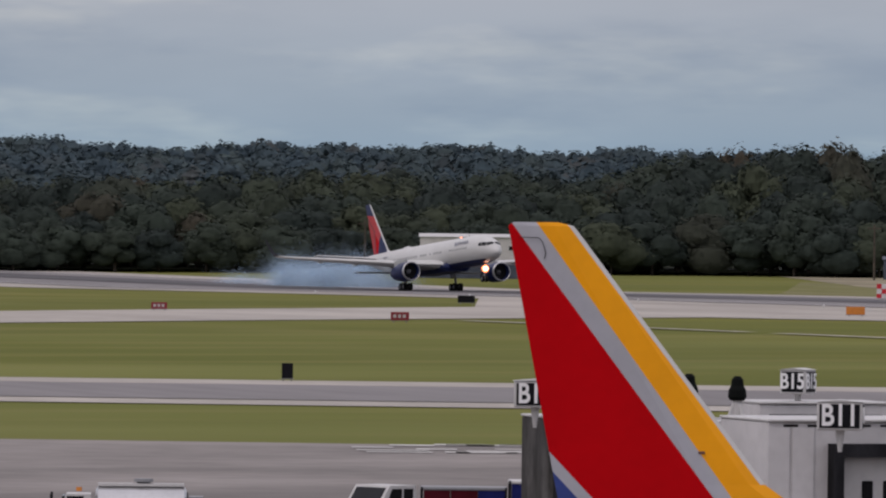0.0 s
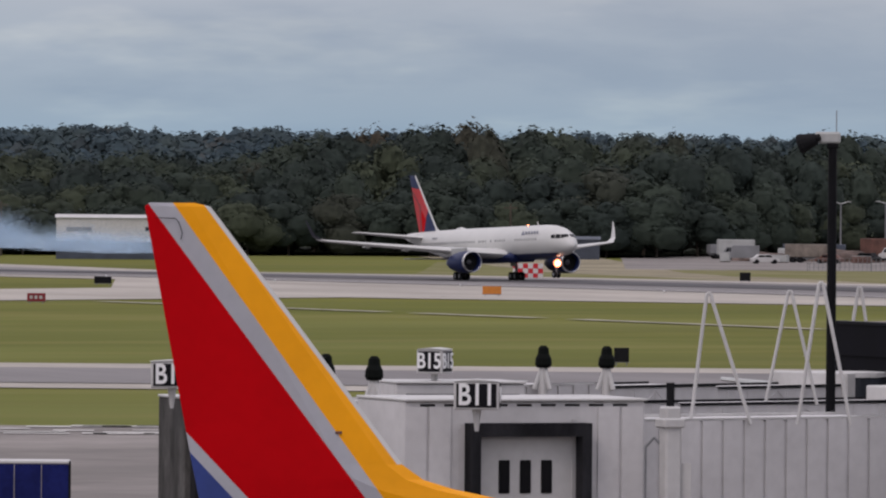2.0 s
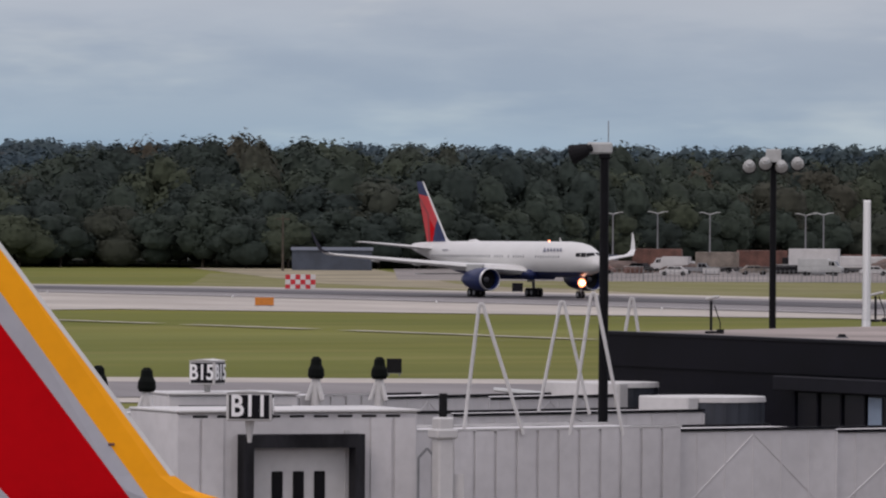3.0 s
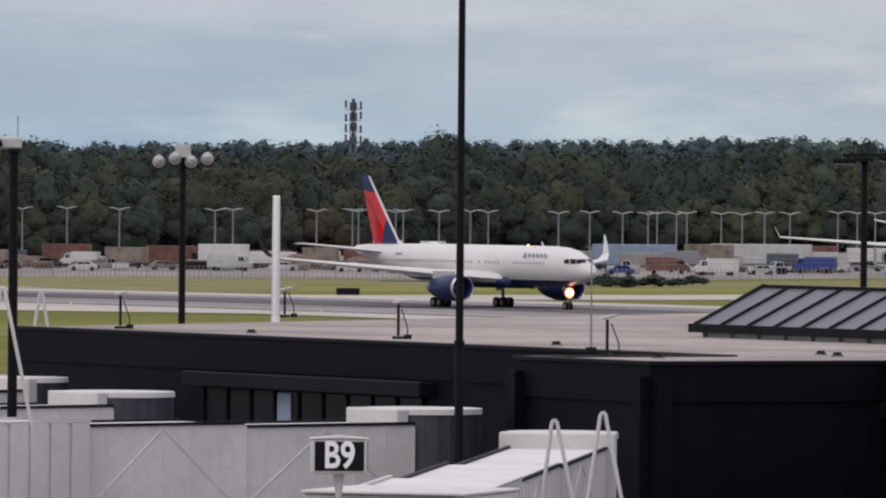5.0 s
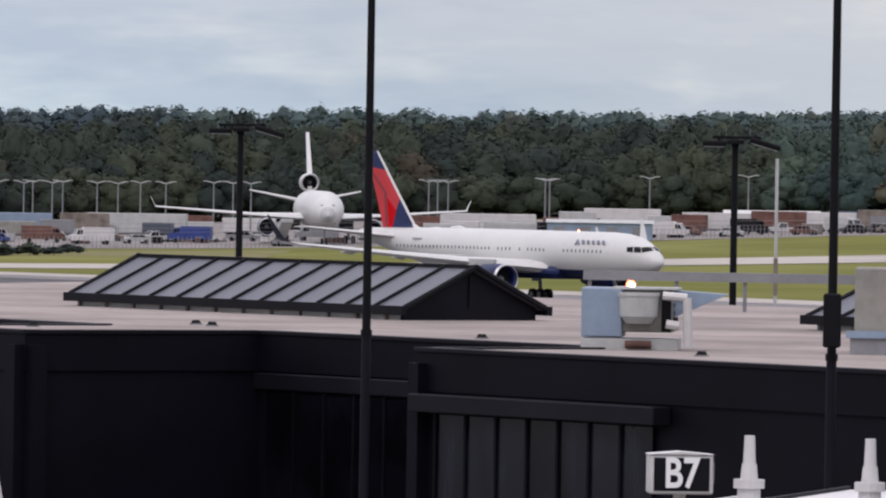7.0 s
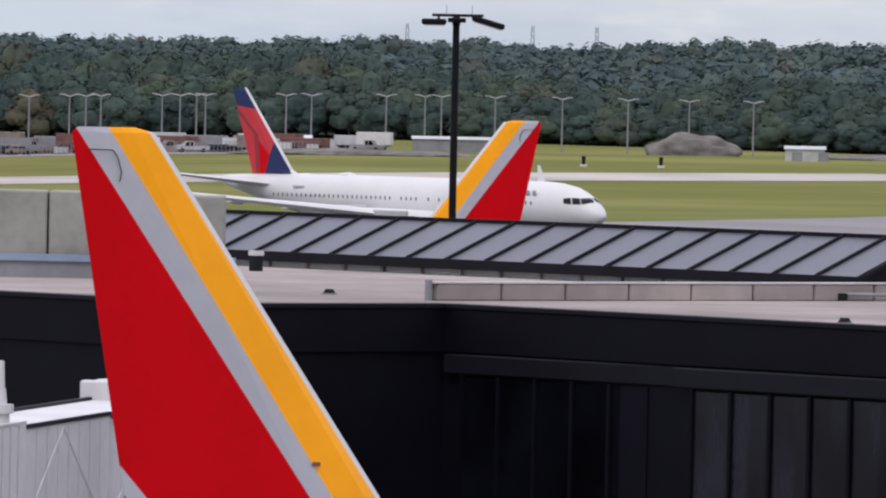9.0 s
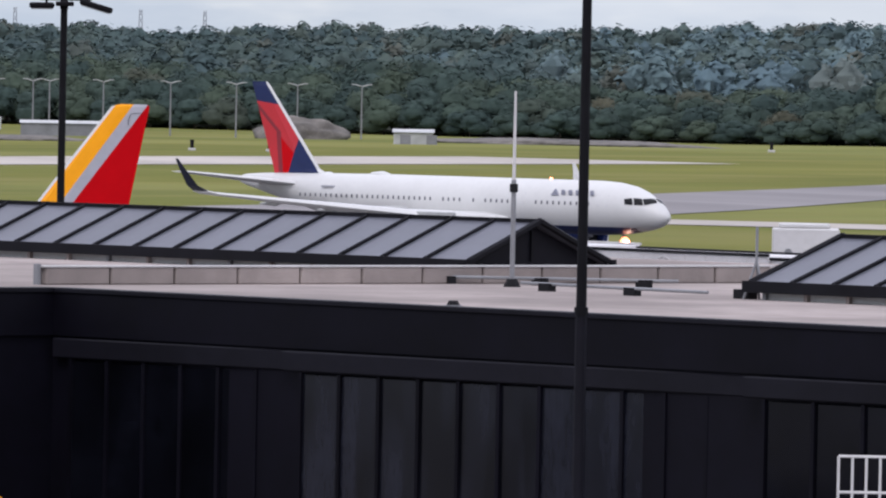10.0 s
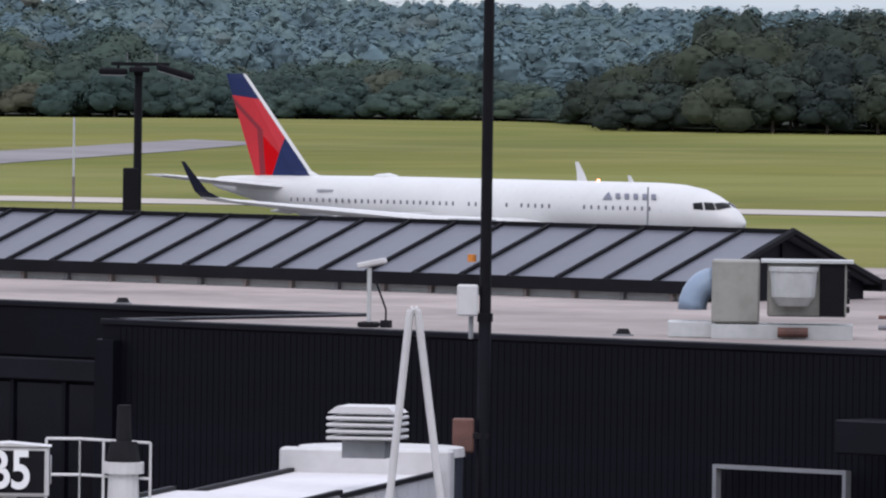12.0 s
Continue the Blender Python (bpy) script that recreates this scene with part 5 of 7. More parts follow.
for k, (zz, rr) in enumerate(((.22, .05), (.42, .035))):
    part("pipe", tubed((-.3, -.3 * k, zz), (3.4, -.3 * k, zz), rr, n=7), M["rust" if k else "gray"], rp)
for k in (.1, 1.0, 1.9, 2.8):
    part("stand", boxed(k - .07, k + .07, -.45, .15, 0, .2, bevel=.02), M["dark"], rp)
part("valve", tube(tubed((.45, -.15, .2), (.45, -.15, .62), .09, n=8), (.3, -.15, .5), (.6, -.15, .5), .1, n=8), M["rust"], rp)
o = thing("roof_box", "small black and white roof box", "box", pose(-177.2, 145.5, ROOF - .05))
part("case", boxed(-.14, .14, -.14, .14, 0, .42, bevel=.02), M["dark"], o)
part("cap", boxed(-.15, .15, -.15, .15, .42, .55), M["white"], o)


# ---- jet bridges ----
def gate_sign(words, x, y, z, turn, both=False, w=1.15, h=.72):
    t = thing("gate_sign", f"white-framed black gate sign reading {words} on a jet bridge", "sign", pose(x, y, z, 0, 0, turn), group="gate signs")
    d = w if both else .7
    part("case", boxed(-w / 2, w / 2, -d / 2, d / 2, -h / 2, h / 2, bevel=.03), M["white"], t)
    part("cap", prism(bmesh.new(), ((-w / 2 - .03, h / 2), (w / 2 + .03, h / 2), (0, h / 2 + .05)), -d / 2 - .03, d / 2 + .03, "y"), M["white"], t)
    for k, (px, py, rz, ww) in enumerate(((0, -d / 2 - .012, 0, w), (d / 2 if not both else w / 2, 0, 90, d))):
        off = Vector((0, -d / 2 - .006, 0)) if k == 0 else Vector((w / 2 + .006, 0, 0))
        face = part("sign_face", boxed(-ww / 2 + .07, ww / 2 - .07, -.008, .008, -h / 2 + .06, h / 2 - .06), M["trim_black"], t)
        face.matrix_basis = Matrix.Translation(off) @ pose(0, 0, 0, 0, 0, rz)
        text_mesh(t, words, min(h * 1.06, ww * .78), Matrix.Translation(off * 1.0 + off.normalized() * .014) @ pose(0, 0, 0, 90, 0, rz) @ Matrix.Diagonal((.80, 1, 1, 1)), M["letter"])
    part("bracket", tubed((0, 0, -h / 2 - .55), (0, 0, -h / 2), .05, .12, n=8), M["white"], t)


M["canvas"] = mat("dark_folding_canvas", (0.030, 0.030, 0.034), 0.85, vary=0.3, scale=1.2, spec=0.1, stretch_to=(1, 1, .3))
M["rotunda"] = mat("rotunda_slats", (0.050, 0.057, 0.072), 0.4, vary=0.2, scale=0.8, stretch_to=(3, 3, .1), stain=.3)


def jet_bridge(rot, cab, label, roof=6.8, cab_face=0.0, cab_roof=None, split=(.42, .72), cab_size=(4.0, 3.4), leg=True, cuts=(3.0, 2.75, 2.55), mouth=None, skin="white_panel", rot_r=1.42, neck=1.5):
    """Rotunda at rot, cab at cab; the tunnel telescopes between them in three sections."""
    t = thing("jet_bridge", label, "jet bridge", group="jet bridges")
    a, b = Vector((*rot, 0)), Vector((*cab, 0))
    d = (b - a); ln = d.length; ang = math.degrees(math.atan2(d.y, d.x))
    m = Matrix.Translation(a) @ pose(0, 0, 0, 0, 0, ang)
    floor = roof - 2.75
    r = part("rotunda", tubed((0, 0, floor - .3), (0, 0, roof + .05), rot_r, n=28), M["rotunda"], t, "curved gray rotunda", smooth=False); r.matrix_basis = m
    o = part("rotunda_roof", tubed((0, 0, roof + .05), (0, 0, roof + .2), rot_r + .04, rot_r + .02, n=28), M["white"], t); o.matrix_basis = m
    o = part("rotunda_column", tubed((0, 0, 0), (0, 0, floor - .3), .55, n=14), M["white"], t); o.matrix_basis = m
    o = part("header", boxed(rot_r - .3, rot_r + .15, -neck, neck, floor, roof + .22, bevel=.04), M["white"], t); o.matrix_basis = m
    stops = (1.4, split[0] * ln, split[1] * ln, ln - 1.2)
    for i in range(3):
        w, h0 = cuts[2 - i] / 2, roof - .10 * (2 - i)
        x0, x1 = stops[i], stops[i + 1] + .3
        s = part("tunnel", boxed(x0, x1, -w, w, floor + .05 * (2 - i), h0, bevel=.03), M["white_panel"], t); s.matrix_basis = m
        for side in (-1, 1):
            bm = bmesh.new()
            if i == 2:      # corrugated outer section
                n = max(2, int((x1 - x0) / .68))
                for k in range(n):
                    xx = x0 + (k + .5) * (x1 - x0) / n
                    box(bm, xx - .30, xx + .30, side * w - .05, side * w + .05, floor + .2, h0 + .03)
            else:           # smooth inner sections: thin seams and faint diagonal braces
                n = max(2, int((x1 - x0) / .95))
                for k in range(n + 1):
                    xx = x0 + k * (x1 - x0) / n
                    box(bm, xx - .025, xx + .025, side * w - .018, side * w + .018, floor + .1, h0 - .06)
                half = (x1 - x0) / 2
                for k in range(2):
                    lo_, hi_ = x0 + k * 2 * half, x0 + half
                    tube(bm, (lo_, side * w, floor + .2), (hi_, side * w, h0 - .1), .022, n=5)
            part("wall_ribs" if i == 2 else "wall_seams", bm, M["white_panel"], s)
        bm = bmesh.new()
        for side in (-1, 1):
            box(bm, x0, x1, side * w - .05, side * w + .05, h0 + .0, h0 + .07)
        part("roof_rail", bm, M["trim_black"] if i < 2 else M["white"], s)
        part("end_frame", boxed(x1 - .12, x1 + .02, -w - .07, w + .07, floor, h0 + .08), M["white"] if i == 2 else M["gray"], s)
    if leg:
        lx = stops[2] + 1.5
        for side in (-1, 1):
            o = part("lift_column", boxed(lx - .22, lx + .22, side * (cuts[0] / 2 + .35) - .22, side * (cuts[0] / 2 + .35) + .22, .8, roof + .45, bevel=.05), M["white"], t, "white lift column"); o.matrix_basis = m
            part("column_cap", tubed((lx, side * (cuts[0] / 2 + .35), roof + .45), (lx, side * (cuts[0] / 2 + .35), roof + 1.0), .1, n=8), M["dark"], o)
            part("bogie_wheel", tubed((lx, side * 1.75 - .2, .5), (lx, side * 1.75 + .2, .5), .5, n=16), M["dark"], o)
        o = part("bogie_beam", boxed(lx - .3, lx + .3, -2.0, 2.0, .7, 1.1), M["white"], t); o.matrix_basis = m
    cr = cab_roof or roof + .1
    mc = Matrix.Translation(b) @ pose(0, 0, 0, 0, 0, cab_face)
    cx, cy = cab_size[0] / 2, cab_size[1] / 2
    c = part("cab", boxed(-cx, cx * .55, -cy, cy, floor, cr, bevel=.04), M[skin], t); c.matrix_basis = mc
    part("cab_roof", boxed(-cx, cx * .6, -cy - .03, cy + .03, cr, cr + .07, bevel=.02), M["white"], c)
    # dark folding canopy round the open front
    x0 = cx * .55
    bm = bmesh.new()
    mo, mi = mouth or cy * .84, (mouth or cy * .84) - .26
    ct = cr - (.55 if mouth else .3)
    prism(bm, ((-mo, floor), (-mo, ct), (mo, ct), (mo, floor), (mi, floor), (mi, ct - .34), (-mi, ct - .34), (-mi, floor)), x0, x0 + .5, "x")
    part("canopy", bm, M["canvas"], c, "dark folding canopy")
    part("cab_back", boxed(x0 - .02, x0 + .03, -mi, mi, floor, ct - .4), M["white"], c)
    if mouth:
        yy = -cy + .3
        while yy < cy:
            if abs(yy) > mo + .2:
                part("cab_rib", boxed(x0 - .02, x0 + .05, yy - .29, yy + .29, floor + .2, cr - .15), M["white_panel"], c)
            if yy < cy - .6:
                part("vent_slot", boxed(x0 - .01, x0 + .012, yy + .13, yy + .53, cr - .13, cr - .07), M["dark"], c)
            yy += .66
    for k in (-1, 0, 1):
        part("door_window", boxed(x0 + .03, x0 + .06, k * .58 - .15, k * .58 + .15, floor + .95, cr - 1.5, bevel=.02), M["glass"], c)
    return t


jet_bridge((-202.9, 119.4), (-197.6, 94.6), "white corrugated telescopic jet bridge with dark cab canopy", cab_face=-4, cab_roof=7.35, cab_size=(4.4, 6.6), split=(.30, .52), mouth=1.65, leg=False, rot_r=1.68, neck=1.05)
cp = thing("bridge_lift_post", "white lift post with black cap beside a jet bridge", "post", pose(-194.9, 97.9, 0))
part("post", boxed(-.22, .22, -.22, .22, 0, 7.25, bevel=.05), M["white"], cp)
part("collar", boxed(-.3, .3, -.3, .3, 6.7, 6.95, bevel=.04), M["white"], cp)
part("cap", tubed((0, 0, 7.25), (0, 0, 7.85), .11, n=8), M["dark"], cp)
gate_sign("B11", -194.6, 92.3, 7.56, 62)
jet_bridge((-220.8, 119.6), (-213.4, 93.4), "white corrugated jet bridge with black rails beyond another", cab_face=-8, cab_roof=6.95, cab_size=(3.4, 2.4), leg=False, skin="canvas_gray", rot_r=1.68, neck=1.05)
gate_sign("B13", -212.6, 91.7, 7.62, 66.7)
jet_bridge((-237.0, 125.0), (-229.5, 108.0), "white corrugated jet bridge at the concourse end", cab_face=-8, cab_size=(3.4, 4.0), leg=False)
gate_sign("B15", -229.6, 107.5, 7.54, 42, True, .82)
jet_bridge((-188.2, 115.0), (-154.6, 90.6), "white jet bridge sloping from the concourse to its cab", roof=6.62, cab_face=-50, cab_size=(4.4, 3.6), cuts=(2.9, 2.7, 2.5), leg=False)
gate_sign("B9", -151.8, 87.4, 7.62, 62)
jet_bridge((-143.6, 115.4), (-125.6, 93.6), "white jet bridge with two white beacon columns", cab_face=-50, cab_size=(4.4, 3.6), leg=False)
gate_sign("B7", -124.6, 91.9, 7.62, 60)
jet_bridge((-97.0, 112.6), (-84.2, 90.4), "white jet bridge with louvred vent and railings", roof=6.55, cab_face=-45, cab_size=(4.2, 3.4), leg=False)
gate_sign("B5", -83.5, 88.8, 7.52, 43)

# white service hoops standing over the bridge roofs
def hoop(top, f1, f2, r=.048):
    t = thing("service_hoop", "white tubular hoop frame over a jet bridge roof", "frame", group="service hoops")
    top, f1, f2 = Vector(top), Vector(f1), Vector(f2)
    u = (f2 - f1).normalized() * .07
    part("left_tube", tubed(f1, top - u, r, n=8), M["white"], t)
    part("right_tube", tubed(f2, top + u, r, n=8), M["white"], t)
    bm = bmesh.new()
    bend = [top + u * -math.cos(math.pi * k / 6) + Vector((0, 0, .14 * math.sin(math.pi * k / 6))) for k in range(7)]
    for p, q_ in zip(bend, bend[1:]):
        tube(bm, p, q_, r, n=8)
    part("crown", bm, M["white"], t)


hoop((-197.9, 100.5, 9.95), (-198.1, 100.1, 6.7), (-197.4, 101.5, 6.7))
hoop((-217.4, 113.0, 9.7), (-217.7, 112.4, 6.6), (-217.0, 113.7, 6.6))
hoop((-196.6, 103.1, 10.25), (-196.9, 102.6, 6.7), (-196.2, 103.8, 6.7))
hoop((-291.6, 154.6, 8.65), (-292.3, 153.4, 0), (-290.9, 155.8, 0), .065)
hoop((-163.0, 99.4, 7.80), (-163.2, 99.1, 5.4), (-162.7, 99.9, 5.4), .045)
hoop((-162.4, 100.3, 7.98), (-162.6, 99.9, 5.4), (-162.1, 100.8, 5.4), .045)
hoop((-83.9, 98.1, 9.55), (-84.2, 97.8, 5.9), (-83.5, 98.5, 5.9), .06)


def covered_beacon(x, y, z, cover="green_cover", s=1.0):
    t = thing("covered_beacon", "dark hooded lamp on a white tripod base", "lamp", pose(x, y, z) @ Matrix.Diagonal((.82, .82, .82, 1)), group="covered beacons")
    for a in (20, 140, 260):
        part("leg", tubed((.34 * s * math.cos(radians(a)), .34 * s * math.sin(radians(a)), -1.0 * s), (0, 0, -.1), .09 * s, n=6), M["white"], t)
    part("stand", tubed((0, 0, -1.5 * s), (0, 0, -.15), .2 * s, .16 * s, n=10), M["white"], t)
    part("hood", loft(bmesh.new(), [[(r_ * s * math.cos(2 * math.pi * i / 12), r_ * s * math.sin(2 * math.pi * i / 12), z_ * s) for i in range(12)] for r_, z_ in ((.24, -.22), (.31, -.1), (.29, .12), (.21, .28), (.20, .38), (.19, .48), (.10, .58))]), M[cover], t, "dark hood")


for x, y, z in ((-209.3, 96.2, 7.72), (-212.0, 96.0, 7.72), (-228.6, 110.6, 7.55), (-227.8, 112.3, 7.55)):
    covered_beacon(x, y, z)


def column_lamp(x, y, z, hood):
    t = thing("column_lamp", "white bridge column with a lamp on top", "lamp", pose(x, y, z), group="column lamps")
    part("column", tubed((0, 0, -1.6), (0, 0, 0), .26, .22, n=14), M["white"], t)
    part("collar", tubed((0, 0, -.05), (0, 0, .12), .30, n=14), M["white"], t)
    part("lamp", tube(tubed((0, 0, .1), (0, 0, .42), .26 if hood else .17, .2 if hood else .14, n=12), (0, 0, .42), (0, 0, .95), .12, .10, n=12), M["dark"] if hood else M["white"], t)


column_lamp(-129.7, 97.3, 7.15, False)
column_lamp(-129.0, 99.65, 7.1, False)
column_lamp(-84.4, 92.2, 7.4, True)
column_lamp(-85.9, 90.8, 7.55, True)
# louvred vent over the last bridge
lv = thing("louvred_vent", "white louvred roof ventilator", "vent", pose(-92.4, 106.9, 6.95, 0, 0, 30) @ Matrix.Diagonal((.72, .72, .64, 1)))
part("neck", boxed(-.5, .5, -.5, .5, -.1, .35), M["gray"], lv)
for k in range(4):
    part("louvre", boxed(-.82, .82, -.82, .82, .38 + k * .17, .47 + k * .17, bevel=.03), M["white"], lv)
part("cap", prism(bmesh.new(), ((-.8, 1.06), (.8, 1.06), (.6, 1.24), (-.6, 1.24)), -.75, .75, "y"), M["white"], lv)
# stair railings beside the last cab
st = thing("stair_railing", "white tubular railings of a service stair", "railing")
def rail_run(p0, p1, n, h=1.05):
    p0, p1 = Vector(p0), Vector(p1)
    for i in range(n + 1):
        p = p0.lerp(p1, i / n)
        part("post", tubed(p, p + Vector((0, 0, h)), .021, n=6), M["white"], st)
    for z in (h, h * .5):
        part("rail", tubed(p0 + Vector((0, 0, z)), p1 + Vector((0, 0, z)), .021, n=6), M["white"], st)
rail_run((-86.9, 89.8, 6.95), (-86.35, 90.4, 6.95), 4)
rail_run((-86.35, 90.4, 6.85), (-85.9, 90.8, 6.85), 1)
rail_run((-85.2, 91.4, 6.80), (-84.85, 91.75, 6.80), 1)
rail_run((-84.85, 91.75, 6.80), (-84.1, 92.45, 6.75), 3)
part("landing", boxed(-87.1, -84.0, 89.6, 92.7, 6.55, 6.70), M["gray"], st)
part("support", boxed(-85.8, -85.5, 91.0, 91.3, 0, 6.55), M["white"], st)
# ladder hoops on the first bridge
ld = thing("access_ladder", "thin dark hooped access ladder beside a cab", "ladder", pose(-195.2, 97.6, 0, 0, 0, 60))
for k in (-.22, .22):
    part("rail", tubed((k, 0, 4.0), (k, 0, 6.2), .035, n=6), M["gray"], ld)
part("hoop", tube(tubed((-.22, 0, 6.2), (0, 0, 6.45), .035, n=6), (0, 0, 6.45), (.22, 0, 6.2), .035, n=6), M["gray"], ld)
part("panel", boxed(.35, .95, -.03, .03, 4.6, 5.8), M["white"], ld)

# boxes on the last mast and a lamp pole
ms = thing("mast_boxes", "pale junction box and red-brown box on a mast", "box", pose(-96.6 + .0, 114.8, 0, 0, 0, 40))
part("junction_box", boxed(-.45, -.08, -.2, .12, 9.0, 9.55, bevel=.03), M["white"], ms)
part("conduit", tubed((-.2, 0, 8.6), (-.2, 0, 9.0), .05, n=6), M["gray"], ms)
part("warning_box", boxed(-.5, -.12, -.15, .15, 6.6, 7.2, bevel=.03), M["rust"], ms)
part("orange_lamp", tubed((-.2, 0, 9.95), (-.2, 0, 10.08), .08, n=10), M["orange"], ms)
part("strap", boxed(-.14, .14, -.14, .14, 6.85, 6.95), M["dark"], ms)
x, y = polar(-42.403, 261.6)
jb = thing("pole_box", "black junction box on a lamp pole", "box", pose(x, y, 0, 0, 0, 42))
part("case", boxed(-.44, .04, -.3, -.12, 8.4, 10.2, bevel=.04), M["pole"], jb)
x, y = polar(-52.585, 189.7)
jb = thing("pole_box", "black junction box on a tall mast", "box", pose(x, y, 0, 0, 0, 52))
part("case", boxed(-.2, .2, -.3, -.1, 9.2, 10.4, bevel=.04), M["pole"], jb)

# ---- jet bridge seen behind the concourse ----
jet_bridge((-168.0, 184.5), (-200.0, 187.5), "white jet bridge behind the concourse", roof=8.42, cab_face=160, leg=False)
rb = thing("bridge_tower", "white tower box of a bridge with a small vent", "box", pose(-187.3, 191.8, 0, 0, 0, 45))
part("case", boxed(-1.0, 1.1, -.8, .8, 0, 9.05, bevel=.04), M["white"], rb)
part("lid", boxed(-.8, .8, -.7, .7, 9.05, 9.2, bevel=.04), M["white"], rb)
part("vent", tubed((-.5, -.84, 8.3), (-.5, -.78, 8.3), .12, n=10), M["gray"], rb)

# ---- three-engined freighter on the far apron ----
def trijet():
    t = thing("parked_freighter", "white three-engined freighter parked nose-on at the cargo apron", "airplane")
    W_ = M["aircraft_white"]
    secs = ((0, 4.6, .1, .1), (-.8, 4.7, 1.0, 1.0), (-2.5, 5.0, 1.9, 1.9), (-5, 5.3, 2.7, 2.7), (-8, 5.4, 3.0, 3.0), (-38, 5.4, 3.0, 3.0), (-45, 5.9, 2.3, 2.3), (-52, 6.6, 1.2, 1.2), (-56, 7.0, .4, .5))
    part("fuselage", loft(bmesh.new(), [ring(x, z, a, b, 28) for x, z, a, b in secs]), W_, t, smooth=True)
    part("fin", loft(bmesh.new(), [upright_foil(-44.5, -53, 10.8, .08), upright_foil(-51.5, -56.5, 17.6, .08)]), M["navy"], t, "dark blue fin with white leading edge")
    part("fin_edge", loft(bmesh.new(), [[(-44.3, .42, 10.8), (-44.3, -.42, 10.8), (-45.3, -.3, 10.8), (-45.3, .3, 10.8)], [(-51.3, .26, 17.7), (-51.3, -.26, 17.7), (-51.8, -.2, 17.7), (-51.8, .2, 17.7)]]), W_, t)
    nacelle(t, -42.5, 0, 9.6, 1.5, 10.5, W_)
    part("tail_engine_pylon", boxed(-51, -43.5, -.35, .35, 7.6, 9.0), W_, t)
    for s in (-1, 1):
        part("wing", loft(bmesh.new(), [foil(-18, -31, s * 2.4, 4.0, .11), foil(-27, -33, s * 10, 4.4, .10), foil(-38, -41, s * 25, 5.4, .09)]), M["aircraft_white"], t)
        part("winglet", loft(bmesh.new(), [foil(-38.4, -41, s * 24.9, 5.4, .08), foil(-40, -41.5, s * 25.7, 7.0, .08)]), W_, t)
        part("tailplane", loft(bmesh.new(), [foil(-46, -53, s * 1.2, 6.6, .09), foil(-53, -56, s * 9, 8.2, .08)]), W_, t)
        nacelle(t, -17.5, s * 8.4, 2.6, 1.45, 6.5, M["navy"])
        g = part("main_gear", tubed((-27, s * 5.3, .6), (-27, s * 4.8, 3.6), .22), M["gray"], t)
        for dx in (-.7, .7):
            wheel_pair(g, -27 + dx, s * 5.3, .65, .65, .5, 1.2)
        part("cockpit_window", boxed(-2.5, -1.85, min(s * .08, s * 1.05), max(s * .08, s * 1.05), 5.95, 6.32), M["glass"], t)
        part("dark_panel", boxed(-20.5, -18.5, s * 4.2 - 1.1, s * 4.2 + 1.1, 2.2, 3.7), M["dark"], t)
    part("radome", loft(bmesh.new(), [ring(x, z, a, b, 18) for x, z, a, b in ((.03, 4.6, .12, .12), (-.78, 4.72, 1.03, 1.03), (-1.1, 4.78, 1.22, 1.22))]), M["pale_gray"], t)
    g = part("nose_gear", tubed((-8, 0, .5), (-8, 0, 3), .18), M["gray"], t)
    wheel_pair(g, -8, 0, .5, .5, .35, .8)
    return t


fr = trijet()
x, y = polar(-55.97, 1330)
fr.matrix_basis = pose(x, y, ground_z(x, y) + .06, 0, 0, 90 - (180 - 55.97) + 4)
sf = thing("boarding_stairs", "gray mobile stairs and loader beside the freighter", "stairs", pose(*polar(-56.28, 1322), ground_z(*polar(-56.28, 1322)) + .06, 0, 0, -20))
part("ramp", prism(bmesh.new(), ((-3.5, .4), (3.0, 4.3), (3.6, 4.3), (3.6, 3.8), (-2.9, .2)), -.9, .9, "y"), M["pale_gray"], sf)
part("chassis", boxed(-3, 3.4, -1, 1, .4, 1.0), M["gray"], sf)
for k in (-2, 2.4):
    part("wheel", tubed((k, -1.1, .4), (k, 1.1, .4), .4, n=12), M["dark"], sf)

# ---- cargo yard: trailers, tanks, sheds, vehicles and lamp posts ----
def trailer(az, d, L, h, color, label, turn=0, z=0.9):
    x, y = polar(az, d)
    t = thing("freight_trailer", label, "trailer", pose(x, y, ground_z(x, y) + .05, 0, 0, -az + turn), group="freight trailers")
    part("box", boxed(-L / 2, L / 2, -1.25, 1.25, z, z + h, bevel=.06), M[color], t)
    bm = bmesh.new()
    for k in range(int(L / 1.2)):
        box(bm, -L / 2 + .6 + k * 1.2 - .06, -L / 2 + .6 + k * 1.2 + .06, -1.31, 1.31, z + .1, z + h - .1)
    part("side_ribs", bm, M[color], t)
    part("chassis", boxed(-L / 2 + .3, L / 2 - .3, -.9, .9, z - .25, z), M["gray"], t)
    for k in (-L / 2 + 1.2, -L / 2 + 2.4, L / 2 - 1.6):
        part("wheel", tubed((k, -1.2, .5), (k, 1.2, .5), .5, n=12), M["dark"], t)


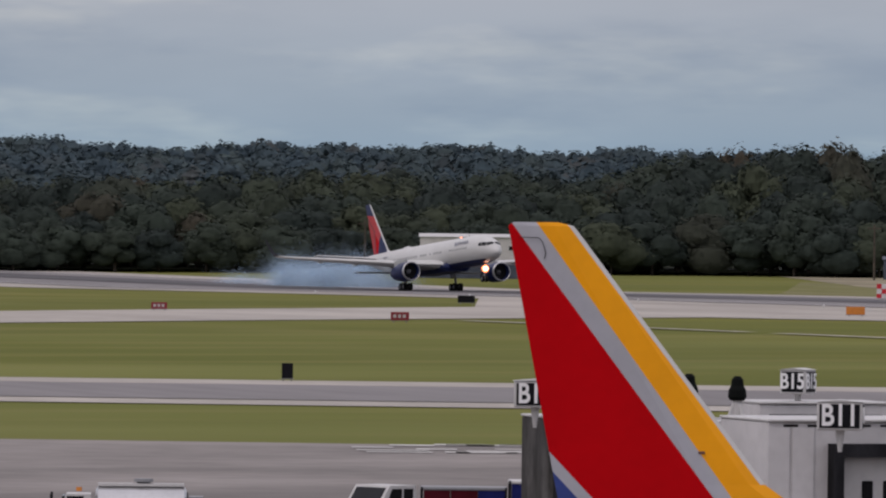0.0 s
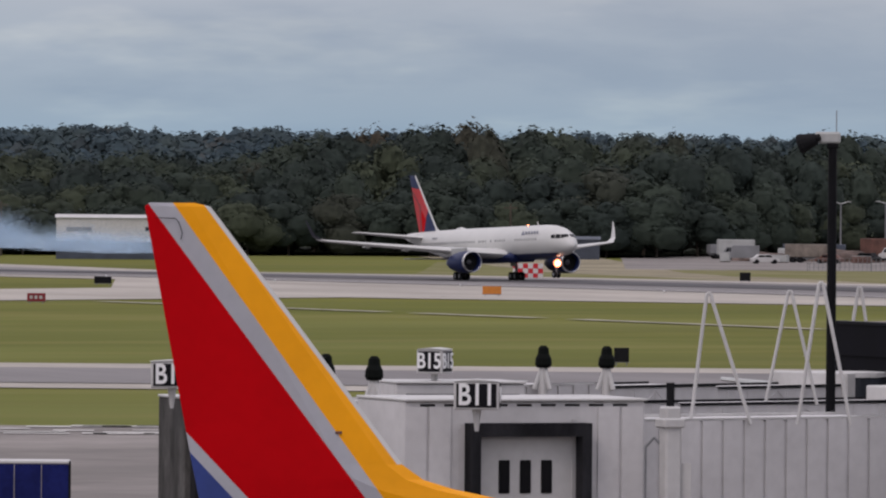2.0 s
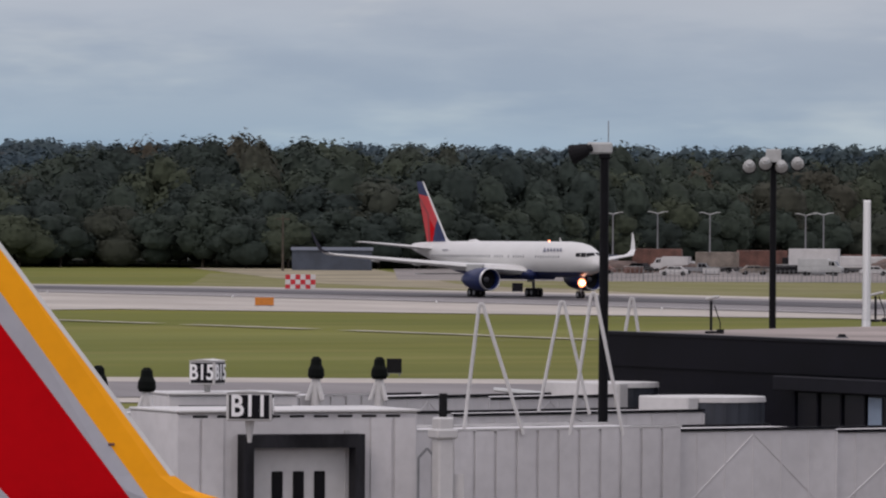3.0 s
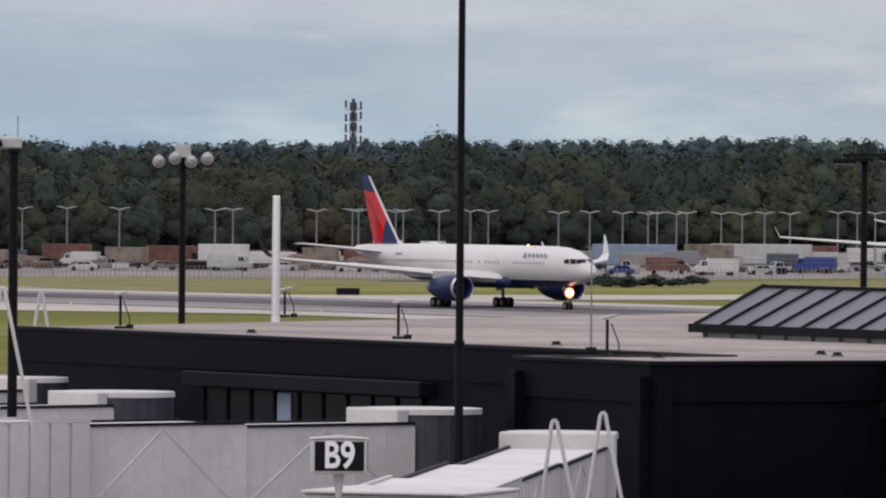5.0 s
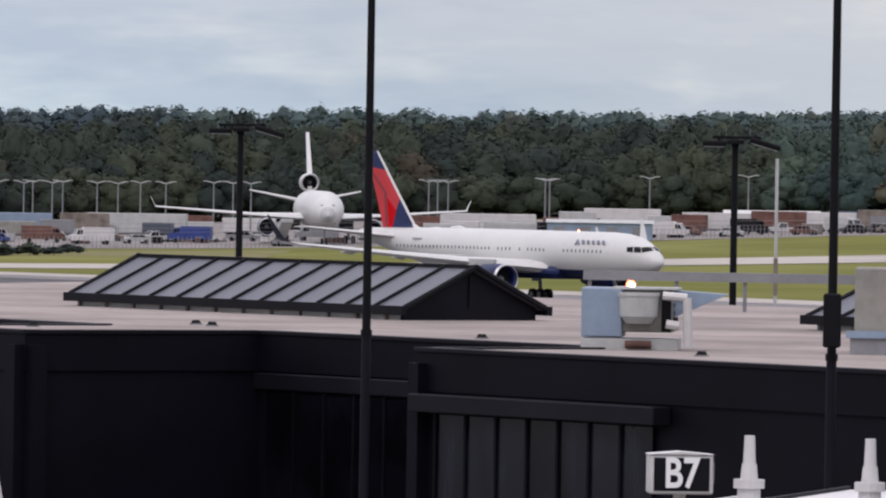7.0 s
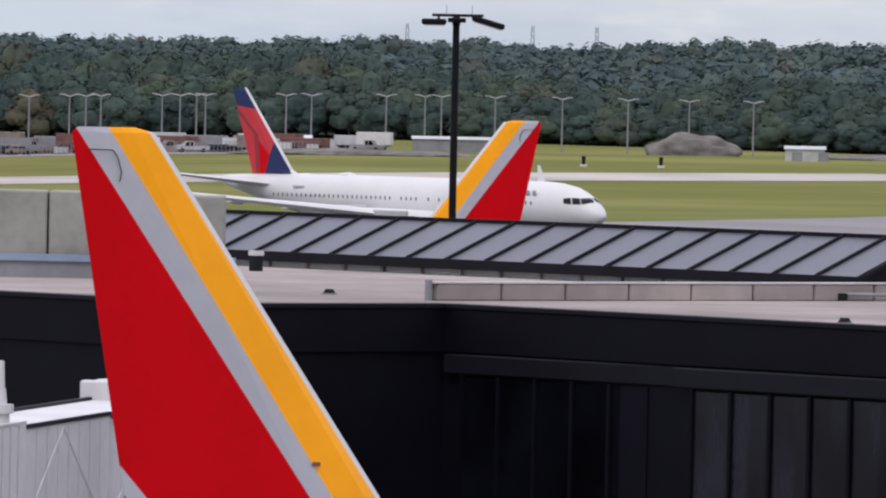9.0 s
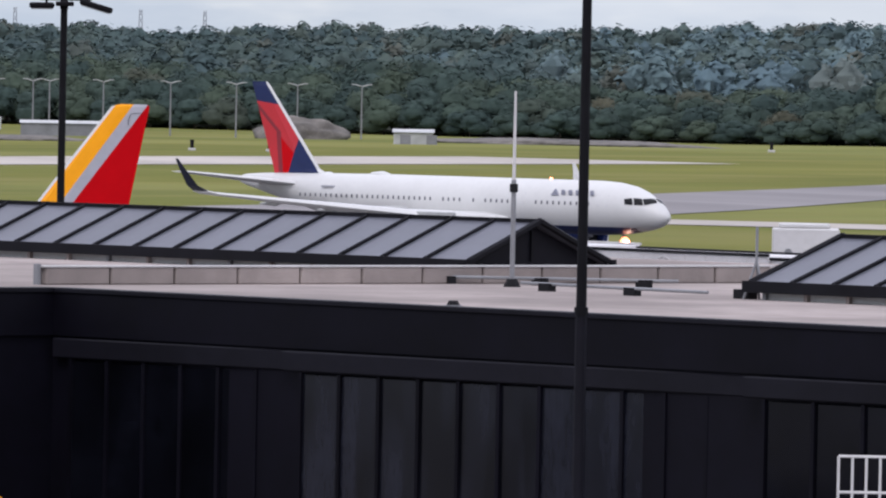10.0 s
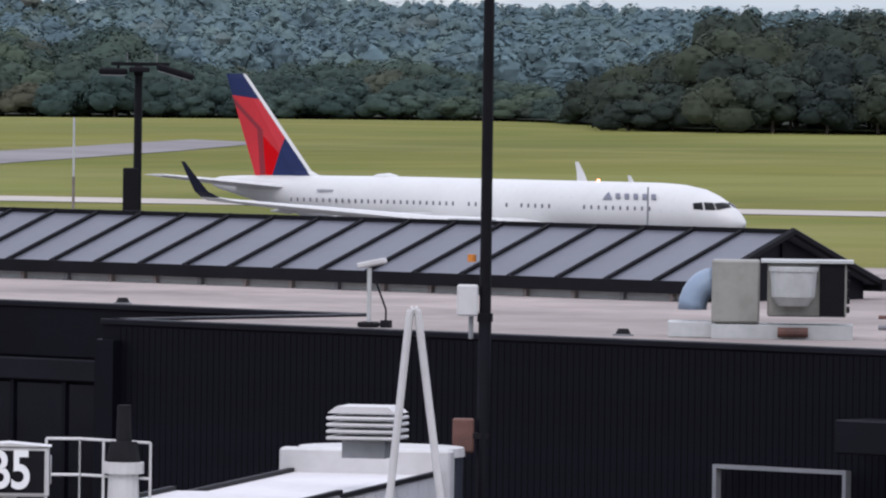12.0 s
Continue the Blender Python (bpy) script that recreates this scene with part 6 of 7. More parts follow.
def vehicle(az, d, L, h, color, label, kind="car", turn=0, m=None):
    x, y = polar(az, d)
    t = thing(kind, label, kind, m or pose(x, y, ground_z(x, y) + .05, 0, 0, -az + turn), group="vehicles")
    w = .95 if kind != "truck" else 1.2
    if kind == "car":
        prof = ((-L / 2, .35), (-L / 2, .85), (-L * .38, 1.0), (-L * .25, h), (L * .18, h), (L * .30, .98), (L * .48, .85), (L / 2, .6), (L / 2, .35))
    elif kind == "pickup":
        prof = ((-L / 2, .45), (-L / 2, 1.1), (-L * .05, 1.1), (-L * .03, h), (L * .2, h), (L * .3, 1.15), (L * .48, 1.05), (L / 2, .8), (L / 2, .45))
    else:
        prof = ((-L / 2, .6), (-L / 2, h), (L * .18, h), (L * .2, h - .2), (L * .34, h - .25), (L * .42, 1.5), (L / 2, 1.35), (L / 2, .6))
    part("body", prism(bmesh.new(), prof, -w, w, "y"), M[color], t)
    zl, zh = (1.05, h - .12) if kind != "truck" else (1.6, h - .4)

    top0, top1, foot0, foot1 = {"car": (-L * .23, L * .165, -L * .33, L * .27), "pickup": (-L * .015, L * .185, -L * .02, L * .27), "truck": (L * .22, L * .33, L * .22, L * .39)}[kind]
    mid = (top0 + top1) / 2
    for s in (-1, 1):
        for pane in (((foot0 + .08, zl), (top0 + .04, zh), (mid - .05, zh), (mid - .05, zl)), ((mid + .05, zl), (mid + .05, zh), (top1 - .03, zh), (foot1 - .12, zl))):
            part("side_window", prism(bmesh.new(), pane, s * w - .015, s * w + .015, "y"), M["glass"], t)
        part("headlight", boxed(L * .49 - .06, L * .5 + .02, s * w * .72 - .17, s * w * .72 + .17, .68, .86), M["pale_gray"], t)
        for k in (-L * .32, L * .32):
            part("wheel", tubed((k, s * w - .12, .36), (k, s * w + .06, .36), .36, n=14), M["dark"], t)
    ws0, ws1 = {"car": ((L * .18, h), (L * .30, .98)), "pickup": ((L * .2, h), (L * .3, 1.15)), "truck": ((L * .34, h - .25), (L * .42, 1.5))}[kind]
    a_, b_ = Vector((ws0[0], 0, ws0[1])), Vector((ws1[0], 0, ws1[1]))
    p_, q_ = a_.lerp(b_, .12), a_.lerp(b_, .92)
    part("windscreen", prism(bmesh.new(), ((p_.x - .02, p_.z - .02), (p_.x + .02, p_.z + .02), (q_.x + .02, q_.z + .02), (q_.x - .02, q_.z - .02)), -w * .84, w * .84, "y"), M["glass"], t)
    part("bumper", boxed(L * .5 - .05, L * .5 + .06, -w * .96, w * .96, .42, .62, bevel=.02), M["gray"], t)
    part("grille", boxed(L * .5 - .05, L * .5 + .015, -w * .5, w * .5, .66, .84), M["dark"], t)
    if kind == "pickup":
        part("load_bed", boxed(-L / 2 + .14, -L * .07, -w + .13, w - .13, 1.085, 1.108), M["dark"], t)
    return t


yard = random.Random(8)
YARD = ((-60.85, 1390, 8, 2.4, "white"), (-60.55, 1385, 9, 1.8, "white"), (-60.2, 1400, 6, 2.2, "tan"), (-59.75, 1400, 5, 3.4, "pale_gray"), (-59.5, 1395, 8, 2.0, "white"), (-59.45, 1405, 4, 3.8, "white"),
        (-59.25, 1400, 7, 2.0, "white"), (-58.95, 1420, 9, 2.6, "tan"), (-58.65, 1430, 7, 2.2, "rust"), (-58.1, 1420, 14, 3.0, "blue_gray"), (-57.6, 1430, 8, 2.8, "tan"), (-57.25, 1440, 17, 3.2, "pale_gray"),
        (-56.9, 1450, 8, 2.4, "rust"), (-56.5, 1440, 9, 2.0, "white"), (-55.3, 1430, 8, 2.4, "rust"), (-54.9, 1420, 16, 2.8, "white"), (-54.3, 1430, 6, 2.6, "pale_gray"), (-54.0, 1425, 13, 2.6, "white"),
        (-53.55, 1410, 6, 2.4, "rust"), (-53.35, 1400, 12, 2.6, "white"), (-52.95, 1400, 9, 2.2, "rust"), (-52.6, 1410, 8, 2.4, "white"), (-52.3, 1400, 6, 2.4, "tan"), (-51.8, 1400, 8, 1.6, "rust"), (-51.5, 1390, 11, 1.6, "white"),
        (-51.2, 1390, 9, 1.6, "rust"), (-50.6, 1380, 12, 1.2, "white"), (-50.3, 1370, 8, 1.2, "rust"), (-61.5, 1400, 7, 2.2, "tan"), (-61.9, 1400, 8, 2.4, "rust"), (-62.4, 1395, 8, 2.0, "tan"), (-62.9, 1400, 6, 2.2, "pale_gray"), (-61.2, 1395, 8, 2.2, "rust"))
NAMES = {"white": "white freight trailer", "tan": "tan weathered container on wheels", "pale_gray": "pale gray freight trailer", "rust": "red-brown freight container on wheels", "blue_gray": "blue-gray long freight trailer"}
for az, d, L, h, col in YARD:
    trailer(az, d + yard.uniform(-25, 25), L, h * yard.uniform(1.0, 1.35), col, NAMES[col] + " in the cargo yard", yard.uniform(-12, 12))
for k in range(34):
    az = -62.6 + k * .36 + yard.uniform(-.12, .12)
    col = yard.choice(("white", "white", "dark", "gray", "blue", "rust", "pale_gray", "tan"))
    kind = yard.choice(("car", "car", "truck", "pickup"))
    hh = {"car": 1.5, "truck": 2.7, "pickup": 1.8}[kind]
    vehicle(az, yard.uniform(1340, 1375) if az < -56.6 or az > -55.3 else 1400, {"car": 4.5, "truck": 7.0, "pickup": 5.4}[kind], hh, col, f"{col.replace('_', ' ')} {kind} parked in the cargo yard", kind, yard.choice((0, 180)) + yard.uniform(-20, 20))
for az, d, L, h, col, lab in ((-67.12, 1345, 15.5, 6.6, "white", "long white hangar building with a blue base"), (-64.08, 1395, 13, 3.4, "slate", "low slate-blue shed before the trees"),
                               (-54.15, 1300, 16, 3.0, "blue_gray", "blue-gray site shed at the apron edge"), (-46.95, 1300, 6, 1.9, "pale_gray", "small pale hut on the grass"), (-49.3, 1440, 14, 2.2, "gray", "gray fenced store beside the woods"), (-50.5, 1425, 12, 2.4, "rust", "red-brown site building in the yard"), (-53.0, 1440, 16, 3.2, "rust", "red-brown shed with a white roof")):
    x, y = polar(az, d)
    t = thing("shed", lab, "building", pose(x, y, ground_z(x, y) - .1, 0, 0, -az))
    part("wall", boxed(-L / 2, L / 2, -3, 3, 0, h, bevel=.03), M[col], t)
    part("roof", prism(bmesh.new(), ((-3.3, h), (3.3, h), (0, h + .5)), -L / 2 - .2, L / 2 + .2, "x"), M["white" if col in ("white", "rust") else "slate" if col == "slate" else "pale_gray"], t)
    if col == "white":
        part("base_band", boxed(-L / 2 - .03, L / 2 + .03, -3.04, 3.04, 0, 2.7), M["slate"], t, "slate-blue ground storey")
        part("ledge", boxed(-L / 2 - .1, L / 2 + .1, -3.25, -3.0, 2.7, 2.85), M["gray"], t)
        part("vent", boxed(L * .40, L * .44, -3.06, -3.0, 4.6, 5.2), M["dark"], t)
        part("sign_panel", boxed(-L * .40, -L * .14, -3.05, -3.0, 4.4, 5.1), M["gray"], t)
    for k in range(max(2, int(L / 4)) if col not in ("white", "slate") else 0):
        part("door", boxed(-L / 2 + 1 + k * 4, -L / 2 + 2.6 + k * 4, -3.06, -3.0, 0, min(2.4, h * .8)), M["gray"], t)
# crowded rows of box trailers, small vehicles, skips and crates before the woods
crowd = random.Random(21)
for k in range(44):
    az = -62.9 + k * .305 + crowd.uniform(-.1, .1)
    if -56.5 < az < -55.45:
        continue
    col = crowd.choice(("white", "pale_gray", "pale_gray", "beige", "rust", "gray", "slate"))
    what = {"slate": "slate-blue freight trailer", "gray": "gray weathered freight trailer", "beige": "weathered beige freight trailer"}.get(col) or NAMES[col]
    trailer(az, crowd.uniform(1408, 1436), crowd.uniform(4, 11), crowd.uniform(1.3, 2.3) * (.7 if az < -61 else 1), col, what + " in a crowded row", crowd.uniform(-16, 16), crowd.uniform(.7, 1.1))
for k in range(40):
    az = -62.8 + k * .33 + crowd.uniform(-.12, .12)
    if -56.6 < az < -55.3:
        continue
    col = crowd.choice(("white", "pale_gray", "pale_gray", "dark", "gray", "beige", "blue", "rust"))
    kind = crowd.choice(("car", "car", "pickup", "truck"))
    vehicle(az, crowd.uniform(1378, 1400), {"car": 4.5, "truck": 6.2, "pickup": 5.4}[kind], {"car": 1.55, "truck": 2.6, "pickup": 1.85}[kind], col, f"{col.replace('_', ' ')} {kind} in the crowded yard row", kind, crowd.choice((0, 180)) + crowd.uniform(-30, 30))
for k in range(30):
    x, y = polar(-62.9 + k * .44 + crowd.uniform(-.15, .15), crowd.uniform(1352, 1376))
    w, h = crowd.uniform(.7, 1.8), crowd.uniform(.8, 1.7)
    t = thing("yard_crate", "weathered yard crate on pallet runners", "crate", pose(x, y, ground_z(x, y) + .05, 0, 0, crowd.uniform(0, 90)), group="yard crates")
    part("case", boxed(-w, w, -.7, .7, .14, h, bevel=.04), M[crowd.choice(("white", "tan", "gray", "rust", "pale_gray", "dark"))], t)
    part("lid", boxed(-w - .05, w + .05, -.75, .75, h, h + .07), M["pale_gray"], t)
    for s_ in (-.5, .5):
        part("runner", boxed(-w, w, s_ - .08, s_ + .08, 0, .14), M["tan"], t)
# yard lamp posts with two arms
POSTS = (-60.91, -60.79, -60.23, -59.99, -59.95, -59.7, -59.65, -59.41, -59.2, -59.08, -58.61, -58.4, -58.18, -58.01, -57.95, -57.82, -57.75, -57.52, -57.38, -57.23, -57.06, -56.74, -56.61, -56.49, -55.3, -55.24, -55.17, -54.52,
         -54.49, -53.82, -53.16, -52.15, -51.88, -51.77, -51.67, -51.26, -51.14, -51.03, -50.97, -50.43, -50.26, -49.76, -49.5, -49.39, -49.03, -48.58, -48.14, -47.73, -47.3, -62.2, -61.9, -61.55)
post0 = None
for k, az in enumerate(POSTS):
    d = 1450 + (k * 37 % 60)
    x, y = polar(az, d)
    z = ground_z(x, y)
    m = pose(x, y, z, 0, 0, -az)
    if post0 is None:
        post0 = thing("yard_lamp_post", "gray two-armed lamp post in the cargo yard", "lamp post", m, group="yard lamp posts")
        part("pole", tubed((0, 0, 0), (0, 0, 9.3), .16, .10, n=8), M["gray"], post0)
        for s in (-1, 1):
            a_ = part("arm", tubed((0, 0, 9.2), (s * 1.2, 0, 9.55), .09, n=6), M["pale_gray"], post0)
            part("lamp_head", boxed(min(s * 1.0, s * 1.8), max(s * 1.0, s * 1.8), -.15, .15, 9.48, 9.62, bevel=.02), M["pale_gray"], a_)
    else:
        copy_thing(post0, m)
# telecom mast and distant lattice towers
def lattice(az, d, z1, w, label, drums=0):
    x, y = polar(az, d)
    z0 = ground_z(x, y)
    t = thing("lattice_tower", label, "tower", pose(x, y, z0, 0, 0, -az), group="towers")
    h = z1 - z0
    for sx_ in (-1, 1):
        for sy_ in (-1, 1):
            part("leg", tubed((sx_ * w, sy_ * w, 0), (sx_ * w * .35, sy_ * w * .35, h), .16, .1, n=5), M["gray"], t)
    n = 9
    for k in range(n):
        a, b = h * k / n, h * (k + 1) / n
        wa, wb = w * (1 - .65 * k / n), w * (1 - .65 * (k + 1) / n)
        for s in (-1, 1):
            part("brace", tubed((-s * wa, -wa, a), (s * wb, -wb, b), .08, n=4), M["gray"], t)
    if drums:
        part("mast", tubed((0, 0, 0), (0, 0, h + .6), .42, .34, n=8), M["slate"], t)
    for k in range(drums):
        for s in (-1, -.35, .35, 1):
            up = .5 * ((k * 7 + int(s * 10)) % 3) / 2
            part("antenna", boxed(s * 1.7 - .26, s * 1.7 + .26, -1.0, -.6, h - 2.0 - k * 2.6 + up, h - .3 - k * 2.6 + up, bevel=.04), M["slate"], t)
        part("platform", boxed(-2.0, 2.0, -.8, .8, h - 1.9 - k * 2.6, h - 1.75 - k * 2.6), M["gray"], t)


lattice(-59.99, 1960, 31.0, 1.3, "telecom mast crowded with antennas over the woods", 4)
lattice(-42.5, 2900, 48.0, 2.6, "distant lattice tower on a wooded hill")
for az in (-48.79, -49.63, -48.36):
    lattice(az, 2950, 37.5, 1.2, "distant thin lattice tower on the skyline")
for az, d, z1 in ((-64.41, 1380, 7.4), (-67.82, 1380, 7.2), (-60.38, 1700, 17.8)):
    x, y = polar(az, d)
    t = thing("utility_pole", "plain wooden utility pole before the woods", "pole", pose(x, y, ground_z(x, y), 0, 0, -az), group="utility poles")
    part("pole", tubed((0, 0, 0), (0, 0, z1 - ground_z(x, y)), .2, .14, n=8), M["bark"], t)
    part("crossarm", boxed(-1.1, 1.1, -.08, .08, z1 - ground_z(x, y) - .7, z1 - ground_z(x, y) - .5), M["bark"], t)
# wire fence along the cargo apron
fence = thing("yard_fence", "low gray mesh fence along the cargo apron", "fence")
pa, pb = Vector((-1120, 585, 0)), Vector((-1020, 850, 0))
for i in range(60):
    p, q2 = pa.lerp(pb, i / 60), pa.lerp(pb, (i + 1) / 60)
    z = ground_z(p.x, p.y)
    part("post", tubed((p.x, p.y, z), (p.x, p.y, z + 1.9), .05, n=5), M["gray"], fence)
for hgt in (.5, 1.1, 1.8):
    part("wire", tubed((pa.x, pa.y, ground_z(pa.x, pa.y) + hgt), (pb.x, pb.y, ground_z(pb.x, pb.y) + hgt), .025, n=4), M["gray"], fence)
bm = bmesh.new()
for i in range(430):
    p = pa.lerp(pb, (i + .5) / 430)
    box(bm, p.x - .03, p.x + .03, p.y - .03, p.y + .03, ground_z(p.x, p.y) + .1, ground_z(p.x, p.y) + 1.85)
tagged(part("mesh", bm, M["gray"], fence), kind="stuff")
# spoil mound and rough bank
def mound(x, y, rx, ry, h, label, soil="gray_soil"):
    bm = bmesh.new()
    bmesh.ops.create_icosphere(bm, subdivisions=4, radius=1)
    for v in bm.verts:
        n_ = noise.noise(v.co * 2.3) * .18 + noise.noise(v.co * 6.0) * .07
        v.co = Vector((v.co.x * rx * (1 + n_), v.co.y * ry * (1 + n_), max(-.2, v.co.z) ** 1 * h * (1 + n_)))
    o = link("earth_mound", bm, M[soil], smooth=True)
    o.location = (x, y, ground_z(x, y) - .1)
    tagged(o, label, "mound")


M["rust_soil"] = mat("red_brown_soil", (0.17, 0.115, 0.095), 0.95, vary=0.3, scale=0.4, bump=0.5, bump_scale=2)
M["gray_soil"] = mat("gray_soil", (0.17, 0.155, 0.135), 0.95, vary=0.25, scale=0.3, bump=0.5, bump_scale=2)
mound(*polar(-47.71, 1400), 8.5, 7, 3.6, "gray heap of gravel by the woods")
mound(*polar(-46.0, 1330), 34, 8, 1.0, "long low bank of bare earth")
for az_, r_, h_ in ((-62.7, 7, 1.6), (-62.2, 9, 2.2), (-61.7, 6, 1.8), (-60.3, 8, 2.6), (-59.9, 7, 2.2), (-59.0, 8, 2.0), (-58.7, 6, 2.4), (-56.9, 7, 1.8), (-52.1, 8, 1.8), (-51.6, 7, 1.5), (-51.0, 9, 1.6), (-50.5, 7, 1.3)):
    mound(*polar(az_, 1392), r_ * 1.05, 5, h_ * .95, "heap of red-brown spoil in the yard", "rust_soil")
mound(*polar(-49.9, 1290), 30, 6, 1.0, "long low bank of bare earth")

# ---- airfield signs and small fittings ----
def field_sign(x, y, w, h, color, label, turn=0, legs=True):
    az = math.degrees(math.atan2(x, y))
    t = thing("airfield_sign", label, "sign", pose(x, y, ground_z(x, y), 0, 0, -az + turn), group="airfield signs")
    part("panel", boxed(-w / 2, w / 2, -.12, .12, .25, .25 + h, bevel=.02), M[color], t)
    part("frame", boxed(-w / 2 - .05, w / 2 + .05, -.08, .14, .2, .25), M["gray"], t)
    if color == "dark_red":
        for k in range(3):
            part("marking_bar", boxed(-w * .36 + k * w * .26, -w * .36 + k * w * .26 + w * .16, -.14, -.12, .25 + h * .3, .25 + h * .7), M["pale_gray"], t)
    for s in (-1, 1):
        part("leg", tubed((s * w * .35, 0, 0), (s * w * .35, 0, .25), .05, n=6), M["gray"], t)


field_sign(-732, 302, 1.7, .75, "dark_red", "red airfield sign with white marks beside the taxiway")
field_sign(-800, 304, 1.6, .65, "dark_red", "red airfield sign with white marks beside the taxiway")
field_sign(-868, 366, 1.9, .75, "trim_black", "black airfield sign with yellow marks on the grass")
field_sign(-781, 372, 1.9, .8, "orange", "orange-yellow airfield sign beside the taxiway")
field_sign(-819, 501, 2.6, .8, "orange", "orange-yellow airfield sign in the far grass")
field_sign(-513, 254, 1.0, .95, "dark", "dark airfield sign with a faded mark")
field_sign(-825, 476, 2.6, .75, "trim_black", "black airfield sign back beyond the runway")
field_sign(-759, 540, 2.2, .7, "orange", "orange airfield sign beside the far taxiway")
field_sign(-914, 469, 1.3, 1.0, "trim_black", "black distance board beside the runway")
field_sign(-526, 209, .75, 1.0, "trim_black", "dark equipment box at the taxiway edge")
# red and white chequered equipment hut
ch = thing("chequered_hut", "red and white chequered equipment hut beside the runway", "hut", pose(-972, 468, ground_z(-972, 468), 0, 0, 64) @ Matrix.Diagonal((.95, .95, .85, 1)))
part("core", boxed(-1.95, 1.95, -.9, .9, 0, 2.2), M["gray"], ch)
for i in range(6):
    for j in range(3):
        part("panel", boxed(-2 + i * .667, -2 + (i + 1) * .667 - .01, -.95, -.9, j * .74, (j + 1) * .74 - .01), M["white"] if (i + j) % 2 else M["bright_red"], ch)
        if i < 3:
            part("panel", boxed(1.95, 2.0, -.9 + i * .6, -.9 + (i + 1) * .6 - .01, j * .74, (j + 1) * .74 - .01), M["white"] if (i + j) % 2 else M["bright_red"], ch)
# runway lights and small markers
for x, y in ((-884, 784), (-878, 793), (-886, 900)):
    t = thing("approach_light", "small approach light unit on the grass", "light", pose(x, y, ground_z(x, y), 0, 0, 48), group="approach lights")
    part("base", boxed(-.5, .5, -.4, .4, 0, .35, bevel=.03), M["white"], t)
    part("unit", tubed((0, 0, .35), (0, 0, 1.5), .22, .3, n=8), M["dark"], t)
for k in range(14):
    x, y = -1000 + k * 50, 401
    t = thing("edge_light", "small pale runway edge light", "light", pose(x, y, ground_z(x, y) + .08), group="runway edge lights")
    part("stem", tubed((0, 0, 0), (0, 0, .22), .05, n=6), M["white"], t)
    part("lens", tubed((0, 0, .22), (0, 0, .36), .09, .06, n=8), M["letter"], t)
# scrub in the far grass
scrub = []
for k in range(26):
    u = yard.uniform(0, 1)
    scrub.append((-905 - 75 * u + yard.uniform(-6, 6), 552 + 62 * u + yard.uniform(-8, 8), yard.uniform(.8, 1.9), yard.uniform(2.5, 5)))
woods("scrub", "low dark scrub in the airfield grass", scrub, PROTO_FAR, M["leaf"])

# ---- apron vehicles ----
ft_x, ft_y = polar(-69.3, 308)
ft = thing("fuel_truck", "white cab fuel truck with a polished tank", "truck", pose(ft_x, ft_y, .05, 0, 0, 69.3 + 180) @ Matrix.Diagonal((.86, .86, .78, 1)))
part("tank", loft(bmesh.new(), [[(x, 1.05 * k * math.cos(2 * math.pi * i / 20), 2.0 + .85 * k * math.sin(2 * math.pi * i / 20)) for i in range(20)] for x, k in ((-1.9, .8), (-1.8, 1), (1.8, 1), (1.9, .8))]), M["metal"], ft, "polished metal tank", smooth=False)
part("tank_rail", boxed(-1.8, 1.8, -.35, .35, 2.85, 2.98), M["white"], ft)
part("hatch", tubed((-.1, 0, 2.98), (-.1, 0, 3.12), .28, n=12), M["dark"], ft)
part("chassis", boxed(-2.1, 4.2, -.5, .5, .7, 1.1), M["gray"], ft)
part("cab", prism(bmesh.new(), ((2.1, .8), (2.1, 2.5), (3.1, 2.5), (3.5, 1.75), (4.1, 1.55), (4.15, .8)), -1.05, 1.05, "y"), M["white"], ft)
for s in (-1, 1):
    part("side_window", boxed(2.4, 3.1, s * 1.05 - .02, s * 1.05 + .02, 1.75, 2.4), M["glass"], ft)
    part("mirror", boxed(3.7, 3.8, s * 1.25 - .1, s * 1.25 + .1, 1.9, 2.5), M["dark"], ft)
    for k in (-1.3, -.2, 4.0):
        part("wheel", tubed((k, s * .95 - .15, .5), (k, s * .95 + .15, .5), .5, n=16), M["dark"], ft)
part("windscreen", boxed(3.14, 3.3, -.9, .9, 1.8, 2.4), M["glass"], ft)
for k in (-1.4, -.5, .3, 1.2):
    part("valve_box", boxed(k - .22, k + .22, -1.0, 1.0, 1.0, 1.45, bevel=.04), M["dark"], ft)
part("tank_end", tubed((-1.96, 0, 2.0), (-1.9, 0, 2.0), .55, .62, n=20), M["dark"], ft)
part("top_ring", tubed((-.1, 0, 3.05), (-.1, 0, 3.2), .42, .40, n=14), M["gray"], ft)
part("placard", boxed(-1.3, -.9, -1.08, 1.08, 1.75, 2.15), M["dark"], ft)
part("hose_rack", boxed(-2.6, -2.0, -.9, .9, .8, 2.4), M["gray"], ft)
part("roof_beacon", tubed((2.6, 0, 2.6), (2.6, 0, 2.78), .12, n=8), M["orange"], ft)

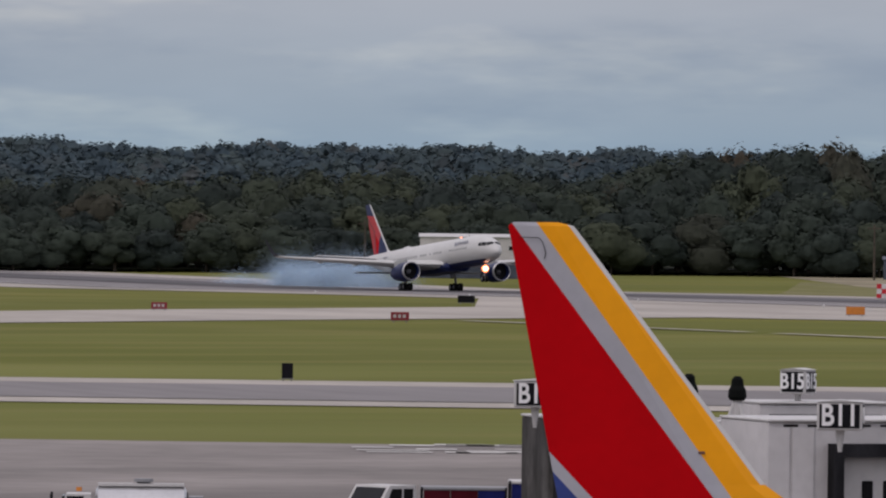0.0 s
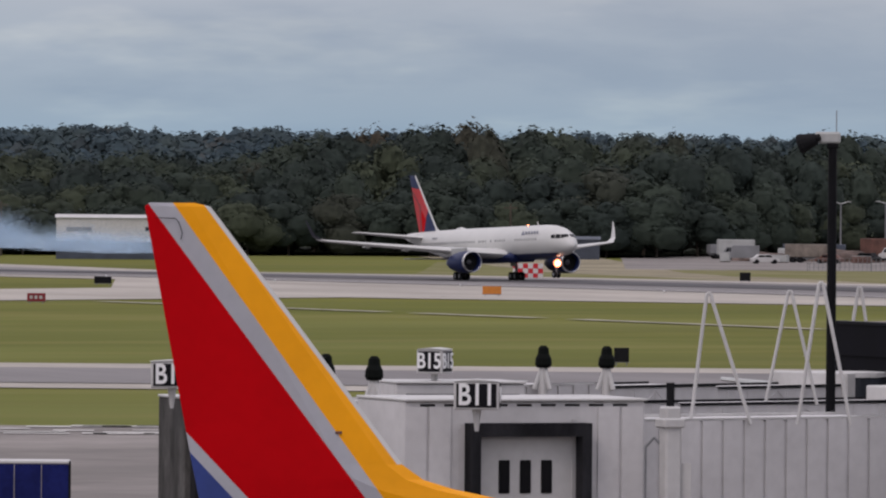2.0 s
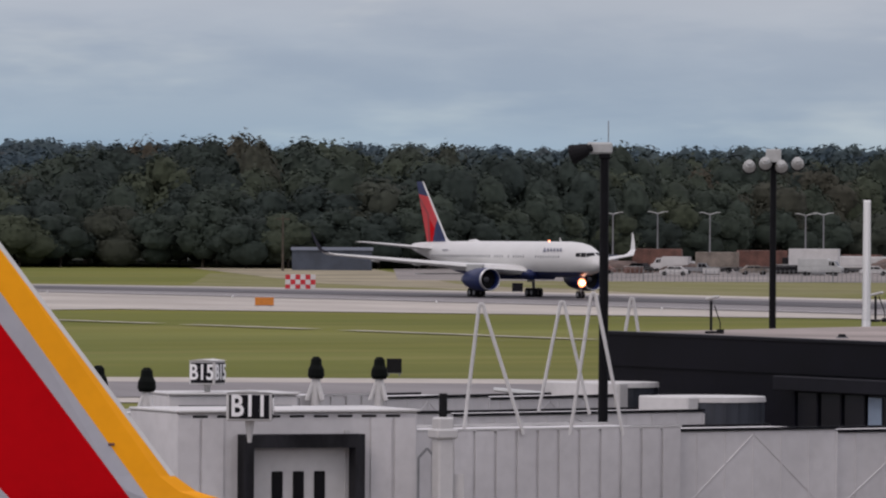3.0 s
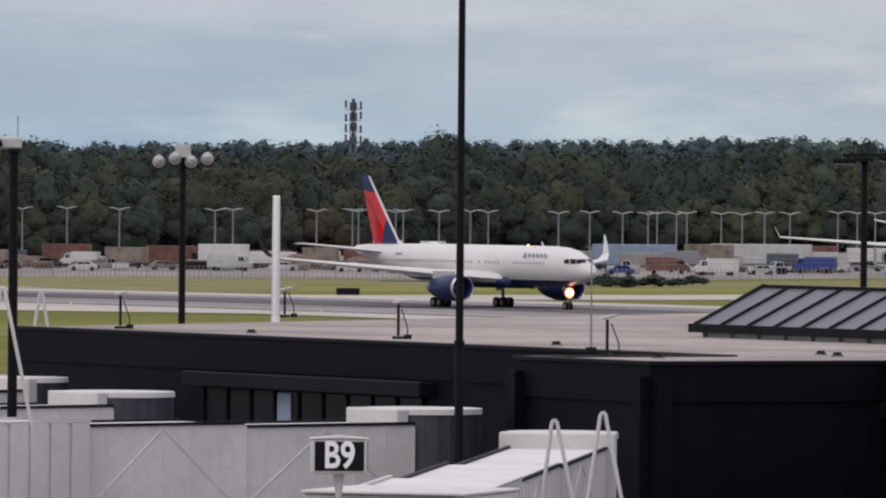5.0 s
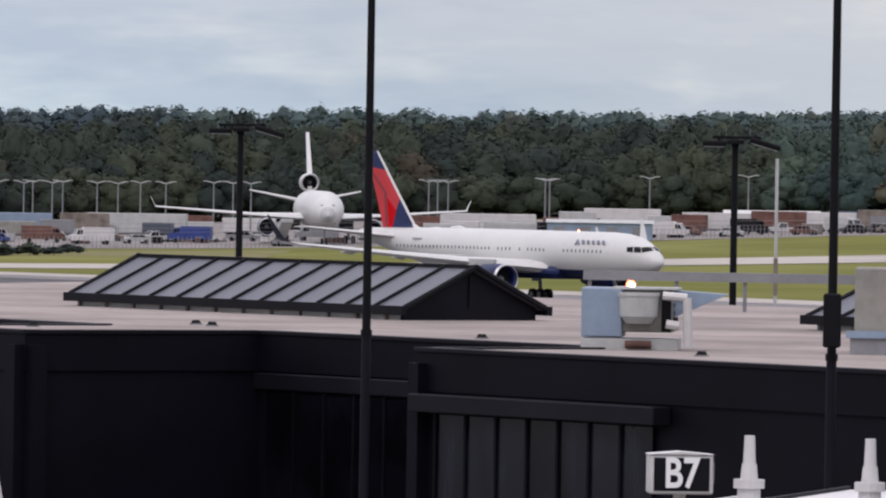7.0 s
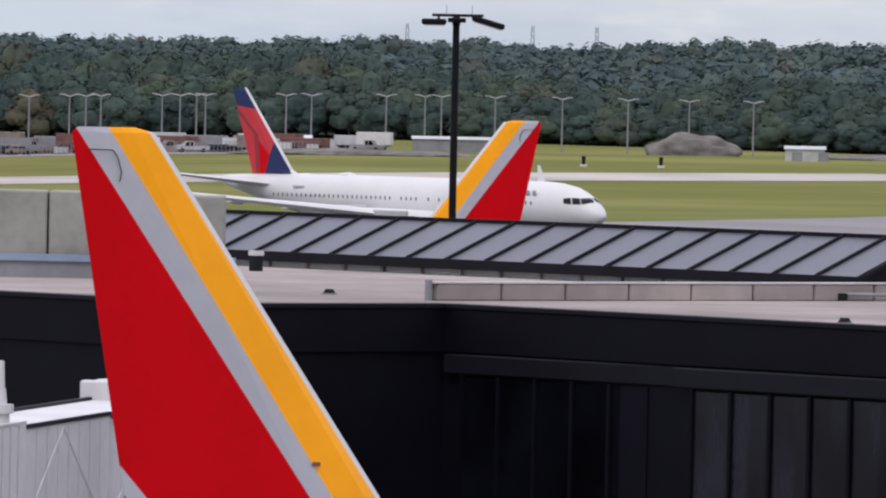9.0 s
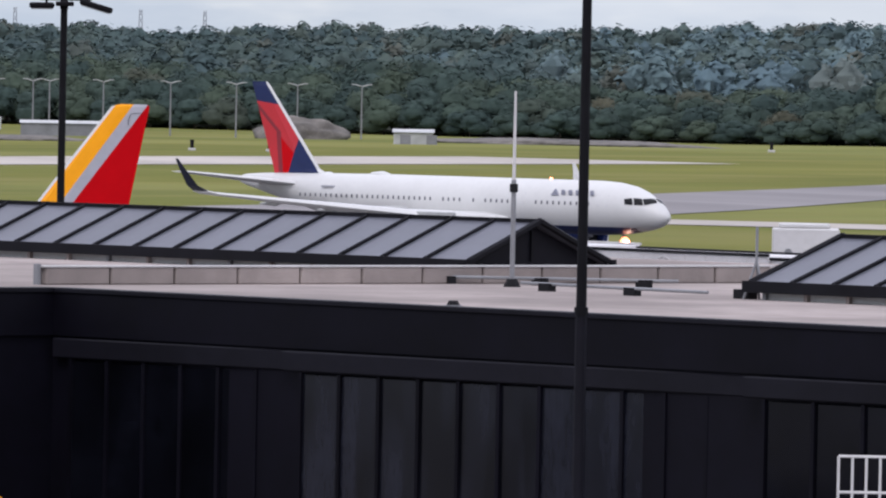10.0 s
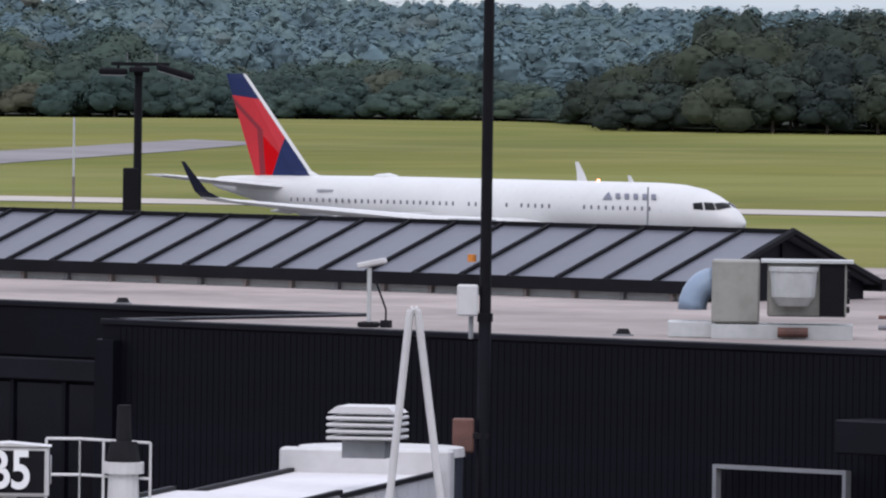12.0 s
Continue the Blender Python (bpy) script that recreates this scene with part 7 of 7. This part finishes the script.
convoy = []
hx, hy = polar(-67.60, 320)
home = pose(hx, hy, .05, 0, 0, 68 + 180 + 42)
convoy.append((vehicle(0, 1, 5.6, 1.95, "white", "white pickup towing covered carts over the apron", "pickup", m=home), home))
for k, (az, d, h) in enumerate(((-67.14, 316, 2.05), (-66.55, 315, 2.35))):
    hx, hy = polar(az, d)
    home = pose(hx, hy, .05, 0, 0, 68 + 180)
    c = thing("baggage_cart", "blue-curtained covered baggage cart with red end panel", "cart", home, group="baggage carts")
    part("deck", boxed(-1.55, 1.55, -.8, .8, .4, .55), M["gray"], c)
    part("roof", boxed(-1.6, 1.6, -.85, .85, h - .12, h, bevel=.03), M["white"] if k else M["gray"], c)
    for i in range(3):
        part("curtain", boxed(-1.5 + i * 1.0, -1.5 + i * 1.0 + .97, -.8, .8, .55, h - .12), M["cart_red"] if (i > 0 and k == 0) else M["cart_blue"], c)
    for s in (-1, 1):
        for kx in (-1.55, 1.55):
            part("corner_post", boxed(kx - .04, kx + .04, s * .82 - .04, s * .82 + .04, .5, h), M["dark"], c)
        for kx in (-1.1, 1.1):
            part("wheel", tubed((kx, s * .7 - .1, .25), (kx, s * .7 + .1, .25), .25, n=12), M["dark"], c)
    part("tow_bar", tubed((1.55, 0, .4), (2.6, 0, .4), .05, n=6), M["gray"], c)
    convoy.append((c, home))

# ---- tyre smoke: loose drifting flecks in separate puffs ----
puffs = []
rs = np.random.default_rng(4)


def puff(n, sx_, sy_, sz_):
    c = rs.normal(size=(n, 3)) * (sx_, sy_, sz_)
    c[:, 2] = np.abs(c[:, 2] + sz_ * .4)
    k = rs.normal(size=(n, 3)); k /= np.linalg.norm(k, axis=1)[:, None]
    u = np.cross(k, rs.normal(size=(n, 3))); u /= np.linalg.norm(u, axis=1)[:, None]
    v = np.cross(k, u)
    s = rs.uniform(.04, .09, (n, 1))
    tri_ = np.stack([c - u * s, c + u * s, c + v * s * 1.6], 1).reshape(-1, 3)
    me = bpy.data.meshes.new("tyre_smoke")
    me.from_pydata(tri_.tolist(), [], np.arange(len(tri_)).reshape(-1, 3).tolist())
    me.materials.append(M["smoke"])
    return new("tyre_smoke", me)


for k, (x, dens) in enumerate(((-1132, .05), (-1119, .10), (-1106, .40), (-1099, .9), (-1093, 1.1), (-1087, .9), (-1080, .25), (-1069, .30), (-1061, .5), (-1053, .5), (-1045, .45), (-1037, .35))):
    start = max(0.0, (x + 1062) / 66.0)
    y = RUNWAY_Y + (-3.6 if k % 2 else 3.6)
    o = puff(int(52000 * dens), 3.2, 1.6, .7 + 1.0 * min(1, dens))
    tagged(o, "thin bluish white puff of tyre smoke over the runway", "smoke", "tyre smoke", "stuff")
    puffs.append((o, (x, y, ground_z(x, y) + .5), start))


def motions():
    """Everything that moves."""
    rows = []
    track = ((0.0, -1057.4), (0.5, -1024.3), (1.0, -991.3), (1.5, -958.5), (2.0, -926.0), (2.5, -893.7), (3.0, -861.9), (3.5, -830.4), (4.0, -799.4), (4.5, -768.8), (5.0, -738.8), (5.5, -709.3),
             (6.0, -680.3), (6.5, -651.8), (7.0, -623.9), (7.5, -596.6), (8.0, -569.7), (8.5, -543.4), (9.0, -517.6), (9.5, -492.3), (10.0, -467.5), (10.5, -443.0), (11.0, -419.0), (11.5, -395.2), (12.0, -371.7))
    for t, x in track:
        nose_up = float(np.interp(t, (0, .5, 1, 1.5, 2, 2.5, 3.2), (4.6, 4.2, 3.4, 2.5, 1.8, 1.2, 0)))
        rows.append((t, pose(x, RUNWAY_Y, ground_z(x, RUNWAY_Y) + .11, 0, -nose_up, 0)))
    walk(plane, rows)
    walk(taxiing, [(t, pose(-220.9 - 8.6 * (t - 11), 231.6 - 4.0 * (t - 11), 0, 0, 0, 90 - 245)) for t in (0, 4, 8, 10, 12)])
    step = Vector((-.383, -.924, 0)) * 2.97
    for ob, home in convoy:
        walk(ob, [(t, Matrix.Translation(step * t) @ home) for t in (0, 3, 6, 9, 12)])
    for ob, (x, y, z), start in puffs:
        z0 = z if start <= 0 else z - 5.5
        rows = [(0, pose(x, y, z0))]
        if start > 0:
            rows += [(start, pose(x, y, z0)), (start + .3, pose(x + 1, y, z))]
        rows += [(max(start, 0) + 1.2, pose(x + 2.5, y, z + 2.0)), (max(start, 0) + 2.6, pose(x + 4, y, z + 3.2, 0, 0, 15)), (12, pose(x + 16, y, z + 7, 0, 0, 60))]
        walk(ob, rows)


motions()
